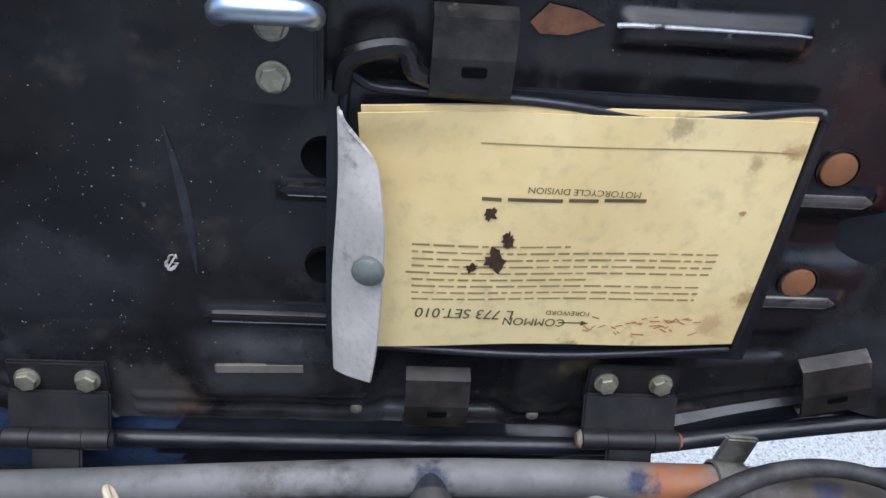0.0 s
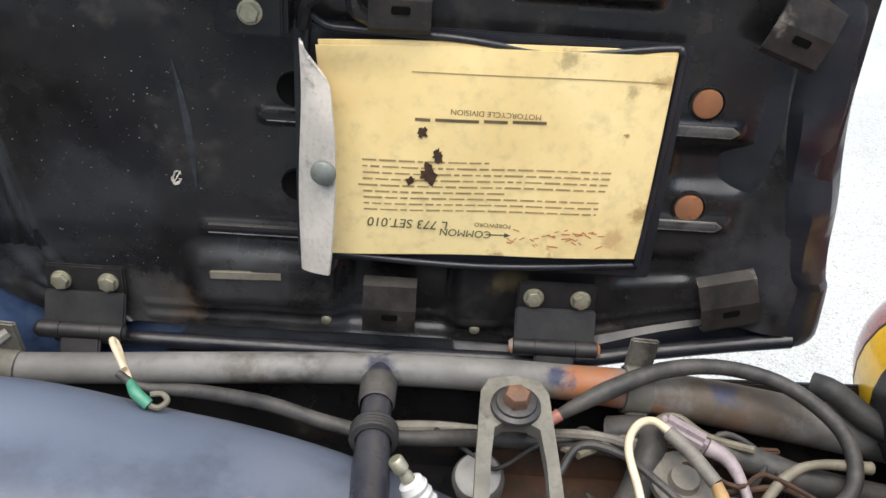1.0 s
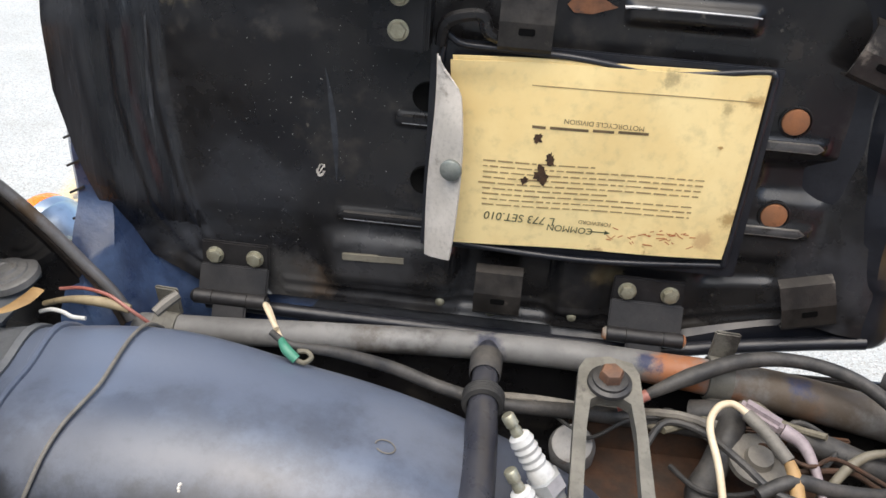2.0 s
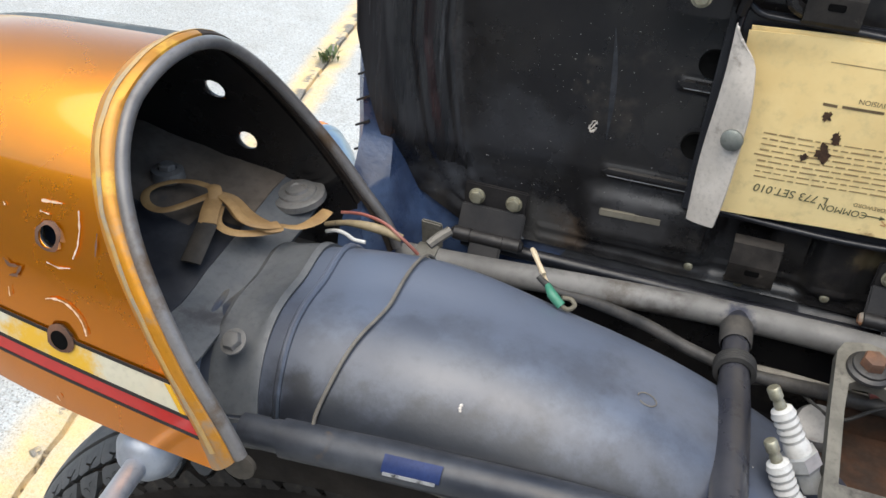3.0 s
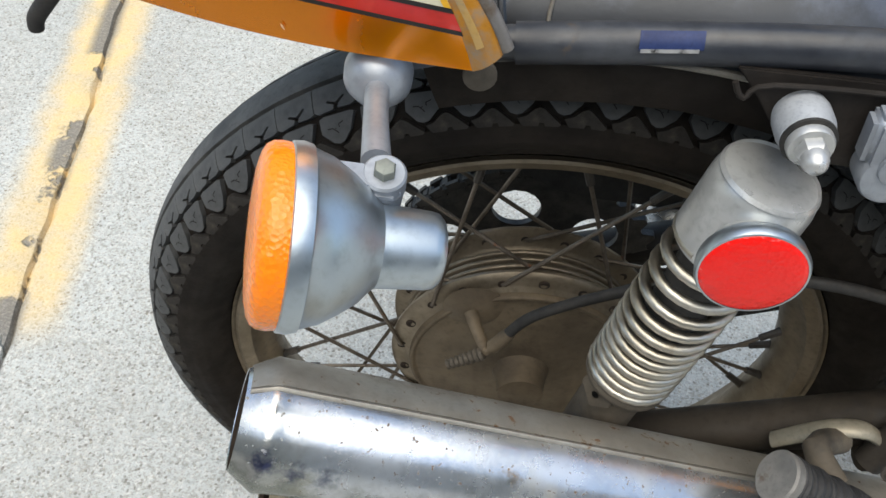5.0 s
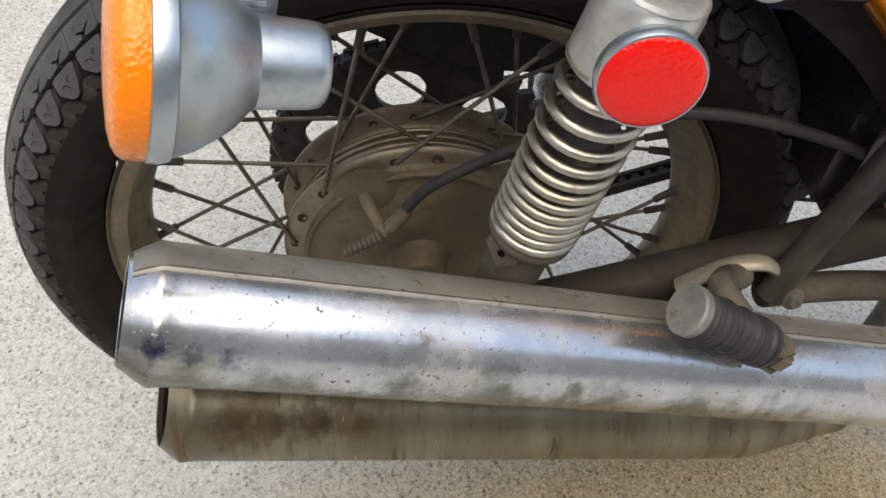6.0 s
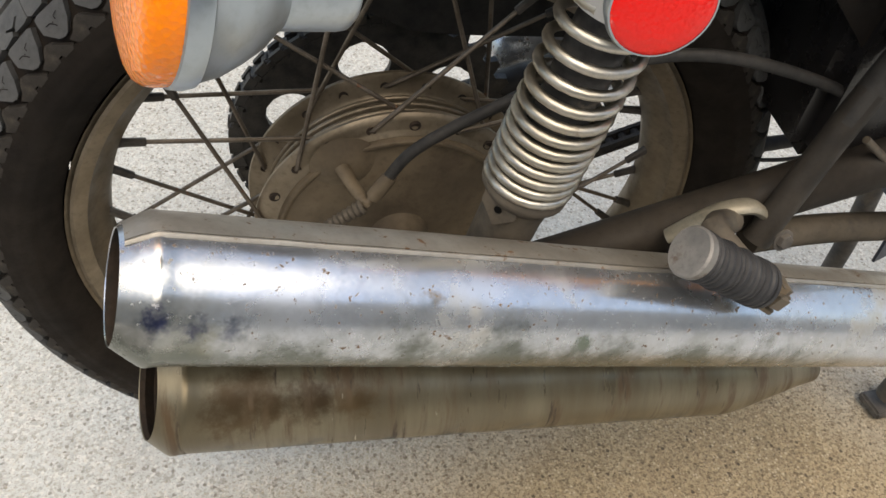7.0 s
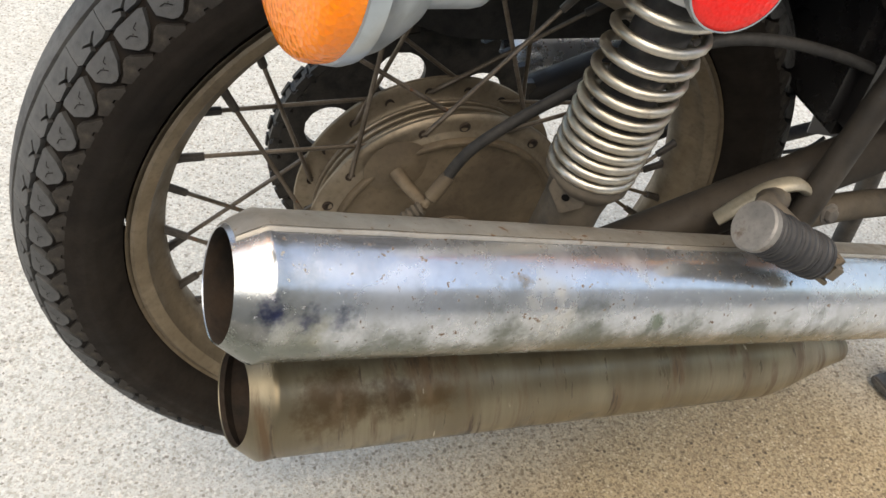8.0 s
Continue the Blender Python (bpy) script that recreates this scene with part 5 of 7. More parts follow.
    scrape([(-0.2028, 0.8388), (-0.2003, 0.8405), (-0.1973, 0.8415)], 0.0013, rusty_dark)
    scrape([(-0.1983, 0.8381), (-0.1970, 0.8383)], 0.0009, rusty_dark)
    scrape([(-0.2353, 0.8398), (-0.2336, 0.8408), (-0.2343, 0.8388)], 0.0012)
    scrape([(-0.2323, 0.8405), (-0.2308, 0.8408)], 0.001, rusty_dark)
    scrape([(-0.1903, 0.8318), (-0.1893, 0.8293), (-0.1883, 0.8303)], 0.0009)
    scrape([(-0.2835, 0.8475), (-0.284, 0.845), (-0.2842, 0.842)], 0.0024, rusty_dark)
    scrape([(-0.158, 0.742), (-0.1565, 0.739)], 0.0006)
    return body


tail_cowl = cowl()


def tail_light():
    c = Vector((-0.302, -0.016, 0.812))
    s = Shape().lathe([(0.0, 0.054), (0.004, 0.056), (0.010, 0.056), (0.012, 0.052)], c, (-1, 0, 0.05), 40, (True, False))
    t = part("tail_light", s, rubber, bike, "dark red tail light on a black base")
    part("lens", Shape().lathe([(0.010, 0.0555), (0.014, 0.0565), (0.018, 0.0545), (0.036, 0.052), (0.046, 0.047), (0.051, 0.037), (0.054, 0.02), (0.055, 0.0)], c, (-1, 0, 0.05), 40), tail_red, t, "deep red ribbed plastic lens")
    hk = Shape().tube([(-0.272, -0.082, 0.742), (-0.283, -0.085, 0.728), (-0.293, -0.087, 0.716), (-0.295, -0.087, 0.709)], [0.0052, 0.0048, 0.0045, 0.004], 12, 4)
    part("cargo_hook", hk, rubber, bike, "black rubber-coated hook under the cowl")


tail_light()


def muffler(x0, x1, at, along, r0, r1, cone, material, label, taper=0.0):
    """A muffler with a coned open tail; at: a point of its axis; cone: length of the tail cone."""
    p, d = Vector(at), Vector(along).normalized()
    a = p + d * ((x0 - p.x) / d.x)
    L = (x1 - x0) / d.x
    mouth = 0.765 * r0
    prof = [(0.0006, mouth * 0.985), (0.0, mouth), (0.0008, mouth * 1.015), (cone * 0.85, r0 * 0.985), (cone, r0 * 1.018), (cone + 0.002, r0 * 1.02), (cone + 0.006, r0 * 1.006), (cone + 0.012, r0)]
    for i in range(1, 13):
        t = i / 12
        prof.append((cone + 0.012 + (L - cone - 0.012 - taper) * t, r0 + (r1 - r0) * t))
    if taper:
        prof += [(L - taper * 0.86, r1 * 0.93), (L - taper * 0.5, r1 * 0.68), (L - taper * 0.2, r1 * 0.47), (L, r1 * 0.36)]
    s = Shape().lathe(prof, a, d, 72, (False, True))
    # small dents and an uneven tail edge
    for k, v in enumerate(s.v[:72 * (len(prof) - 1)]):
        q = Vector(v)
        t = (q - a).dot(d)
        c = a + d * t
        f = 1 + 0.006 * noise.noise(q * 28) + (0.03 * noise.noise(q * 55 + Vector((3, 1, 7))) * max(0.0, 1 - t / cone) if t < cone else 0)
        s.v[k] = tuple(c + (q - c) * f)
    m = part("muffler", s, material, bike, label)
    part("bore", Shape().lathe([(0.0006, mouth * 0.985), (0.004, mouth * 0.99), (cone * 0.8, r0 * 0.93), (0.1, r0 * 0.93), (0.1, 0.0)], a, d, 48), soot, m, "sooty open bore")
    return m, a, d, L


def mufflers():
    A, B = Vector((-0.16, -0.178, 0.504)), Vector((0.2, -0.1335, 0.392))
    R0, R1, CONE = 0.0399, 0.0384, 0.0165
    m, a, d, L = muffler(-0.189, 0.46, A, B - A, R0, R1, CONE, chrome, "chrome muffler with rust freckles and a welded seam")
    # welded seam and the duller top shell above it
    side = Vector((0, -1, 0))
    side = (side - d * side.dot(d)).normalized()
    up = d.cross(side)
    if up.z < 0:
        up = -up

    def ring(t, deg, off):
        r = R0 + (R1 - R0) * max(0, t - CONE) / (L - CONE)
        if t < CONE:
            r = R0 * (0.765 + 0.25 * t / CONE)
        g = radians(deg)
        return tuple(a + d * t + (side * math.cos(g) + up * math.sin(g)) * (r + off + 0.0004 * noise.noise((t * 60, deg * 0.05, 2))))

    ts = [0.002, 0.009, CONE, CONE + 0.005] + [CONE + 0.006 + (L - CONE - 0.01) * i / 24 for i in range(1, 25)]
    rows = [[ring(t, SEAM + 2 + 62 * j / 14, 0.0012) for j in range(15)] for t in ts]
    part("top_shell", shell(rows, 0.001), chrome_rusty, m, "dull rust-freckled upper shell")
    rows = [[ring(t, SEAM - 4 + 5.5 * j / 4, (0.0004, 0.0016, 0.0021, 0.0016, 0.0008)[j]) for j in range(5)] for t in ts]
    part("weld_seam", shell(rows, 0.001), chrome_rusty, m, "pinched welded seam")
    A2, B2 = Vector((-0.16, -0.1637, 0.389)), Vector((0.2, -0.105, 0.2735))
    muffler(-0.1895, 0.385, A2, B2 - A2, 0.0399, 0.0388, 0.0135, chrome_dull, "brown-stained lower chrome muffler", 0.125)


SEAM = 93
mufflers()


def shock():
    top, low = Vector((0.0905, -0.1047, 0.708)), Vector((0.0378, -0.0980, 0.44))
    d = (low - top).normalized()
    s = Shape().lathe([(0.0300, 0.0), (0.0295, 0.011), (0.0285, 0.018), (0.0300, 0.0252), (0.033, 0.0272), (0.039, 0.0284), (0.078, 0.0292), (0.082, 0.0285), (0.083, 0.02)], top, d, 44)
    sh = part("shock_absorber", s, alloy_clean, bike, "silver-topped shock absorber with a chrome coil spring")
    part("top_ring", Shape().lathe([(0.0302, 0.0245), (0.0285, 0.0258), (0.0308, 0.0272)], top, d, 44), alloy_clean, sh)
    u = d.orthogonal().normalized()
    w = d.cross(u)
    pts, t, g = [], 0.078, 0.0
    while t < 0.2135:
        pts.append(top + d * t + (u * math.cos(g) + w * math.sin(g)) * 0.0265)
        k = smooth01((t - 0.09) / 0.1)
        pitch = 0.0165 * (1 - k) + 0.0078 * k
        g += 2 * math.pi / 22
        t += pitch / 22
    part("coil_spring", Shape().tube(pts, 0.0033, 14, 1), coil_steel, sh, "weathered chrome with painted shading coil spring")
    part("damper_rod", Shape().lathe([(0.08, 0.0175), (0.208, 0.0175), (0.209, 0.022)], top, d, 28), bracket_grey, sh)
    part("spring_seat", Shape().lathe([(0.209, 0.026), (0.2145, 0.0288), (0.218, 0.0285), (0.221, 0.0265), (0.226, 0.0225)], top, d, 30, (True, False)), brown_dirt, sh)
    part("damper_body", Shape().lathe([(0.224, 0.0225), (0.24, 0.0205), (0.31, 0.0205), (0.316, 0.014), (0.33, 0.012)], top, d, 30, (True, True)), brown_dirt, sh)
    q = top + d * 0.222
    ear = Shape().plate([(-0.012, 0.004), (0.012, 0.004), (0.0135, -0.004), (0.006, -0.013), (0.002, -0.017), (-0.003, -0.012), (-0.012, -0.004)], 0.003, Matrix.Translation(q + Vector((-0.017, -0.014, 0.003))) @ pose(0, 0, 0, 82, 0, -38) @ pose(0, 0, 0, 0, 0, -12), 0.0006)
    ea = part("seat_ear", ear, brown_dirt, sh, "notched plate under the spring")
    part("hole", Shape().lathe([(0, 0.0027), (0.0006, 0.0022), (0.0006, 0)], q + Vector((-0.0196, -0.0176, 0.0005)), (-0.6, -0.78, 0.1), 14), dark_hole, ea)
    c = Vector((0.078, -0.1440, 0.6515))
    ax = Vector((-0.04, -1.0, 0.03))
    part("reflector_rim", Shape().lathe([(-0.014, 0.019), (-0.006, 0.0268), (0.0005, 0.0278), (0.003, 0.0268), (0.0032, 0.0258)], c, ax, 44), bright, sh, "chrome reflector rim")
    part("reflector", Shape().lathe([(0.0026, 0.0262), (0.004, 0.0245), (0.0045, 0.0235), (0.0048, 0.012), (0.005, 0.0)], c, ax, 44), red_lens, sh, "round red reflector")
    part("reflector_cup", Shape().lathe([(-0.03, 0.016), (-0.016, 0.0195), (-0.006, 0.024)], c, ax, 32), alloy_clean, sh)
    e = Vector((0.0925, -0.096, 0.706))
    part("bushing", Shape().lathe([(-0.016, 0.012), (-0.006, 0.0142), (0.004, 0.0142), (0.010, 0.013), (0.012, 0.0105), (0.012, 0.004)], e, (0.03, -1, 0), 32), silver_bush, sh, "pale grey shock bushing")
    part("rubber_ring", Shape().lathe([(0.0102, 0.0118), (0.011, 0.0132), (0.0128, 0.0132), (0.0134, 0.0112)], e, (0.03, -1, 0), 28), rubber, sh)
    part("washer", Shape().lathe([(0.0122, 0.0112), (0.0165, 0.0112), (0.018, 0.0105), (0.018, 0.006)], e, (0.03, -1, 0), 28), alloy_clean, sh)
    nut = bolt(Shape(), e + Vector((0.0005, -0.018, 0)), (0.03, -1, 0), 0.0078, 0.007)
    nut.lathe([(0.0065, 0.0065), (0.010, 0.0063), (0.0135, 0.0048), (0.0155, 0.0026), (0.016, 0)], e + Vector((0.0005, -0.018, 0)), (0.03, -1, 0), 20)
    part("dome_nut", nut, alloy_clean, sh)
    # helmet lock hanging beside it
    h = Shape().box((0.036, 0.018, 0.03), pose(0.139, -0.0985, 0.7065, 0, -4, 0), 0.004, 3)
    h.lathe([(-0.009, 0.0135), (-0.0075, 0.0158), (0.0065, 0.0158), (0.0085, 0.0148), (0.0095, 0.0125), (0.0098, 0.0)], (0.1395, -0.0985, 0.687), (0.03, -1, 0.03), 36, (True, False))
    h.lathe([(0.009, 0.0092), (0.0112, 0.0088), (0.0118, 0.0075), (0.0118, 0.0)], (0.1385, -0.0985, 0.6945), (0.03, -1, 0.03), 28)
    hl = part("helmet_lock", h, stalk_metal, bike, "dull silver helmet lock with a small screw")
    part("screw", Shape().lathe([(0, 0.005), (0.0015, 0.0048), (0.002, 0.003), (0.0012, 0.0)], (0.1388, -0.1098, 0.6945), (0, -1, 0), 16), soot, hl)


shock()


def turn_signal(side):
    """side: 1 on the right of the motorcycle, -1 mirrored on its left."""
    lens, tail = Vector((-0.137, -0.2065, 0.7035)), Vector((-0.075, -0.1915, 0.689))
    d = (tail - lens).normalized()
    s = Shape().lathe([(0.0, 0.0385), (0.001, 0.0398), (0.005, 0.0402), (0.009, 0.0392), (0.010, 0.0378), (0.018, 0.0352), (0.026, 0.0305), (0.033, 0.0255), (0.0375, 0.0205), (0.040, 0.0183), (0.062, 0.0172), (0.0655, 0.0165), (0.0675, 0.0145), (0.068, 0.0)], lens, d, 48)
    sg = part("turn_signal", s, bright, bike, "chrome turn signal with an amber lens")
    part("lens", Shape().lathe([(0.003, 0.0388), (-0.003, 0.0393), (-0.007, 0.0388), (-0.0095, 0.0372), (-0.0112, 0.034), (-0.0126, 0.028), (-0.0135, 0.016), (-0.0138, 0.0)], lens, d, 64), amber, sg, "amber ribbed plastic lens")
    st = Shape().tube([(-0.115, -0.1, 0.712), (-0.110, -0.135, 0.715), (-0.104, -0.168, 0.716)], [0.0062, 0.0058, 0.0068], 16, 4)
    st.lathe([(-0.018, 0.008), (-0.014, 0.0135), (-0.004, 0.0172), (0.004, 0.0168), (0.011, 0.0125), (0.015, 0.007), (0.016, 0)], (-0.115, -0.1, 0.712), (0.08, -1, 0.02), 32)
    part("stalk", st, stalk_metal, sg, "dull silver ball-ended stalk")
    ear = Shape().box((0.034, 0.016, 0.008), pose(-0.108, -0.183, 0.718, 12, 10, 10), 0.003)
    ear.lathe([(-0.005, 0.0095), (0.004, 0.0095), (0.005, 0.0085)], (-0.0985, -0.1795, 0.717), (0.1, -0.25, 1), 24, (True, True))
    ear.lathe([(-0.014, 0.008), (0.0, 0.009)], (-0.0985, -0.1795, 0.714), (0.1, -0.25, 1), 20, (True, True))
    part("clamp", ear, stalk_metal, sg)
    part("bolt", bolt(Shape(), (-0.098, -0.1808, 0.722), (0.1, -0.25, 1), 0.005, 0.004), snap_metal, sg)
    part("mount", Shape().tube([(-0.118, -0.06, 0.71), (-0.116, -0.085, 0.711), (-0.115, -0.095, 0.712)], [0.012, 0.012, 0.011], 14, 3), frame_black, sg)
    if side < 0:
        for ob in [sg, *sg.children]:
            for v in ob.data.vertices:
                v.co = (v.co.x - 0.04, -v.co.y, v.co.z + 0.018)
            ob.data.flip_normals()


turn_signal(1)
turn_signal(-1)
part("rail_end_bolt", Shape().lathe([(0, 0.0085), (0.003, 0.0085), (0.004, 0.007), (0.004, 0)], (-0.066, -0.092, 0.7135), (0.1, -1, 0), 18), brown_dirt, bike)


def footpeg():
    a, b = Vector((0.1372, -0.1615, 0.4943)), Vector((0.205, -0.1605, 0.4525))
    d = (b - a).normalized()
    s = Shape()
    ribs = []
    for i in range(61):
        t = 0.006 + 0.064 * i / 60
        g = i % 5
        r = 0.0148 + (0.0014 if g in (1, 2, 3) else -0.0004)
        ribs.append((t, r + 0.0007 * noise.noise((i * 0.7, 4, 1)) + 0.0006 * math.sin(i * 0.37)))
    s.lathe(ribs, a, d, 40)
    s.lathe([(0.070, 0.0140), (0.0705, 0.0162), (0.0735, 0.0162), (0.074, 0.013)], a, d, 36)
    fp = part("footpeg", s, peg_rubber, bike, "folded passenger footpeg with ribbed black rubber")
    part("end_cap", Shape().lathe([(0.009, 0.0162), (0.0015, 0.0168), (0.0, 0.0155), (-0.0006, 0.0)], a, d, 36), alloy_clean_dark, fp, "scuffed grey metal end cap")
    part("clevis", Shape().box((0.024, 0.02, 0.02), look(b + d * 0.008, b + d) @ pose(0, 0, 0), 0.005).tube([b + Vector((-0.02, 0.012, 0.016)), b + Vector((-0.03, 0.035, 0.022)), b + Vector((-0.008, 0.05, 0.012))], 0.009, 12, 3), brown_dirt, fp)
    prong = Shape()
    for sg, ang in ((1, 14), (-1, -10)):
        m = look(a + d * 0.078 + Vector((0, -0.004, 0.0085 * sg)), a + d * 0.12 + Vector((0, -0.004, 0.0085 * sg + 0.04 * math.sin(radians(ang)))))
        prong.plate([(-0.009, 0.009), (0.009, 0.009), (0.008, -0.008), (0.003, -0.016), (-0.006, -0.014), (-0.009, -0.004)], 0.0028, m @ pose(0, 0, 0, 90, 0, 0), 0.0005)
    prong.lathe([(0.068, 0.010), (0.084, 0.0098), (0.087, 0.0075), (0.0875, 0)], a, d, 24)
    part("split_clevis", prong, brown_alloy, fp, "dusty split metal clevis")
    br = Shape().tube([(0.16, -0.102, 0.442), (0.186, -0.106, 0.468), (0.21, -0.106, 0.473), (0.226, -0.106, 0.462)], [0.0065, 0.0075, 0.0075, 0.0065], 12, 5, True, 0.6)
    part("peg_bracket", br, bare_bracket, fp, "bare tan metal peg bracket")
    part("pivot_bolt", bolt(Shape(), (0.228, -0.128, 0.462), (0.2, -1, 0.3), 0.006, 0.005, 0.008), frame_black, fp)


footpeg()


def brake_cable():
    s = Shape().tube([(-0.0365, -0.050, 0.447), (-0.019, -0.052, 0.480), (0.008, -0.053, 0.503), (0.037, -0.055, 0.523), (0.07, -0.06, 0.547), (0.11, -0.068, 0.565), (0.15, -0.07, 0.571), (0.2, -0.07, 0.563), (0.27, -0.07, 0.538), (0.345, -0.07, 0.492), (0.42, -0.072, 0.44)], 0.0041, 12, 5)
    c = part("brake_cable", s, rubber, bike, "black rear brake cable with a ribbed boot")
    a, d = Vector((-0.047, -0.052, 0.434)), Vector((-0.026, -0.002, -0.017)).normalized()
    part("boot", Shape().lathe([(0.0021 * i, (0.0062 if i % 2 else 0.0047) * (1 - 0.02 * i)) for i in range(16)], a, d, 16, (True, True)), brown_dirt, c)
    part("ferrule", Shape().tube([(-0.0462, -0.0515, 0.4345), (-0.0418, -0.0508, 0.4395), (-0.0405, -0.0506, 0.4415), (-0.0312, -0.0508, 0.4575), (-0.029, -0.051, 0.461)], [0.003, 0.003, 0.0057, 0.0055, 0.0045], 12, 1), brown_alloy, c)
    rod = Shape().tube([(0.284, -0.09, 0.516), (0.310, -0.09, 0.496), (0.334, -0.09, 0.4755)], 0.0028, 10, 3)
    sp = part("switch_spring", rod, brown_dirt, bike, "thin dusty brake switch rod with a ribbed boot")
    d = Vector((0.024, 0.0, -0.0205)).normalized()
    part("boot", Shape().lathe([(0.0024 * i, (0.0085 if i % 2 else 0.0065)) for i in range(14)], (0.331, -0.09, 0.478), d, 16, (True, True)), brown_dirt, sp)


brake_cable()


def side_cover():
    rows = []
    for i in range(21):
        u = i / 20
        x = 0.2 + 0.27 * u
        low = 0.662 - 0.95 * (x - 0.2) if x < 0.29 else 0.5765 - 0.25 * (x - 0.29)
        row = []
        for j in range(13):
            v = j / 12
            z = low + (0.705 - low) * v
            edge = min(1.0, 6 * min(u * 1.3 + 0.02, v + 0.02, 1.05 - v))
            row.append((x, -0.088 - 0.02 * smooth01(edge) - 0.012 * math.sin(math.pi * v), z))
        rows.append(row)
    part("side_cover", shell(rows, 0.004), orange, bike, "candy-orange side cover")


side_cover()


def fuel_tank():
    c, e = Vector((0.685, 0.0, 0.755)), (0.255, 0.18, 0.1)
    sg = lambda v, k: math.copysign(abs(v) ** k, v)
    pt = lambda a, b, off=0.0: (c.x + (e[0] + off) * sg(math.cos(a), 0.3) * abs(math.cos(b)) ** 0.7, c.y + (e[1] + off) * sg(math.sin(a), 0.3) * abs(math.cos(b)) ** 0.7, c.z + (e[2] + off) * math.sin(b))
    rows = [[pt(2 * math.pi * j / 96, -math.pi / 2 * 0.98 + math.pi * 0.98 * i / 40) for j in range(96)] for i in range(41)]
    t = part("fuel_tank", Shape().grid(rows, close_v=True), dark_red, bike, "dark red fuel tank end with a yellow stripe")
    strip = lambda a0, a1, off: shell([[pt(radians(a0 + (a1 - a0) * i / 8), -1.1 + 2.2 * j / 20, off) for j in range(21)] for i in range(9)], 0.0005)
    part("stripe", strip(163, 172.5, 0.001), yellow_paint, t, "yellow stripe")
    part("pinstripe", strip(162.2, 163, 0.0012), black_line, t)
    part("pinstripe", strip(172.5, 178, 0.0012), black_line, t)


fuel_tank()


# the seat, hinged open: its pan stands upright, facing -y
def pan_height(x, z):
    """Relief of the pan towards the viewer, in metres."""
    box = lambda x0, x1, z0, z1, e: smooth01((x - x0) / e + 0.5) * smooth01((x1 - x) / e + 0.5) * smooth01((z - z0) / e + 0.5) * smooth01((z1 - z) / e + 0.5)
    h = 0.004 * box(-0.2, 0.060, 0.795, 0.925, 0.026)
    for x0, x1, zc in ((0.100, 0.2, 0.8715), (0.066, 0.2, 0.8065), (0.25, 0.343, 0.8785), (0.25, 0.347, 0.8255)):
        h = h + 0.0022 * box(x0, x1, zc - 0.0036, zc + 0.0036, 0.004)
    h = h + 0.006 * box(0.058, 0.142, 0.757, 0.791, 0.016)
    h = h + 0.005 * box(0.222, 0.292, 0.939, 0.9505, 0.007)
    h = h + 0.004 * box(0.205, 0.232, 0.75, 0.80, 0.010)
    h = h - 0.005 * box(0.142, 0.205, 0.745, 0.795, 0.012)
    h = h - 0.006 * box(0.312, 0.352, 0.846, 0.868, 0.012)
    h = h - 0.004 * box(0.292, 0.335, 0.782, 0.803, 0.012)
    h = h + 0.013 * smooth01((x - 0.352) / 0.03)
    h = h + 0.003 * smooth01((0.752 - z) / 0.02) + 0.009 * smooth01((z - 0.972) / 0.02)
    for zc in (0.7465, 0.7545):
        h = h + 0.0012 * box(0.03, 0.36, zc - 0.0012, zc + 0.0012, 0.0016)
    return h


PAN_Y = 0.1425


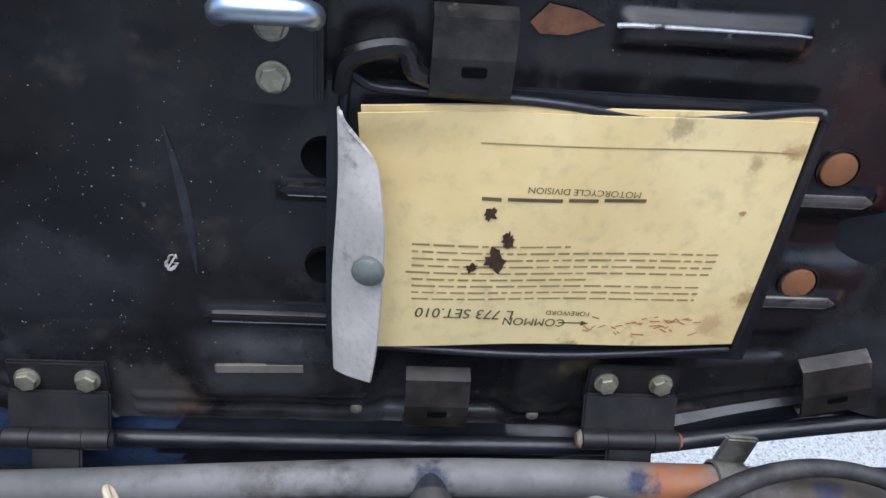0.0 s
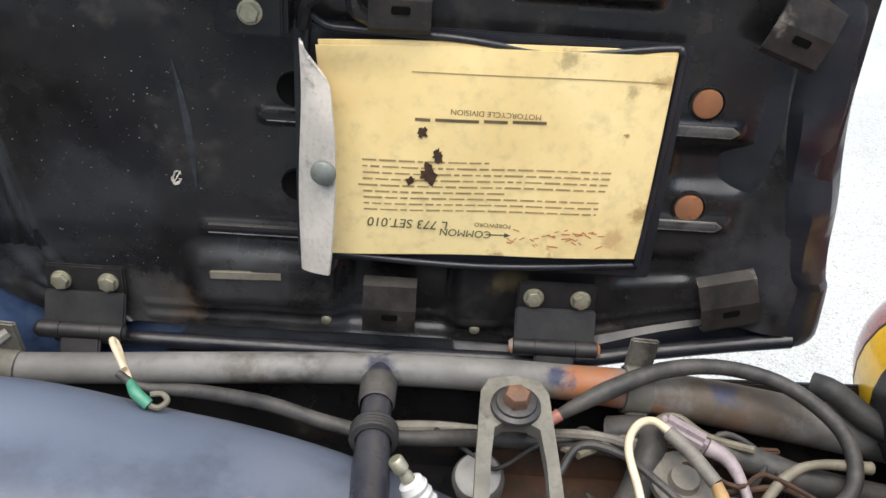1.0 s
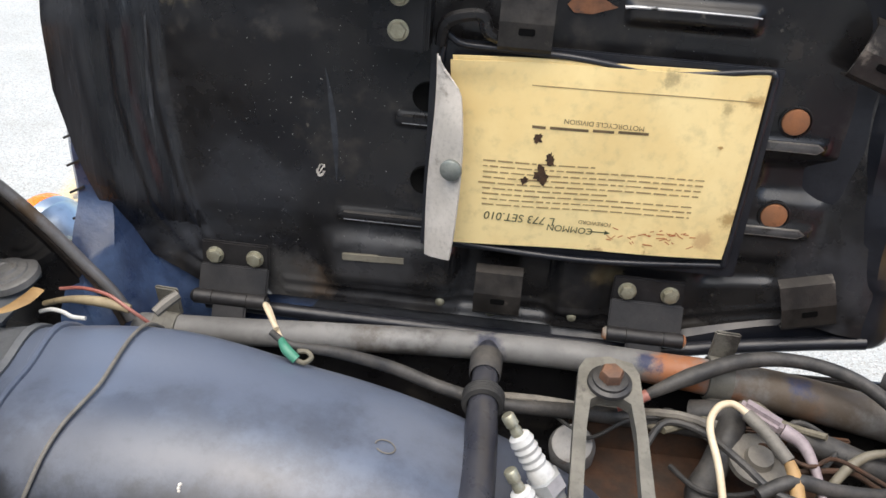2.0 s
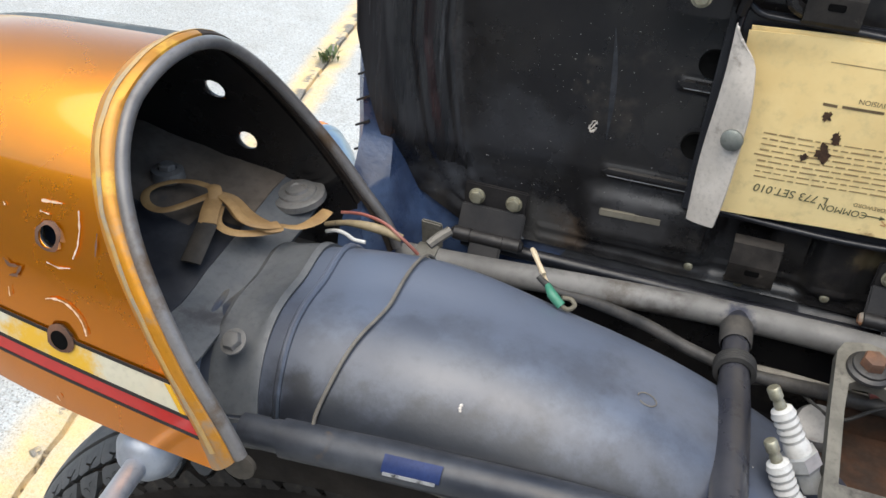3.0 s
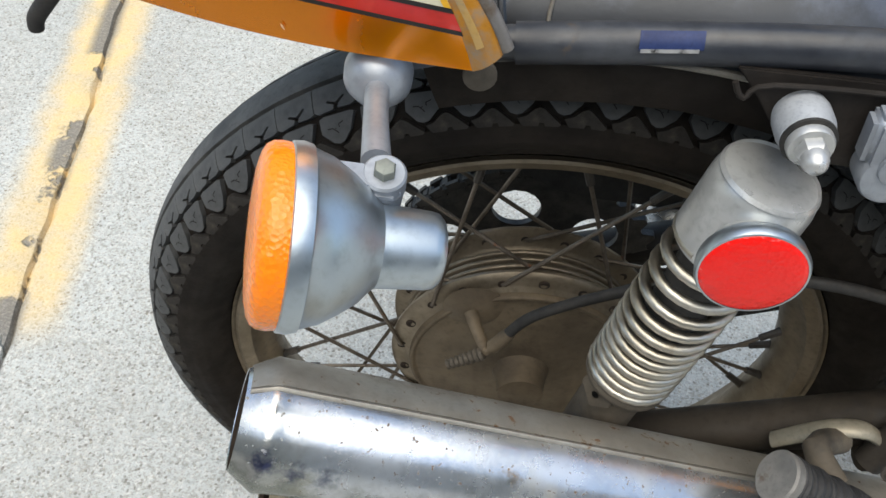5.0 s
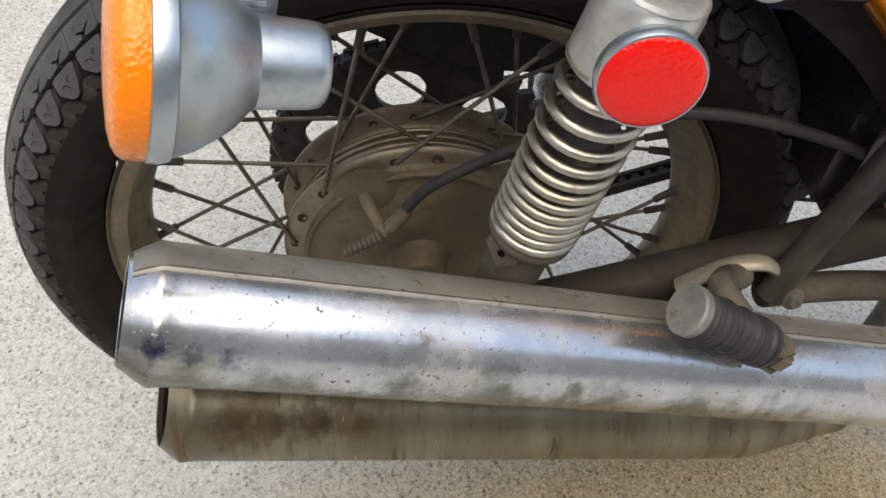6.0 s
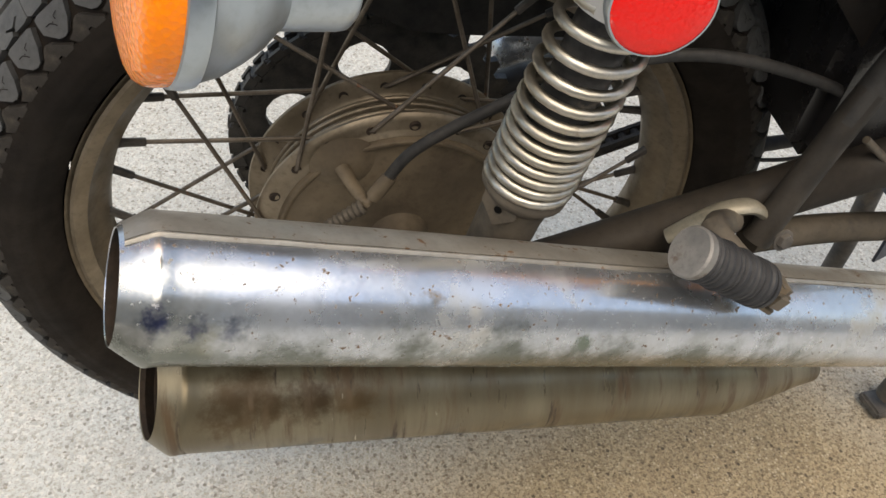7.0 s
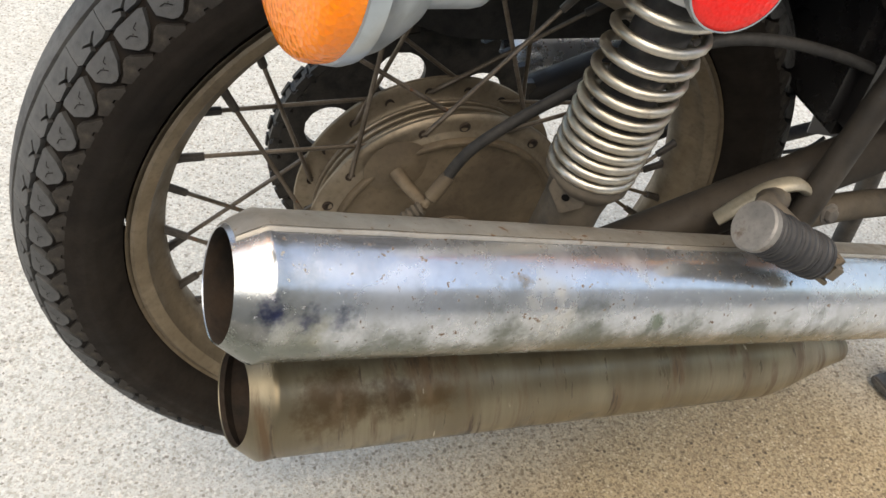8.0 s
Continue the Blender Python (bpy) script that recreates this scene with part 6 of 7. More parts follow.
def seat():
    nx, nz = 250, 136
    xs, zs = np.linspace(-0.094, 0.388, nx), np.linspace(0.742, 1.0, nz)
    X, Z = np.meshgrid(xs, zs)
    # corners rounded by drawing the sheet in
    edge = np.interp(Z, (0.742, 0.755, 0.768, 0.785, 0.805, 0.84, 0.875, 1.0), (-0.012, -0.036, -0.06, -0.072, -0.08, -0.09, -0.098, -0.1))
    E = X
    X = np.where(X < 0.1, 0.1 + (X - 0.1) * (0.1 - edge) / 0.194, X)
    H = pan_height(X, Z)
    roll = 0.35 + 0.65 * smooth01((Z - 0.76) / 0.07)
    H = H + roll * (0.0175 * smooth01((-0.03 - E) / 0.05) + 0.0032 * smooth01((E + 0.062) / 0.006) * smooth01((-0.048 - E) / 0.006) + 0.0024 * smooth01((E + 0.043) / 0.004) * smooth01((-0.034 - E) / 0.004))
    X, Z = X - 0.004 * smooth01((X - 0.33) / 0.05) * smooth01((0.86 - Z) / 0.05) + 0.006 * smooth01((X - 0.30) / 0.1) * smooth01((0.90 - Z) / 0.12), Z + 0.024 * smooth01((X - 0.24) / 0.14) * smooth01((0.81 - Z) / 0.06)
    wob = np.array([[noise.noise((x * 30, z * 30, 3)) for x in xs] for z in zs]) * 0.0009
    s = Shape()
    verts = np.stack([X, PAN_Y - H + wob, Z], -1).reshape(-1, 3).tolist()
    j, i = np.meshgrid(np.arange(nz - 1), np.arange(nx - 1), indexing="ij")
    faces = np.stack([j * nx + i, j * nx + i + 1, (j + 1) * nx + i + 1, (j + 1) * nx + i], -1).reshape(-1, 4).tolist()
    s.add(verts, faces)
    pan = part("seat", s, pan_worn, bike, "seat swung open on its hinges, showing the scuffed black base pan", 50)
    # rolled left edge takes the colour with sheen streaks
    pan.data.materials.append(pan_roll)
    for p in pan.data.polygons:
        q, c = p.index % (nx - 1), p.center
        if xs[q] < -0.036 + 0.004 * noise.noise((c.z * 20, 4, 0)) and c.z > 0.79 + 0.01 * noise.noise((c.x * 60, 1, 0)):
            p.material_index = 1

    # cover: outline of the cushion, its rolled lip round the pan, and the cushion behind
    def outline(inset, n=160):
        x0, x1, z0, z1 = -0.103 + inset, 0.402 - inset, 0.718 + inset * 0.5, 1.012 - inset
        pts = []
        for cx, cz, r, a0 in ((x1, z0, 0.012, -90), (x1 - 0.012, z1, 0.05, 0), (x0, z1, 0.06, 90), (x0, z0, 0.02, 180)):
            r = r + max(0.0, inset) * 1.3 if cx < 0.1 and cz < 0.85 else max(0.004, r - inset * 0.4)
            px, pz = (cx - r if cx > 0.1 else cx + r), (cz - r if cz > 0.85 else cz + r)
            for k in range(13):
                g = radians(a0 + 90 * k / 12)
                pts.append((px + r * math.cos(g), pz + r * math.sin(g)))
        # even steps round the outline
        P = np.array(pts + [pts[0]])
        d = np.r_[0, np.cumsum(np.hypot(*np.diff(P, axis=0).T))]
        q = np.linspace(0, d[-1], n, endpoint=False)
        return np.stack([np.interp(q, d, P[:, 0]), np.interp(q, d, P[:, 1])], -1)

    rings = []
    n = 360
    prof = ((0.062, 0.150), (0.030, 0.1385), (0.026, 0.1315), (0.017, 0.1275), (0.008, 0.1290), (0.002, 0.1350), (0.0, 0.145), (-0.004, 0.17), (0.0, 0.20), (0.018, 0.222), (0.05, 0.23))
    for k, (inset, y) in enumerate(prof, -1):
        o = outline(inset, n)
        ring = []
        for q in range(n):
            x, z = o[q]
            c = smooth01((0.0 - x) / 0.09) * smooth01((0.85 - z) / 0.09)
            x, z = x + c * max(inset, 0) * 0.35, z + c * max(inset, 0) * 0.25
            x, z = x - 0.004 * smooth01((x - 0.33) / 0.05) * smooth01((0.86 - z) / 0.05) + 0.014 * smooth01((x - 0.30) / 0.1) * smooth01((0.90 - z) / 0.12), z + (0.024 * smooth01((x - 0.24) / 0.14) + 0.012 * smooth01((x - 0.2) / 0.16)) * smooth01((0.81 - z) / 0.06)
            end = max(smooth01((0.02 - x) / 0.1), smooth01((x - 0.33) / 0.05))
            fold = noise.noise((x * 34, z * 34, k * 0.35)) + 0.6 * noise.noise((x * 90, z * 22, 4 + k * 0.3))
            amp = (0.0042 + 0.002 * c) * end * (1 if k in (1, 2, 3) else 0.35)
            flat = 0.006 * (1 - end) * (1 if k < 4 else 0) if z < 0.8 else 0
            if k in (1, 2, 3):
                y -= 0.003 * c
            if z < 0.8 and 0 <= k < 4:
                y, flat = y * end + 0.1378 * (1 - end), 0
            z -= 0.02 * smooth01((0.24 - x) / 0.06) * smooth01((0.745 - z) / 0.02)
            ring.append((x, y + amp * fold + flat, z))
        rings.append(ring)
    s = Shape().grid(rings, close_v=True)
    s.f.append(tuple(range((len(prof) - 1) * n, len(prof) * n)))
    cover = part("seat_cover", s, vinyl, pan, "wrinkled black vinyl cover wrapped round the edge, blue sheen painted low")
    # one vinyl in two tones: painted blue sheen at lower left, black elsewhere
    cover.data.materials.append(pouch_black)
    for p in cover.data.polygons:
        if p.center.x > 0.05 + 0.01 * noise.noise((p.center.z * 60, 1, 1)) or p.center.z > 0.872 + 0.012 * noise.noise((p.center.x * 60, p.center.y * 60, 1)):
            p.material_index = 1
    part("piping", Shape().tube([(-0.02, 0.134, 0.735), (0.1, 0.134, 0.7345), (0.22, 0.134, 0.735), (0.27, 0.133, 0.7375), (0.31, 0.132, 0.746), (0.36, 0.1315, 0.756), (0.395, 0.131, 0.762)], 0.0045, 10, 5), pouch_black, pan)
    st = Shape()
    for a in range(7):
        z = 0.775 + 0.018 * a
        st.box((0.011, 0.0012, 0.0014), pose(-0.0955 + 0.0006 * a, 0.1250, z, 0, -28, 0))
    part("staple", st, rubber, pan)

    # spring-bumper brackets: folded plates with a slot
    def bracket(x, z, turn, w=0.029, h=0.029):
        m = pose(x, PAN_Y - 0.006, z, 90, 0, 0) @ pose(0, 0, 0, 0, 0, turn)
        s = Shape()
        prof = [(-h / 2 - 0.001, 0.003), (-h / 2, 0.0092), (-h / 2 + 0.001, 0.0098), (0.0, 0.0112), (0.0015, 0.0108), (h / 2 - 0.002, 0.0085), (h / 2, 0.003)]
        rows = [[tuple(m @ Vector((w * (u / 6 - 0.5), v, y))) for u in range(7)] for v, y in prof]
        s = shell(rows, 0.0016)
        b = part("bumper_bracket", s, holder_grey, pan, "worn dark folded bracket with a slot", 10)
        sl = Shape().plate([(-0.0044, -0.0014), (-0.0035, -0.002), (0.0036, -0.0019), (0.0044, -0.001), (0.0044, 0.0014), (0.0036, 0.002), (-0.0037, 0.0018), (-0.0044, 0.0011)], 0.0006, m @ pose(0.0005, -0.0048, 0.0125, 6, 0, 0))
        part("slot", sl, dark_hole, b)
        # paler lower lip: the bracket's lit edge is put into its colour
        lip = [[tuple(m @ Vector((w * (u / 6 - 0.5), v, y + 0.0004))) for u in range(7)] for v, y in ((-h / 2 - 0.0008, 0.0042), (-h / 2 + 0.0004, 0.0094), (-h / 2 + 0.003, 0.0101), (-h / 2 + 0.0062, 0.0106))]
        part("lip", shell(lip, 0.0006), worn_lit_edge, b, "lower lip painted in a lit tone")

    bracket(0.1695, 0.7705, 0)
    bracket(0.1695, 0.937, 0)
    bracket(0.3555, 0.9345, -19)
    bracket(0.3535, 0.786, 15, 0.031)
    # hinges
    for x, dz in ((0.0, -0.0035), (0.262, 0.0035)):
        p = Shape().box((0.044, 0.003, 0.020), pose(x, 0.1375, 0.773 + dz), 0.001)
        p.box((0.045, 0.003, 0.022), pose(x, 0.1305, 0.7575 + dz, -25, 0, 0), 0.001)
        h = part("hinge", p, hinge_dark, pan, "dark steel seat hinge held by two hexagon bolts")
        for e in (-0.023, 0.0115):
            part("knuckle", Shape().lathe([(e, 0.0049), (e + 0.0115, 0.0049)], (x, 0.1225, 0.7495 + dz), (1, 0, 0), 18, (True, True)), hinge_dark, h)
        lf = Shape().box((0.022, 0.0035, 0.03), pose(x, 0.1165, 0.7385 + dz, -28, 0, 0), 0.0012)
        lf.lathe([(-0.0112, 0.0047), (0.0112, 0.0047)], (x, 0.1225, 0.7495 + dz), (1, 0, 0), 18, (True, True))
        part("leaf", lf, hinge_dark, h)
        part("pin", Shape().lathe([(-0.0255, 0.003), (-0.0235, 0.0045), (-0.023, 0.003), (0.023, 0.003), (0.0235, 0.0045), (0.0252, 0.003)], (x, 0.1225, 0.7495 + dz), (1, 0, 0), 14, (True, True)), orange_rust if x > 0.1 else hinge_dark, h)
        for dx, tn in ((-0.0133, 0.2), (0.0133, 0.5)):
            part("bolt", bolt(Shape(), (x + dx * 0.98, 0.136, 0.7735 + dz), (0, -1, 0.05), 0.005, 0.0042, 0.0057, tn), zinc, h)
    # catch with its bright lip
    c = Shape().box((0.030, 0.003, 0.044), pose(0.1015, 0.1222, 0.939), 0.001)
    ct = part("catch_plate", c, pan_black, pan, "black seat catch plate with a bright lip")
    for x in (0.0845, 0.1155):
        part("catch_side", Shape().box((0.003, 0.018, 0.044), pose(x + 0.0015, 0.1325, 0.939), 0.001), pan_black, ct)
    part("catch_lip", Shape().tube([(0.0865, 0.116, 0.951), (0.089, 0.110, 0.9545), (0.101, 0.109, 0.955), (0.113, 0.110, 0.9545), (0.1155, 0.116, 0.951)], 0.0046, 10, 4, True, 1.0), bright, ct)
    for z in (0.928, 0.9465):
        part("bolt", bolt(Shape(), (0.102, 0.1208, z), (0, -1, 0), 0.005, 0.004, 0.0058), zinc, ct)
    # drain holes, rust-red plugs, small bolts
    for x, z in ((0.1175, 0.886), (0.1185, 0.834)):
        part("hole", Shape().lathe([(0.001, 0.0092), (-0.0012, 0.0085), (-0.0004, 0.0072), (0.0002, 0)], (x, PAN_Y - 0.0006, z), (0, 1, 0), 24), dark_hole, pan)
    for x, z in ((0.3235, 0.892), (0.3255, 0.8345)):
        part("plug", Shape().lathe([(0.001, 0.0078), (-0.0010, 0.0074), (-0.0013, 0.0066), (-0.0012, 0)], (x, PAN_Y - 0.0004, z), (0, 1, 0), 28), plug_tan, pan, "rust-tan disc in a hole of the pan")
        part("plug_ring", Shape().lathe([(0.001, 0.0096), (-0.0012, 0.0092), (-0.0014, 0.0086), (0.0002, 0.0079)], (x, PAN_Y, z), (0, 1, 0), 28), pan_black, pan)
    # pressed ribs: glossy tops with worn bright edges, one end pointed
    def rib(x0, x1, z, h, point, top_mat, edge_mat=worn_metal):
        y0 = PAN_Y - float(pan_height((x0 + x1) / 2, z))
        e = 0.0035
        out = [(x0 + (e if point < 0 else 0), z - h), (x1 - (e if point > 0 else 0), z - h), (x1, z - (0.0 if point > 0 else h)), (x1 - (e if point > 0 else 0), z + h), (x0 + (e if point < 0 else 0), z + h), (x0, z + (0.0 if point < 0 else h))]
        rows = [[(x - (x - (x0 + x1) / 2) * (1 - k) * 0.04, y, z + (zz - z) * k) for x, zz in out] for k, y in ((1.25, y0 + 0.0022), (1.0, y0 + 0.0002), (0.72, y0 - 0.0012), (0.0, y0 - 0.0014))]
        r = part("worn_rib", Shape().grid(rows, close_v=True), top_mat, pan, "pressed rib with worn edges", 25)
        line = [(x - (x - (x0 + x1) / 2) * 0.008, y0 - 0.0005, z + (zz - z) * 0.86) for x, zz in out]
        line = [tuple(Vector(line[q]).lerp(Vector(line[(q + 1) % 6]), t / 6)) for q in range(6) for t in range(6)] + [line[0]]
        part("worn_edge", Shape().tube(line, [0.00055 + 0.00035 * max(0.0, noise.noise((q * 0.7, z * 90, 1))) for q in range(len(line))], 6, 1, False), edge_mat, r)

    rib(0.1, 0.126, 0.872, 0.0026, -1, pan_black)
    rib(0.066, 0.126, 0.8062, 0.0028, -1, pan_black)
    rib(0.306, 0.342, 0.878, 0.0028, 1, rib_grey, worn_lit_edge)
    rib(0.308, 0.3445, 0.825, 0.0028, 1, rib_grey, worn_lit_edge)
    y0 = PAN_Y - float(pan_height(0.09, 0.7805))
    part("worn_rib", Shape().box((0.04, 0.0016, 0.0056), pose(0.0895, y0 - 0.0002, 0.7795, 0, -2, 0), 0.0007), bare_bracket, pan, "flat strip rubbed to dull metal")
    part("worn_rib", Shape().tube([(0.222, PAN_Y - 0.0044, 0.9465), (0.226, PAN_Y - 0.0049, 0.9475), (0.285, PAN_Y - 0.0049, 0.9475), (0.291, PAN_Y - 0.0044, 0.9465)], [0.0008, 0.001, 0.0006, 0.0003], 8, 2), worn_metal, pan)
    part("rust_flake", Shape().plate([(0.0, 0.0), (0.006, 0.007), (0.018, 0.005), (0.027, 0.0005), (0.014, -0.004), (0.004, -0.004)], 0.0006, pose(0.19, PAN_Y - 0.0006, 0.945, 90, 0, 0)), rust_red, pan)
    for x, z in ((0.133, 0.750), (0.166, 0.7455), (0.218, 0.7512), (0.326, 0.7572)):
        sc = Shape().lathe([(0.003, 0.0032), (-0.0012, 0.003), (-0.002, 0.0018), (-0.002, 0)], (x, PAN_Y - float(pan_height(x, z)), z), (0, 1, 0), 12)
        part("rivet", sc, zinc, pan)
    on_pan = lambda x, z, lift: (x, PAN_Y - float(pan_height(x, z)) - lift, z)
    loop = [on_pan(0.0555 + (0.0019 + 0.0004 * math.sin(k * 1.9)) * math.cos(0.5 + 5.6 * k / 15) + 0.0006 * math.sin(0.5 + 5.6 * k / 15), 0.835 + 0.0036 * math.sin(0.5 + 5.6 * k / 15), 0.0005) for k in range(16)]
    tail = [on_pan(0.0575 - 0.0035 * k / 6, 0.8385 - 0.0062 * k / 6, 0.0004) for k in range(7)]
    sp_ = Shape().tube(loop, [0.0008 + 0.0006 * noise.noise((k * 0.9, 2, 1)) for k in range(16)], 7, 1, True, 0.4)
    sp_.tube(tail, [0.0006, 0.0012, 0.0009, 0.0013, 0.0007, 0.0009, 0.0003], 7, 1, True, 0.4)
    part("scuff", sp_, flap_grey, pan, "small white paint splash")
    # reflected streak laid on the pan as a thin strip
    streak = [[on_pan(0.058 + 0.0065 * k / 16 + dx * math.sin(math.pi * (k + 0.6) / 17.2), 0.898 - 0.0044 * k, 0.0005) for k in range(17)] for dx in (0.0, 0.002, 0.0036)]
    part("scuff", Shape().grid(streak), sheen_blue, pan)
    rnd = random.Random(11)
    fl = Shape()
    for k in range(240):
        gx, gz = rnd.choice(((0.02, 0.80), (0.06, 0.86), (0.04, 0.79), (0.09, 0.90), (0.0, 0.85), (0.03, 0.88), (0.25, 0.93)))
        x, z = gx + rnd.gauss(0, 0.022), gz + rnd.gauss(0, 0.018)
        if not (-0.05 < x < 0.115 or z > 0.925) or not 0.77 < z < 0.96:
            continue
        r = 0.00012 + 0.00022 * rnd.random() ** 3
        fl.lathe([(0, r), (-0.0002, r * 0.8)], (x, PAN_Y - float(pan_height(x, z)) - 0.0004, z), (0.0, 1, 0), 5, (False, True))
    tagged(part("paint_fleck", fl, dust_fleck, pan), kind="stuff")
    # pouch: black vinyl border with a grey snap flap
    def rim_rect(x0, x1, z0, z1, w):
        s = Shape()
        pts = [(x0, z0 + 0.002), ((x0 + x1) / 2, z0 - 0.001), (x1 - 0.012, z0 + 0.004), (x1 - 0.0035, z0 + 0.0055), (x1 - 0.003, z0 + 0.012), (x1 - 0.001, (z0 + z1) / 2), (x1, z1 - 0.008), (x1 - 0.001, z1 + 0.0012), (x1 - 0.008, z1 + 0.002), ((x0 + x1) / 2 + 0.03, z1 - 0.0035), ((x0 + x1) / 2 - 0.02, z1 + 0.001), (x0 + 0.012, z1 + 0.002), (x0 - 0.001, z1 + 0.003), (x0 - 0.001, (z0 + z1) / 2), (x0, z0 + 0.002)]
        return s.tube([(x, 0.1315 - 0.001 * math.sin(k * 2.1), z) for k, (x, z) in enumerate(pts)], w, 10, 6, False, 1.0)

    po = part("manual_pouch", rim_rect(0.127, 0.304, 0.7985, 0.9185, 0.0019), pouch_black, pan, "black-edged vinyl pouch stuck to the pan")
    part("pouch_back", Shape().box((0.19, 0.002, 0.128), pose(0.214, 0.1345, 0.859), 0.0008), pouch_black, po)
    part("pouch_tab", Shape().tube([(0.124, 0.130, 0.92), (0.128, 0.127, 0.934), (0.145, 0.128, 0.938), (0.15, 0.130, 0.929), (0.165, 0.131, 0.923)], [0.003, 0.004, 0.0035, 0.004, 0.003], 8, 5), pan_black, po)
    rows = []
    for i in range(29):
        v = i / 28
        z = 0.9165 - 0.121 * v
        w = 0.0015 + 0.0100 * smooth01(v * 7) + 0.0078 * math.sin(math.pi * min(1.0, v * 0.84)) ** 0.9
        xl = 0.1232 - 0.0006 * v + 0.0008 * math.sin(v * 7)
        rows.append([(xl + w * q, 0.1235 - 0.002 * v - (0.0015 + 0.0115 * smooth01(v * 3)) * q ** 0.8 + 0.0008 * math.sin(v * 11 + q * 2), z + 0.0035 * q * smooth01((v - 0.75) * 4) - 0.004 * q * (1 - v)) for q in (j / 8 for j in range(9))])
    part("flap", shell(rows, 0.0014), flap_grey, po, "grey snap-down vinyl flap")
    part("snap_button", Shape().lathe([(0.003, 0.0056), (0.001, 0.0064), (-0.0005, 0.0063), (-0.0018, 0.0046), (-0.0022, 0.0)], (0.1362, 0.1095, 0.8555), (0.15, 1, 0.05), 28), snap_metal, po, "dull green-grey snap button")
    return pan


seat_pan = seat()


# the manual in the pouch, upside down
manual = thing("owner_manual", "yellowed owner's manual page, upside down in the seat pouch", "booklet", (0.215, 0.13, 0.80))
PAGE = ((0.1305, 0.9125), (0.3005, 0.9185), (0.2985, 0.8085), (0.1375, 0.8015))


def page_at(u, v, lift=0.0):
    """u: left to right, v: top to bottom of the page as it hangs."""
    (x0, z0), (x1, z1), (x2, z2), (x3, z3) = PAGE
    x = (x0 * (1 - u) + x1 * u) * (1 - v) + (x3 * (1 - u) + x2 * u) * v
    z = (z0 * (1 - u) + z1 * u) * (1 - v) + (z3 * (1 - u) + z2 * u) * v
    y = 0.1293 - 0.0022 * math.sin(math.pi * u) * math.sin(math.pi * v) - 0.0025 * smooth01((0.14 - v) / 0.14) * smooth01((0.34 - u) / 0.3) + 0.0008 * math.sin(9 * u + 4 * v) - lift
    z += 0.0015 * math.sin(3.3 * u + 0.4) * (1 - v) - 0.0025 * u * (1 - u) * (1 - v)
    return (x, y, z)


def on_page(shape, material, name, label=""):
    ob = part(name, shape, material, manual, label)
    ob.matrix_parent_inverse = Matrix.Translation(manual.location).inverted()
    return ob


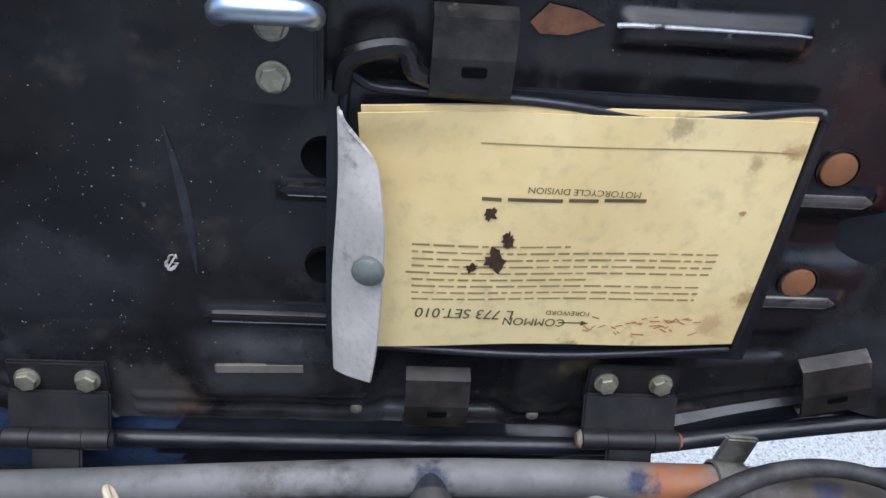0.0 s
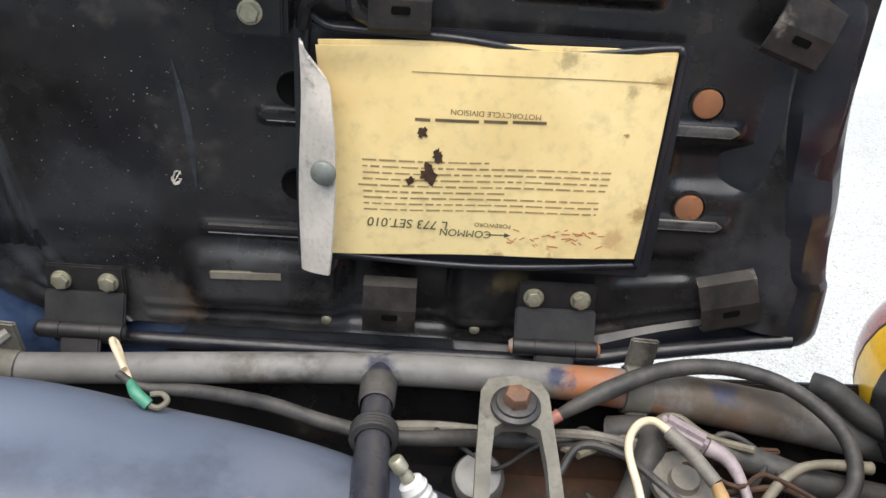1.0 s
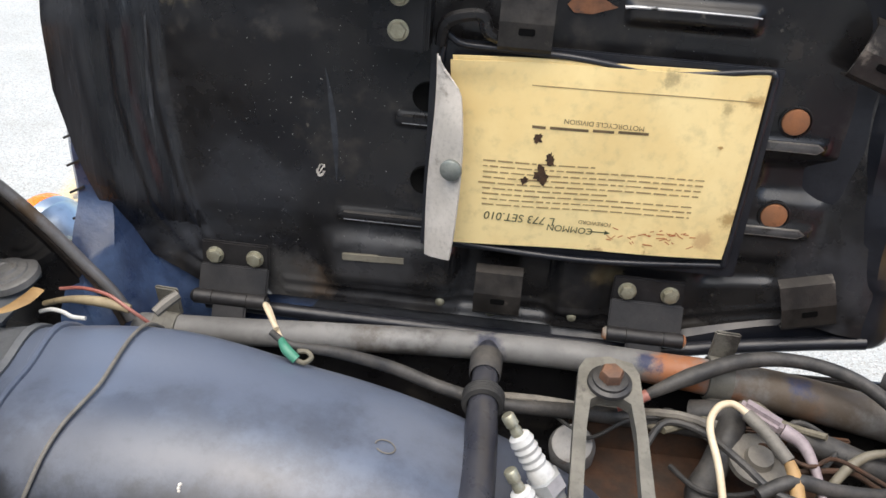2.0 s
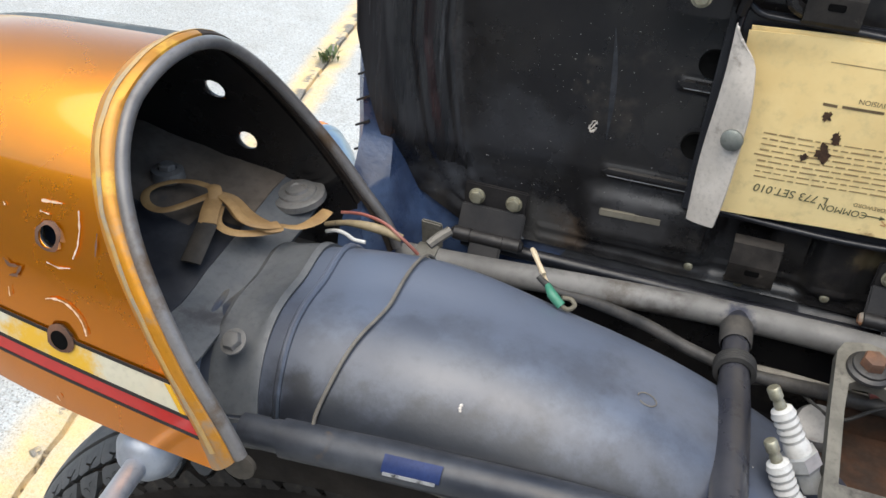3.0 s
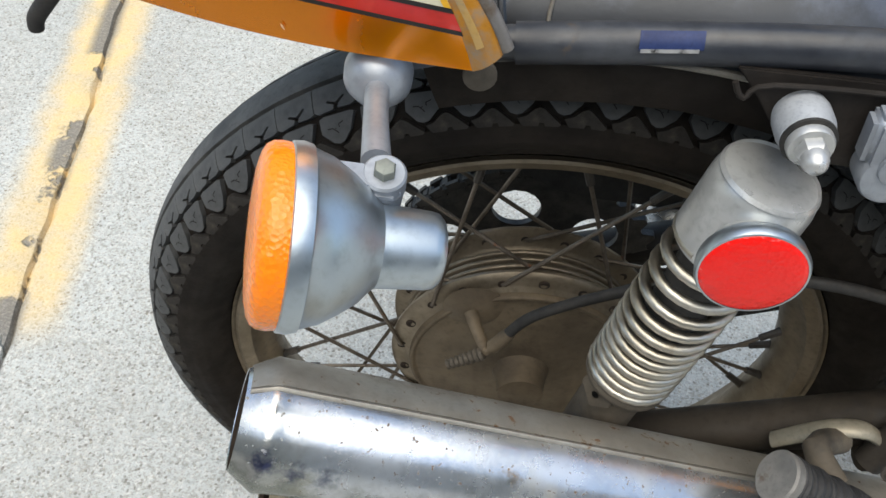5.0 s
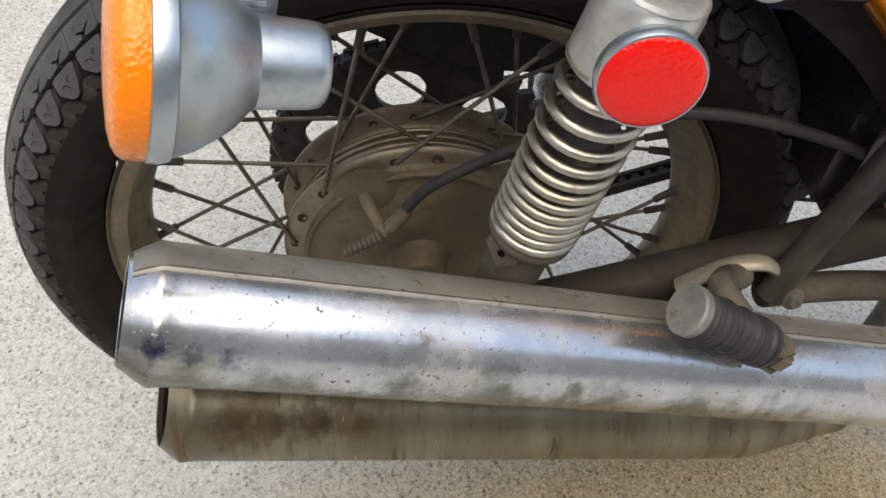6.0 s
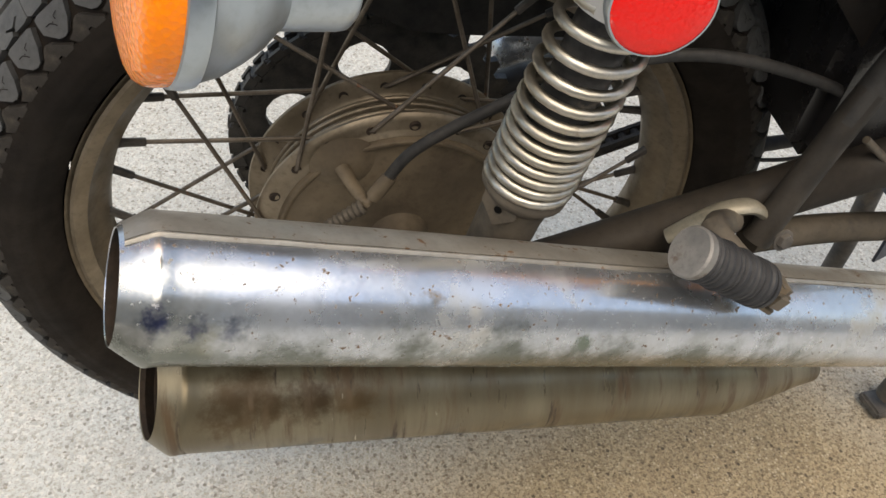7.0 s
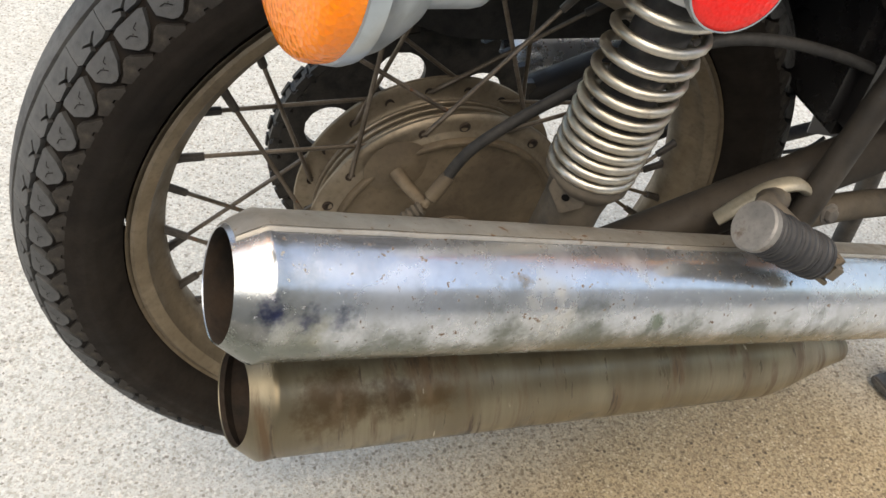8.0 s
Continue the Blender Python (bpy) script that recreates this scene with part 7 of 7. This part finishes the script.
def build_manual():
    rows = [[page_at(u / 40, v / 28) for u in range(41)] for v in range(29)]
    on_page(shell(rows, 0.0006), paper, "page")
    rows = [[(p[0] + 0.001, p[1] + 0.0012, p[2] + 0.0022) for p in (page_at(u / 40, v / 28) for u in range(41))] for v in range(29)]
    on_page(shell(rows, 0.0012), paper, "back_page")

    def bar(u0, v0, u1, v1, h, material=ink, name="text_line"):
        a = [page_at(u0 + (u1 - u0) * k / 8, v0 + (v1 - v0) * k / 8 - h / 2, 0.0003) for k in range(9)]
        b = [page_at(u0 + (u1 - u0) * k / 8, v0 + (v1 - v0) * k / 8 + h / 2, 0.0003) for k in range(9)]
        return Shape().grid([a, b])

    on_page(bar(0.265, 0.11, 0.985, 0.118, 0.005), ink, "rule_line")
    rnd = random.Random(5)
    # title line: word-sized bars; body text: word bars, line by line
    u = 0.275
    s = Shape()
    for w in (0.045, 0.128, 0.07, 0.1):
        q = bar(u, 0.317, u + w, 0.319, 0.014)
        s.add(q.v, q.f)
        u += w + 0.014
    on_page(s, ink_dark, "title_line")
    for ln in range(9):
        s = Shape()
        v = 0.515 + 0.0305 * ln
        u = 0.115
        end = 0.88 - 0.004 * ln if ln else 0.5
        if ln in (4,):
            u = 0.1
        if ln == 5:
            end = 0.56
        while u < end:
            w = rnd.uniform(0.015, 0.06)
            q = bar(u, v, min(u + w, end), v, rnd.uniform(0.006, 0.009))
            s.add(q.v, q.f)
            u += w + 0.009
        on_page(s, ink, "text_line")

    def words(text, u, v, size, material, name, slant=0.0):
        cu = bpy.data.curves.new(name, "FONT")
        cu.body, cu.size, cu.align_x, cu.align_y, cu.shear = text, size, "CENTER", "CENTER", slant
        ob = new(name, cu)
        me = bpy.data.meshes.new_from_object(ob.evaluated_get(bpy.context.evaluated_depsgraph_get()))
        bpy.data.objects.remove(ob)
        p = page_at(u, v, 0.0005)
        m = Matrix.Translation(p) @ pose(0, 0, 0, 90, 0, 0) @ pose(0, 0, 0, 0, 0, 180)
        me.transform(m)
        me.materials.append(material)
        t = new(name, me)
        t.parent = manual
        t.matrix_parent_inverse = Matrix.Translation(manual.location).inverted()

    words("MOTORCYCLE DIVISION", 0.51, 0.283, 0.0040, ink_dark, "print")
    words("FOREWORD", 0.525, 0.833, 0.0034, ink_dark, "print")
    words("L 773 SET.010", 0.255, 0.828, 0.0072, pen, "handwriting", 0.15)
    words("COMMON", 0.44, 0.878, 0.0058, pen, "handwriting", 0.1)
    a = bar(0.505, 0.885, 0.565, 0.885, 0.006)
    q = Shape().grid([[page_at(0.565, 0.872, 0.0004), page_at(0.585, 0.885, 0.0004)], [page_at(0.565, 0.898, 0.0004), page_at(0.585, 0.885, 0.0004)]])
    a.add(q.v, q.f)
    on_page(a, pen, "arrow")
    s = Shape()
    for k in range(34):
        u, v = 0.57 + 0.3 * rnd.random(), 0.845 + 0.1 * rnd.random()
        q = bar(u, v, u + rnd.uniform(0.008, 0.03), v + rnd.uniform(-0.02, 0.02), 0.006)
        s.add(q.v, q.f)
    on_page(s, red_ink, "red_scribble")
    # burnt holes and stains
    for k, (cu_, cv, r, st) in enumerate(((0.297, 0.375, 0.020, 1.0), (0.318, 0.575, 0.03, 1.5), (0.345, 0.49, 0.018, 1.7), (0.262, 0.61, 0.018, 0.9), (0.90, 0.36, 0.012, 0.6))):
        out = []
        for i in range(22):
            g = 2 * math.pi * i / 22
            rr = r * (0.6 + 0.7 * rnd.random())
            out.append(page_at(cu_ + rr * math.cos(g) * 0.8, cv + rr * st * math.sin(g) * 1.3, 0.0006))
        c = page_at(cu_, cv, 0.0006)
        s = Shape()
        s.v = out + [c]
        s.f = [(i, (i + 1) % 22, 22) for i in range(22)]
        on_page(s, burnt if k < 4 else stain_brown, "burn_mark" if k < 4 else "stain")


build_manual()


# under the seat: lug casting, plugs, hoses, wires
def under_seat():
    # casting with a slotted window, hung on the rail
    lug = Shape()
    m = Matrix(((1, 0, 0, 0.2365), (0, 1, -0.25, 0.064), (0, 0.25, 1, 0.7505), (0, 0, 0, 1)))
    outer = [(-0.017, 0.009), (-0.013, 0.0165), (0, 0.0195), (0.013, 0.0165), (0.017, 0.009), (0.0195, -0.03), (0.022, -0.085), (-0.022, -0.085), (-0.0195, -0.03)]
    inner = [(-0.0105, -0.012), (-0.006, -0.0085), (0.0, -0.008), (0.006, -0.0085), (0.0115, -0.012), (0.0135, -0.03), (0.0145, -0.075), (-0.0145, -0.075), (-0.0125, -0.03)]
    rows = [[tuple(m @ Vector((x, y, z))) for x, y in pts] for pts, z in ((outer, 0), (outer, 0.008), (inner, 0.008), (inner, 0))]
    lug.grid(rows, close_u=True, close_v=True)
    lg = part("slotted_bracket", lug, clip_dust, bike, "grey-brown dusty bracket with a long slot")
    part("washer", Shape().lathe([(0, 0.0125), (0.002, 0.0122), (0.003, 0.010), (0.0045, 0.0098), (0.005, 0.008)], (0.2365, 0.0625, 0.7585), (0, -0.2, 1), 28, (False, True)), bracket_grey, lg)
    part("bolt", bolt(Shape(), (0.2365, 0.0615, 0.763), (0, -0.2, 1), 0.0068, 0.006), rusty_dark, lg)
    part("capsule", Shape().lathe([(-0.02, 0.0125), (0.0, 0.0135), (0.005, 0.0115), (0.0065, 0.007), (0.007, 0)], (0.2215, 0.058, 0.715), (-0.1, -0.5, 0.86), 28, (True, False)), alloy_clean_dark, bike, "dull silver round capsule")
    tt = part("tool_tray", Shape().box((0.16, 0.09, 0.004), pose(0.30, 0.035, 0.700), 0.001), rusty, bike, "rusty steel tray")
    part("tray_wall", Shape().box((0.16, 0.004, 0.03), pose(0.30, 0.078, 0.713), 0.001), rusty, tt)
    part("tray_lip", Shape().box((0.16, 0.003, 0.006), pose(0.30, 0.0, 0.705), 0.001), rusty, tt)
    # grommets on the tray
    for x, y in ((0.322, 0.05),):
        part("grommet", Shape().lathe([(0, 0.017), (0.003, 0.0165), (0.004, 0.013), (0.002, 0.008), (0.006, 0.007), (0.0065, 0)], (x, y, 0.727), (0, -0.3, 1), 28), wire_grey, bike)
    # loom along the fender, with its ring terminal sleeve
    loom = Shape().tube([(0.05, 0.047, 0.777), (0.062, 0.044, 0.772), (0.085, 0.052, 0.765), (0.115, 0.062, 0.752), (0.145, 0.062, 0.742), (0.18, 0.06, 0.737), (0.23, 0.075, 0.727), (0.30, 0.078, 0.722)], [0.0018, 0.0022, 0.0034, 0.0038, 0.0038, 0.0038, 0.005, 0.005], 12, 5)
    lm = part("wiring_loom", loom, wire_black, bike, "dusty black wiring loom")
    part("sleeve", Shape().tube([(0.067, 0.036, 0.7685), (0.0605, 0.039, 0.7725), (0.056, 0.045, 0.7745)], [0.0028, 0.003, 0.0018], 10, 4), wire_green, lm, "green terminal sleeve")
    part("ring_wire", Shape().tube([(0.056, 0.045, 0.7745), (0.0495, 0.056, 0.7758), (0.0435, 0.066, 0.779), (0.0412, 0.0665, 0.7815), (0.0438, 0.061, 0.7818), (0.0525, 0.049, 0.778)], 0.0015, 8, 5), wire_cream, lm)
    part("ring_wire", Shape().tube([(0.067, 0.036, 0.7685), (0.071, 0.036, 0.7672), (0.074, 0.04, 0.768), (0.071, 0.043, 0.7695), (0.066, 0.041, 0.7705)], 0.0014, 8, 5), wire_olive, lm)
    # bundle under the far rail
    rnd = random.Random(2)
    for k in range(5):
        o = rnd.uniform(-0.004, 0.004)
        b = Shape().tube([(0.165, 0.07 + o, 0.728 + o), (0.2, 0.082 + o, 0.724), (0.235, 0.085 - o, 0.722 + o), (0.28, 0.075 + o, 0.732 - o), (0.31, 0.07, 0.73 + o)], 0.0028, 8, 4)
        part("wire", b, wire_grey, bike, "dusty grey wire")
    for k in range(9):
        x, y, z = rnd.uniform(0.19, 0.34), rnd.uniform(0.03, 0.085), rnd.uniform(0.722, 0.736)
        pts = []
        for q in range(6):
            pts.append((x, y, z))
            x, y, z = x + rnd.uniform(0.008, 0.024), min(0.092, max(0.0, y + rnd.uniform(-0.022, 0.018))), min(0.742, max(0.718, z + rnd.uniform(-0.007, 0.007)))
        part("wire", Shape().tube(pts, rnd.uniform(0.0011, 0.0022), 8, 5), (wire_black, rubber, wire_olive, rusty)[k % 4], bike, "thin dirty wire")
    # thick looping cable with heat-shrunk end
    cb = Shape().tube([(0.262, 0.079, 0.742), (0.285, 0.086, 0.753), (0.315, 0.095, 0.762), (0.348, 0.098, 0.764), (0.38, 0.09, 0.760), (0.405, 0.073, 0.747), (0.408, 0.053, 0.733), (0.392, 0.038, 0.726), (0.36, 0.031, 0.729), (0.335, 0.028, 0.735), (0.315, 0.02, 0.73)], [0.003, 0.0052, 0.0046, 0.0041, 0.0041, 0.0041, 0.0041, 0.0041, 0.0041, 0.0041, 0.0036], 12, 6)
    c = part("battery_cable", cb, wire_black, bike, "thick black looping cable")
    part("frayed_end", Shape().tube([(0.262, 0.079, 0.742), (0.254, 0.076, 0.738), (0.245, 0.075, 0.735)], [0.0035, 0.003, 0.004], 10, 4), wire_pink, c)
    cw = Shape().tube([(0.300, 0.0, 0.71), (0.2965, 0.03, 0.733), (0.292, 0.05, 0.746), (0.297, 0.062, 0.751), (0.306, 0.066, 0.752), (0.314, 0.060, 0.75)], 0.0021, 10, 6)
    w2 = part("lead_wire", cw, wire_cream, bike, "cream wire with a sleeved joint")
    part("sleeve", Shape().tube([(0.313, 0.0605, 0.75), (0.322, 0.050, 0.747), (0.332, 0.036, 0.741)], 0.0037, 10, 3), wire_grey, w2)
    part("tail", Shape().tube([(0.332, 0.036, 0.741), (0.335, 0.028, 0.735), (0.336, 0.015, 0.725)], [0.003, 0.004, 0.004], 10, 3), strap_tan, w2)
    part("connector", Shape().box((0.025, 0.0095, 0.0095), pose(0.322, 0.064, 0.747, 0, 14, -25), 0.0025).tube([(0.333, 0.058, 0.744), (0.343, 0.052, 0.741), (0.349, 0.038, 0.733), (0.352, 0.02, 0.722)], [0.0045, 0.0036, 0.0025, 0.0022], 10, 4), conn_mauve, bike, "grey-mauve wire connector")
    hs = Shape().tube([(0.29, 0.085, 0.728), (0.31, 0.075, 0.735), (0.30, 0.05, 0.722), (0.29, 0.03, 0.712), (0.31, 0.01, 0.705)], 0.008, 12, 5)
    hs.tube([(0.345, 0.075, 0.728), (0.365, 0.068, 0.727), (0.39, 0.062, 0.722), (0.43, 0.06, 0.715)], 0.0075, 12, 5)
    part("hose", hs, wire_black, bike, "black rubber hose")
    part("pipe_stub", Shape().tube([(0.325, 0.01, 0.712), (0.35, 0.03, 0.722), (0.372, 0.052, 0.731), (0.39, 0.06, 0.735), (0.42, 0.062, 0.733)], [0.002, 0.0022, 0.003, 0.0024, 0.0034], 10, 5), wire_olive, bike)
    part("overflow_hose", Shape().tube([(0.40, 0.105, 0.752), (0.41, 0.098, 0.752), (0.43, 0.085, 0.742), (0.46, 0.07, 0.735)], 0.0066, 12, 4), rubber, bike)
    # red and grey wires by the seat hinge
    rw = Shape().tube([(-0.1, 0.08, 0.755), (-0.085, 0.079, 0.7605), (-0.07, 0.078, 0.7625), (-0.057, 0.078, 0.762), (-0.045, 0.078, 0.7595)], [0.0016, 0.002, 0.003, 0.0032, 0.0026], 16, 6)
    t = part("taped_wire", rw, tape_tan, bike, "yellowed taped tail-light wire")
    part("red_wire", Shape().tube([(-0.09, 0.083, 0.765), (-0.075, 0.082, 0.768), (-0.058, 0.079, 0.7672), (-0.046, 0.076, 0.762), (-0.039, 0.077, 0.756), (-0.034, 0.079, 0.75)], 0.0011, 8, 4), wire_pink, t)
    part("white_wire", Shape().tube([(-0.09, 0.06, 0.763), (-0.083, 0.06, 0.7655), (-0.076, 0.06, 0.7645), (-0.071, 0.06, 0.762), (-0.063, 0.06, 0.762)], 0.0013, 8, 4), ceramic, t)


under_seat()


def spark_plug(at, axis):
    a, d = Vector(at), Vector(axis).normalized()
    t = thing("spark_plug", "white ribbed spark plug stowed beside the cross tube", "spark plug", a, "spare spark plugs")
    inv = Matrix.Translation(a).inverted()
    for name, s, m in (
        ("insulator", Shape().lathe([(0.012, 0.0042), (0.013, 0.0055)] + [(0.014 + 0.0021 * i, 0.0064 if i % 2 else 0.0056) for i in range(9)] + [(0.034, 0.0068), (0.04, 0.0068)], a, d, 24, (True, True)), ceramic),
        ("terminal", Shape().lathe([(0.0, 0.0028), (0.0008, 0.0034), (0.006, 0.0034), (0.0065, 0.0026), (0.008, 0.0026), (0.009, 0.003), (0.013, 0.003)], a, d, 18, (True, True)), zinc),
        ("shell", Shape().lathe([(0.038, 0.0075), (0.0385, 0.0095), (0.046, 0.0095), (0.047, 0.008), (0.05, 0.0065), (0.06, 0.0065)], a, d, 6, (True, True)), alloy_clean),
    ):
        ob = part(name, s, m, t)
        ob.matrix_parent_inverse = inv


spark_plug((0.1805, 0.001, 0.777), (0.55, -0.14, -0.82))
spark_plug((0.1845, -0.0155, 0.7575), (0.5, -0.14, -0.85))


def strap():
    t = thing("tan_strap", "crumpled tan rubber strap lying on the tail tray", "strap", (-0.15, 0.03, 0.77))
    inv = Matrix.Translation(t.location).inverted()
    for k, (pts, w) in enumerate((
        ([(-0.142, 0.008, 0.783), (-0.140, -0.004, 0.778), (-0.139, -0.016, 0.771)], 0.0062),
        ([(-0.158, 0.041, 0.787), (-0.172, 0.041, 0.788), (-0.186, 0.035, 0.787), (-0.192, 0.022, 0.786), (-0.184, 0.010, 0.785), (-0.171, 0.008, 0.785), (-0.160, 0.024, 0.786), (-0.154, 0.036, 0.787)], 0.0027),
        ([(-0.154, 0.036, 0.787), (-0.143, 0.036, 0.785), (-0.128, 0.028, 0.781), (-0.112, 0.026, 0.779), (-0.104, 0.030, 0.778)], [0.0025, 0.006, 0.0075, 0.006, 0.0025]),
        ([(-0.150, 0.034, 0.789), (-0.138, 0.028, 0.788), (-0.124, 0.020, 0.784), (-0.113, 0.022, 0.782), (-0.107, 0.03, 0.780)], 0.003),
        ([(-0.145, 0.028, 0.784), (-0.140, 0.016, 0.780), (-0.129, 0.013, 0.778), (-0.116, 0.020, 0.777), (-0.106, 0.03, 0.777)], 0.0026),
        ([(-0.108, 0.032, 0.778), (-0.098, 0.038, 0.776), (-0.092, 0.05, 0.776), (-0.090, 0.062, 0.777)], [0.002, 0.0028, 0.0045, 0.004]),
        ([(-0.150, 0.030, 0.787), (-0.146, 0.018, 0.786), (-0.142, 0.008, 0.783)], 0.0055),
        ([(-0.160, 0.041, 0.788), (-0.153, 0.035, 0.791), (-0.148, 0.028, 0.787)], 0.0042),
    )):
        s = Shape().tube(pts, w, 8, 6, True, 0.22)
        ob = part("strap_loop", s, strap_dark if k == 0 else strap_tan, t)
        ob.matrix_parent_inverse = inv


strap()


# loose on the ground
def cigarette():
    t = thing("cigarette_butt", "white cigarette butt lying on the concrete", "cigarette butt", (-0.742, 0.088, 0.0))
    inv = Matrix.Translation(t.location).inverted()
    d = Vector((1, -0.35, 0)).normalized()
    a = Vector((-0.757, 0.094, 0.0042))
    for name, lo, hi, m in (("paper", 0.0, 0.019, ceramic), ("filter", 0.019, 0.03, strap_tan)):
        ob = part(name, Shape().lathe([(lo, 0.0038), (hi, 0.0039)], a, d, 14, (True, True)), m, t)
        ob.matrix_parent_inverse = inv


cigarette()


def weed():
    rnd = random.Random(9)
    s = Shape()
    c = JOINT + ALONG * 2.05
    for k in range(46):
        g, l = rnd.uniform(0, 6.28), rnd.uniform(0.02, 0.055)
        b = c + Vector((rnd.gauss(0, 0.012), rnd.gauss(0, 0.02), 0))
        tip = b + Vector((math.cos(g) * l * 0.7, math.sin(g) * l * 0.7, l))
        mid_ = b.lerp(tip, 0.5) + Vector((0, 0, 0.012))
        w = Vector((-math.sin(g), math.cos(g), 0)) * 0.005
        s.add([tuple(b), tuple(mid_ - w), tuple(tip), tuple(mid_ + w)], [(0, 1, 2, 3)])
    ob = new("weed", mesh_of(s, "weed", weed_green))
    tagged(ob, "small green weed growing out of the concrete joint", "weed", kind="stuff")


weed()
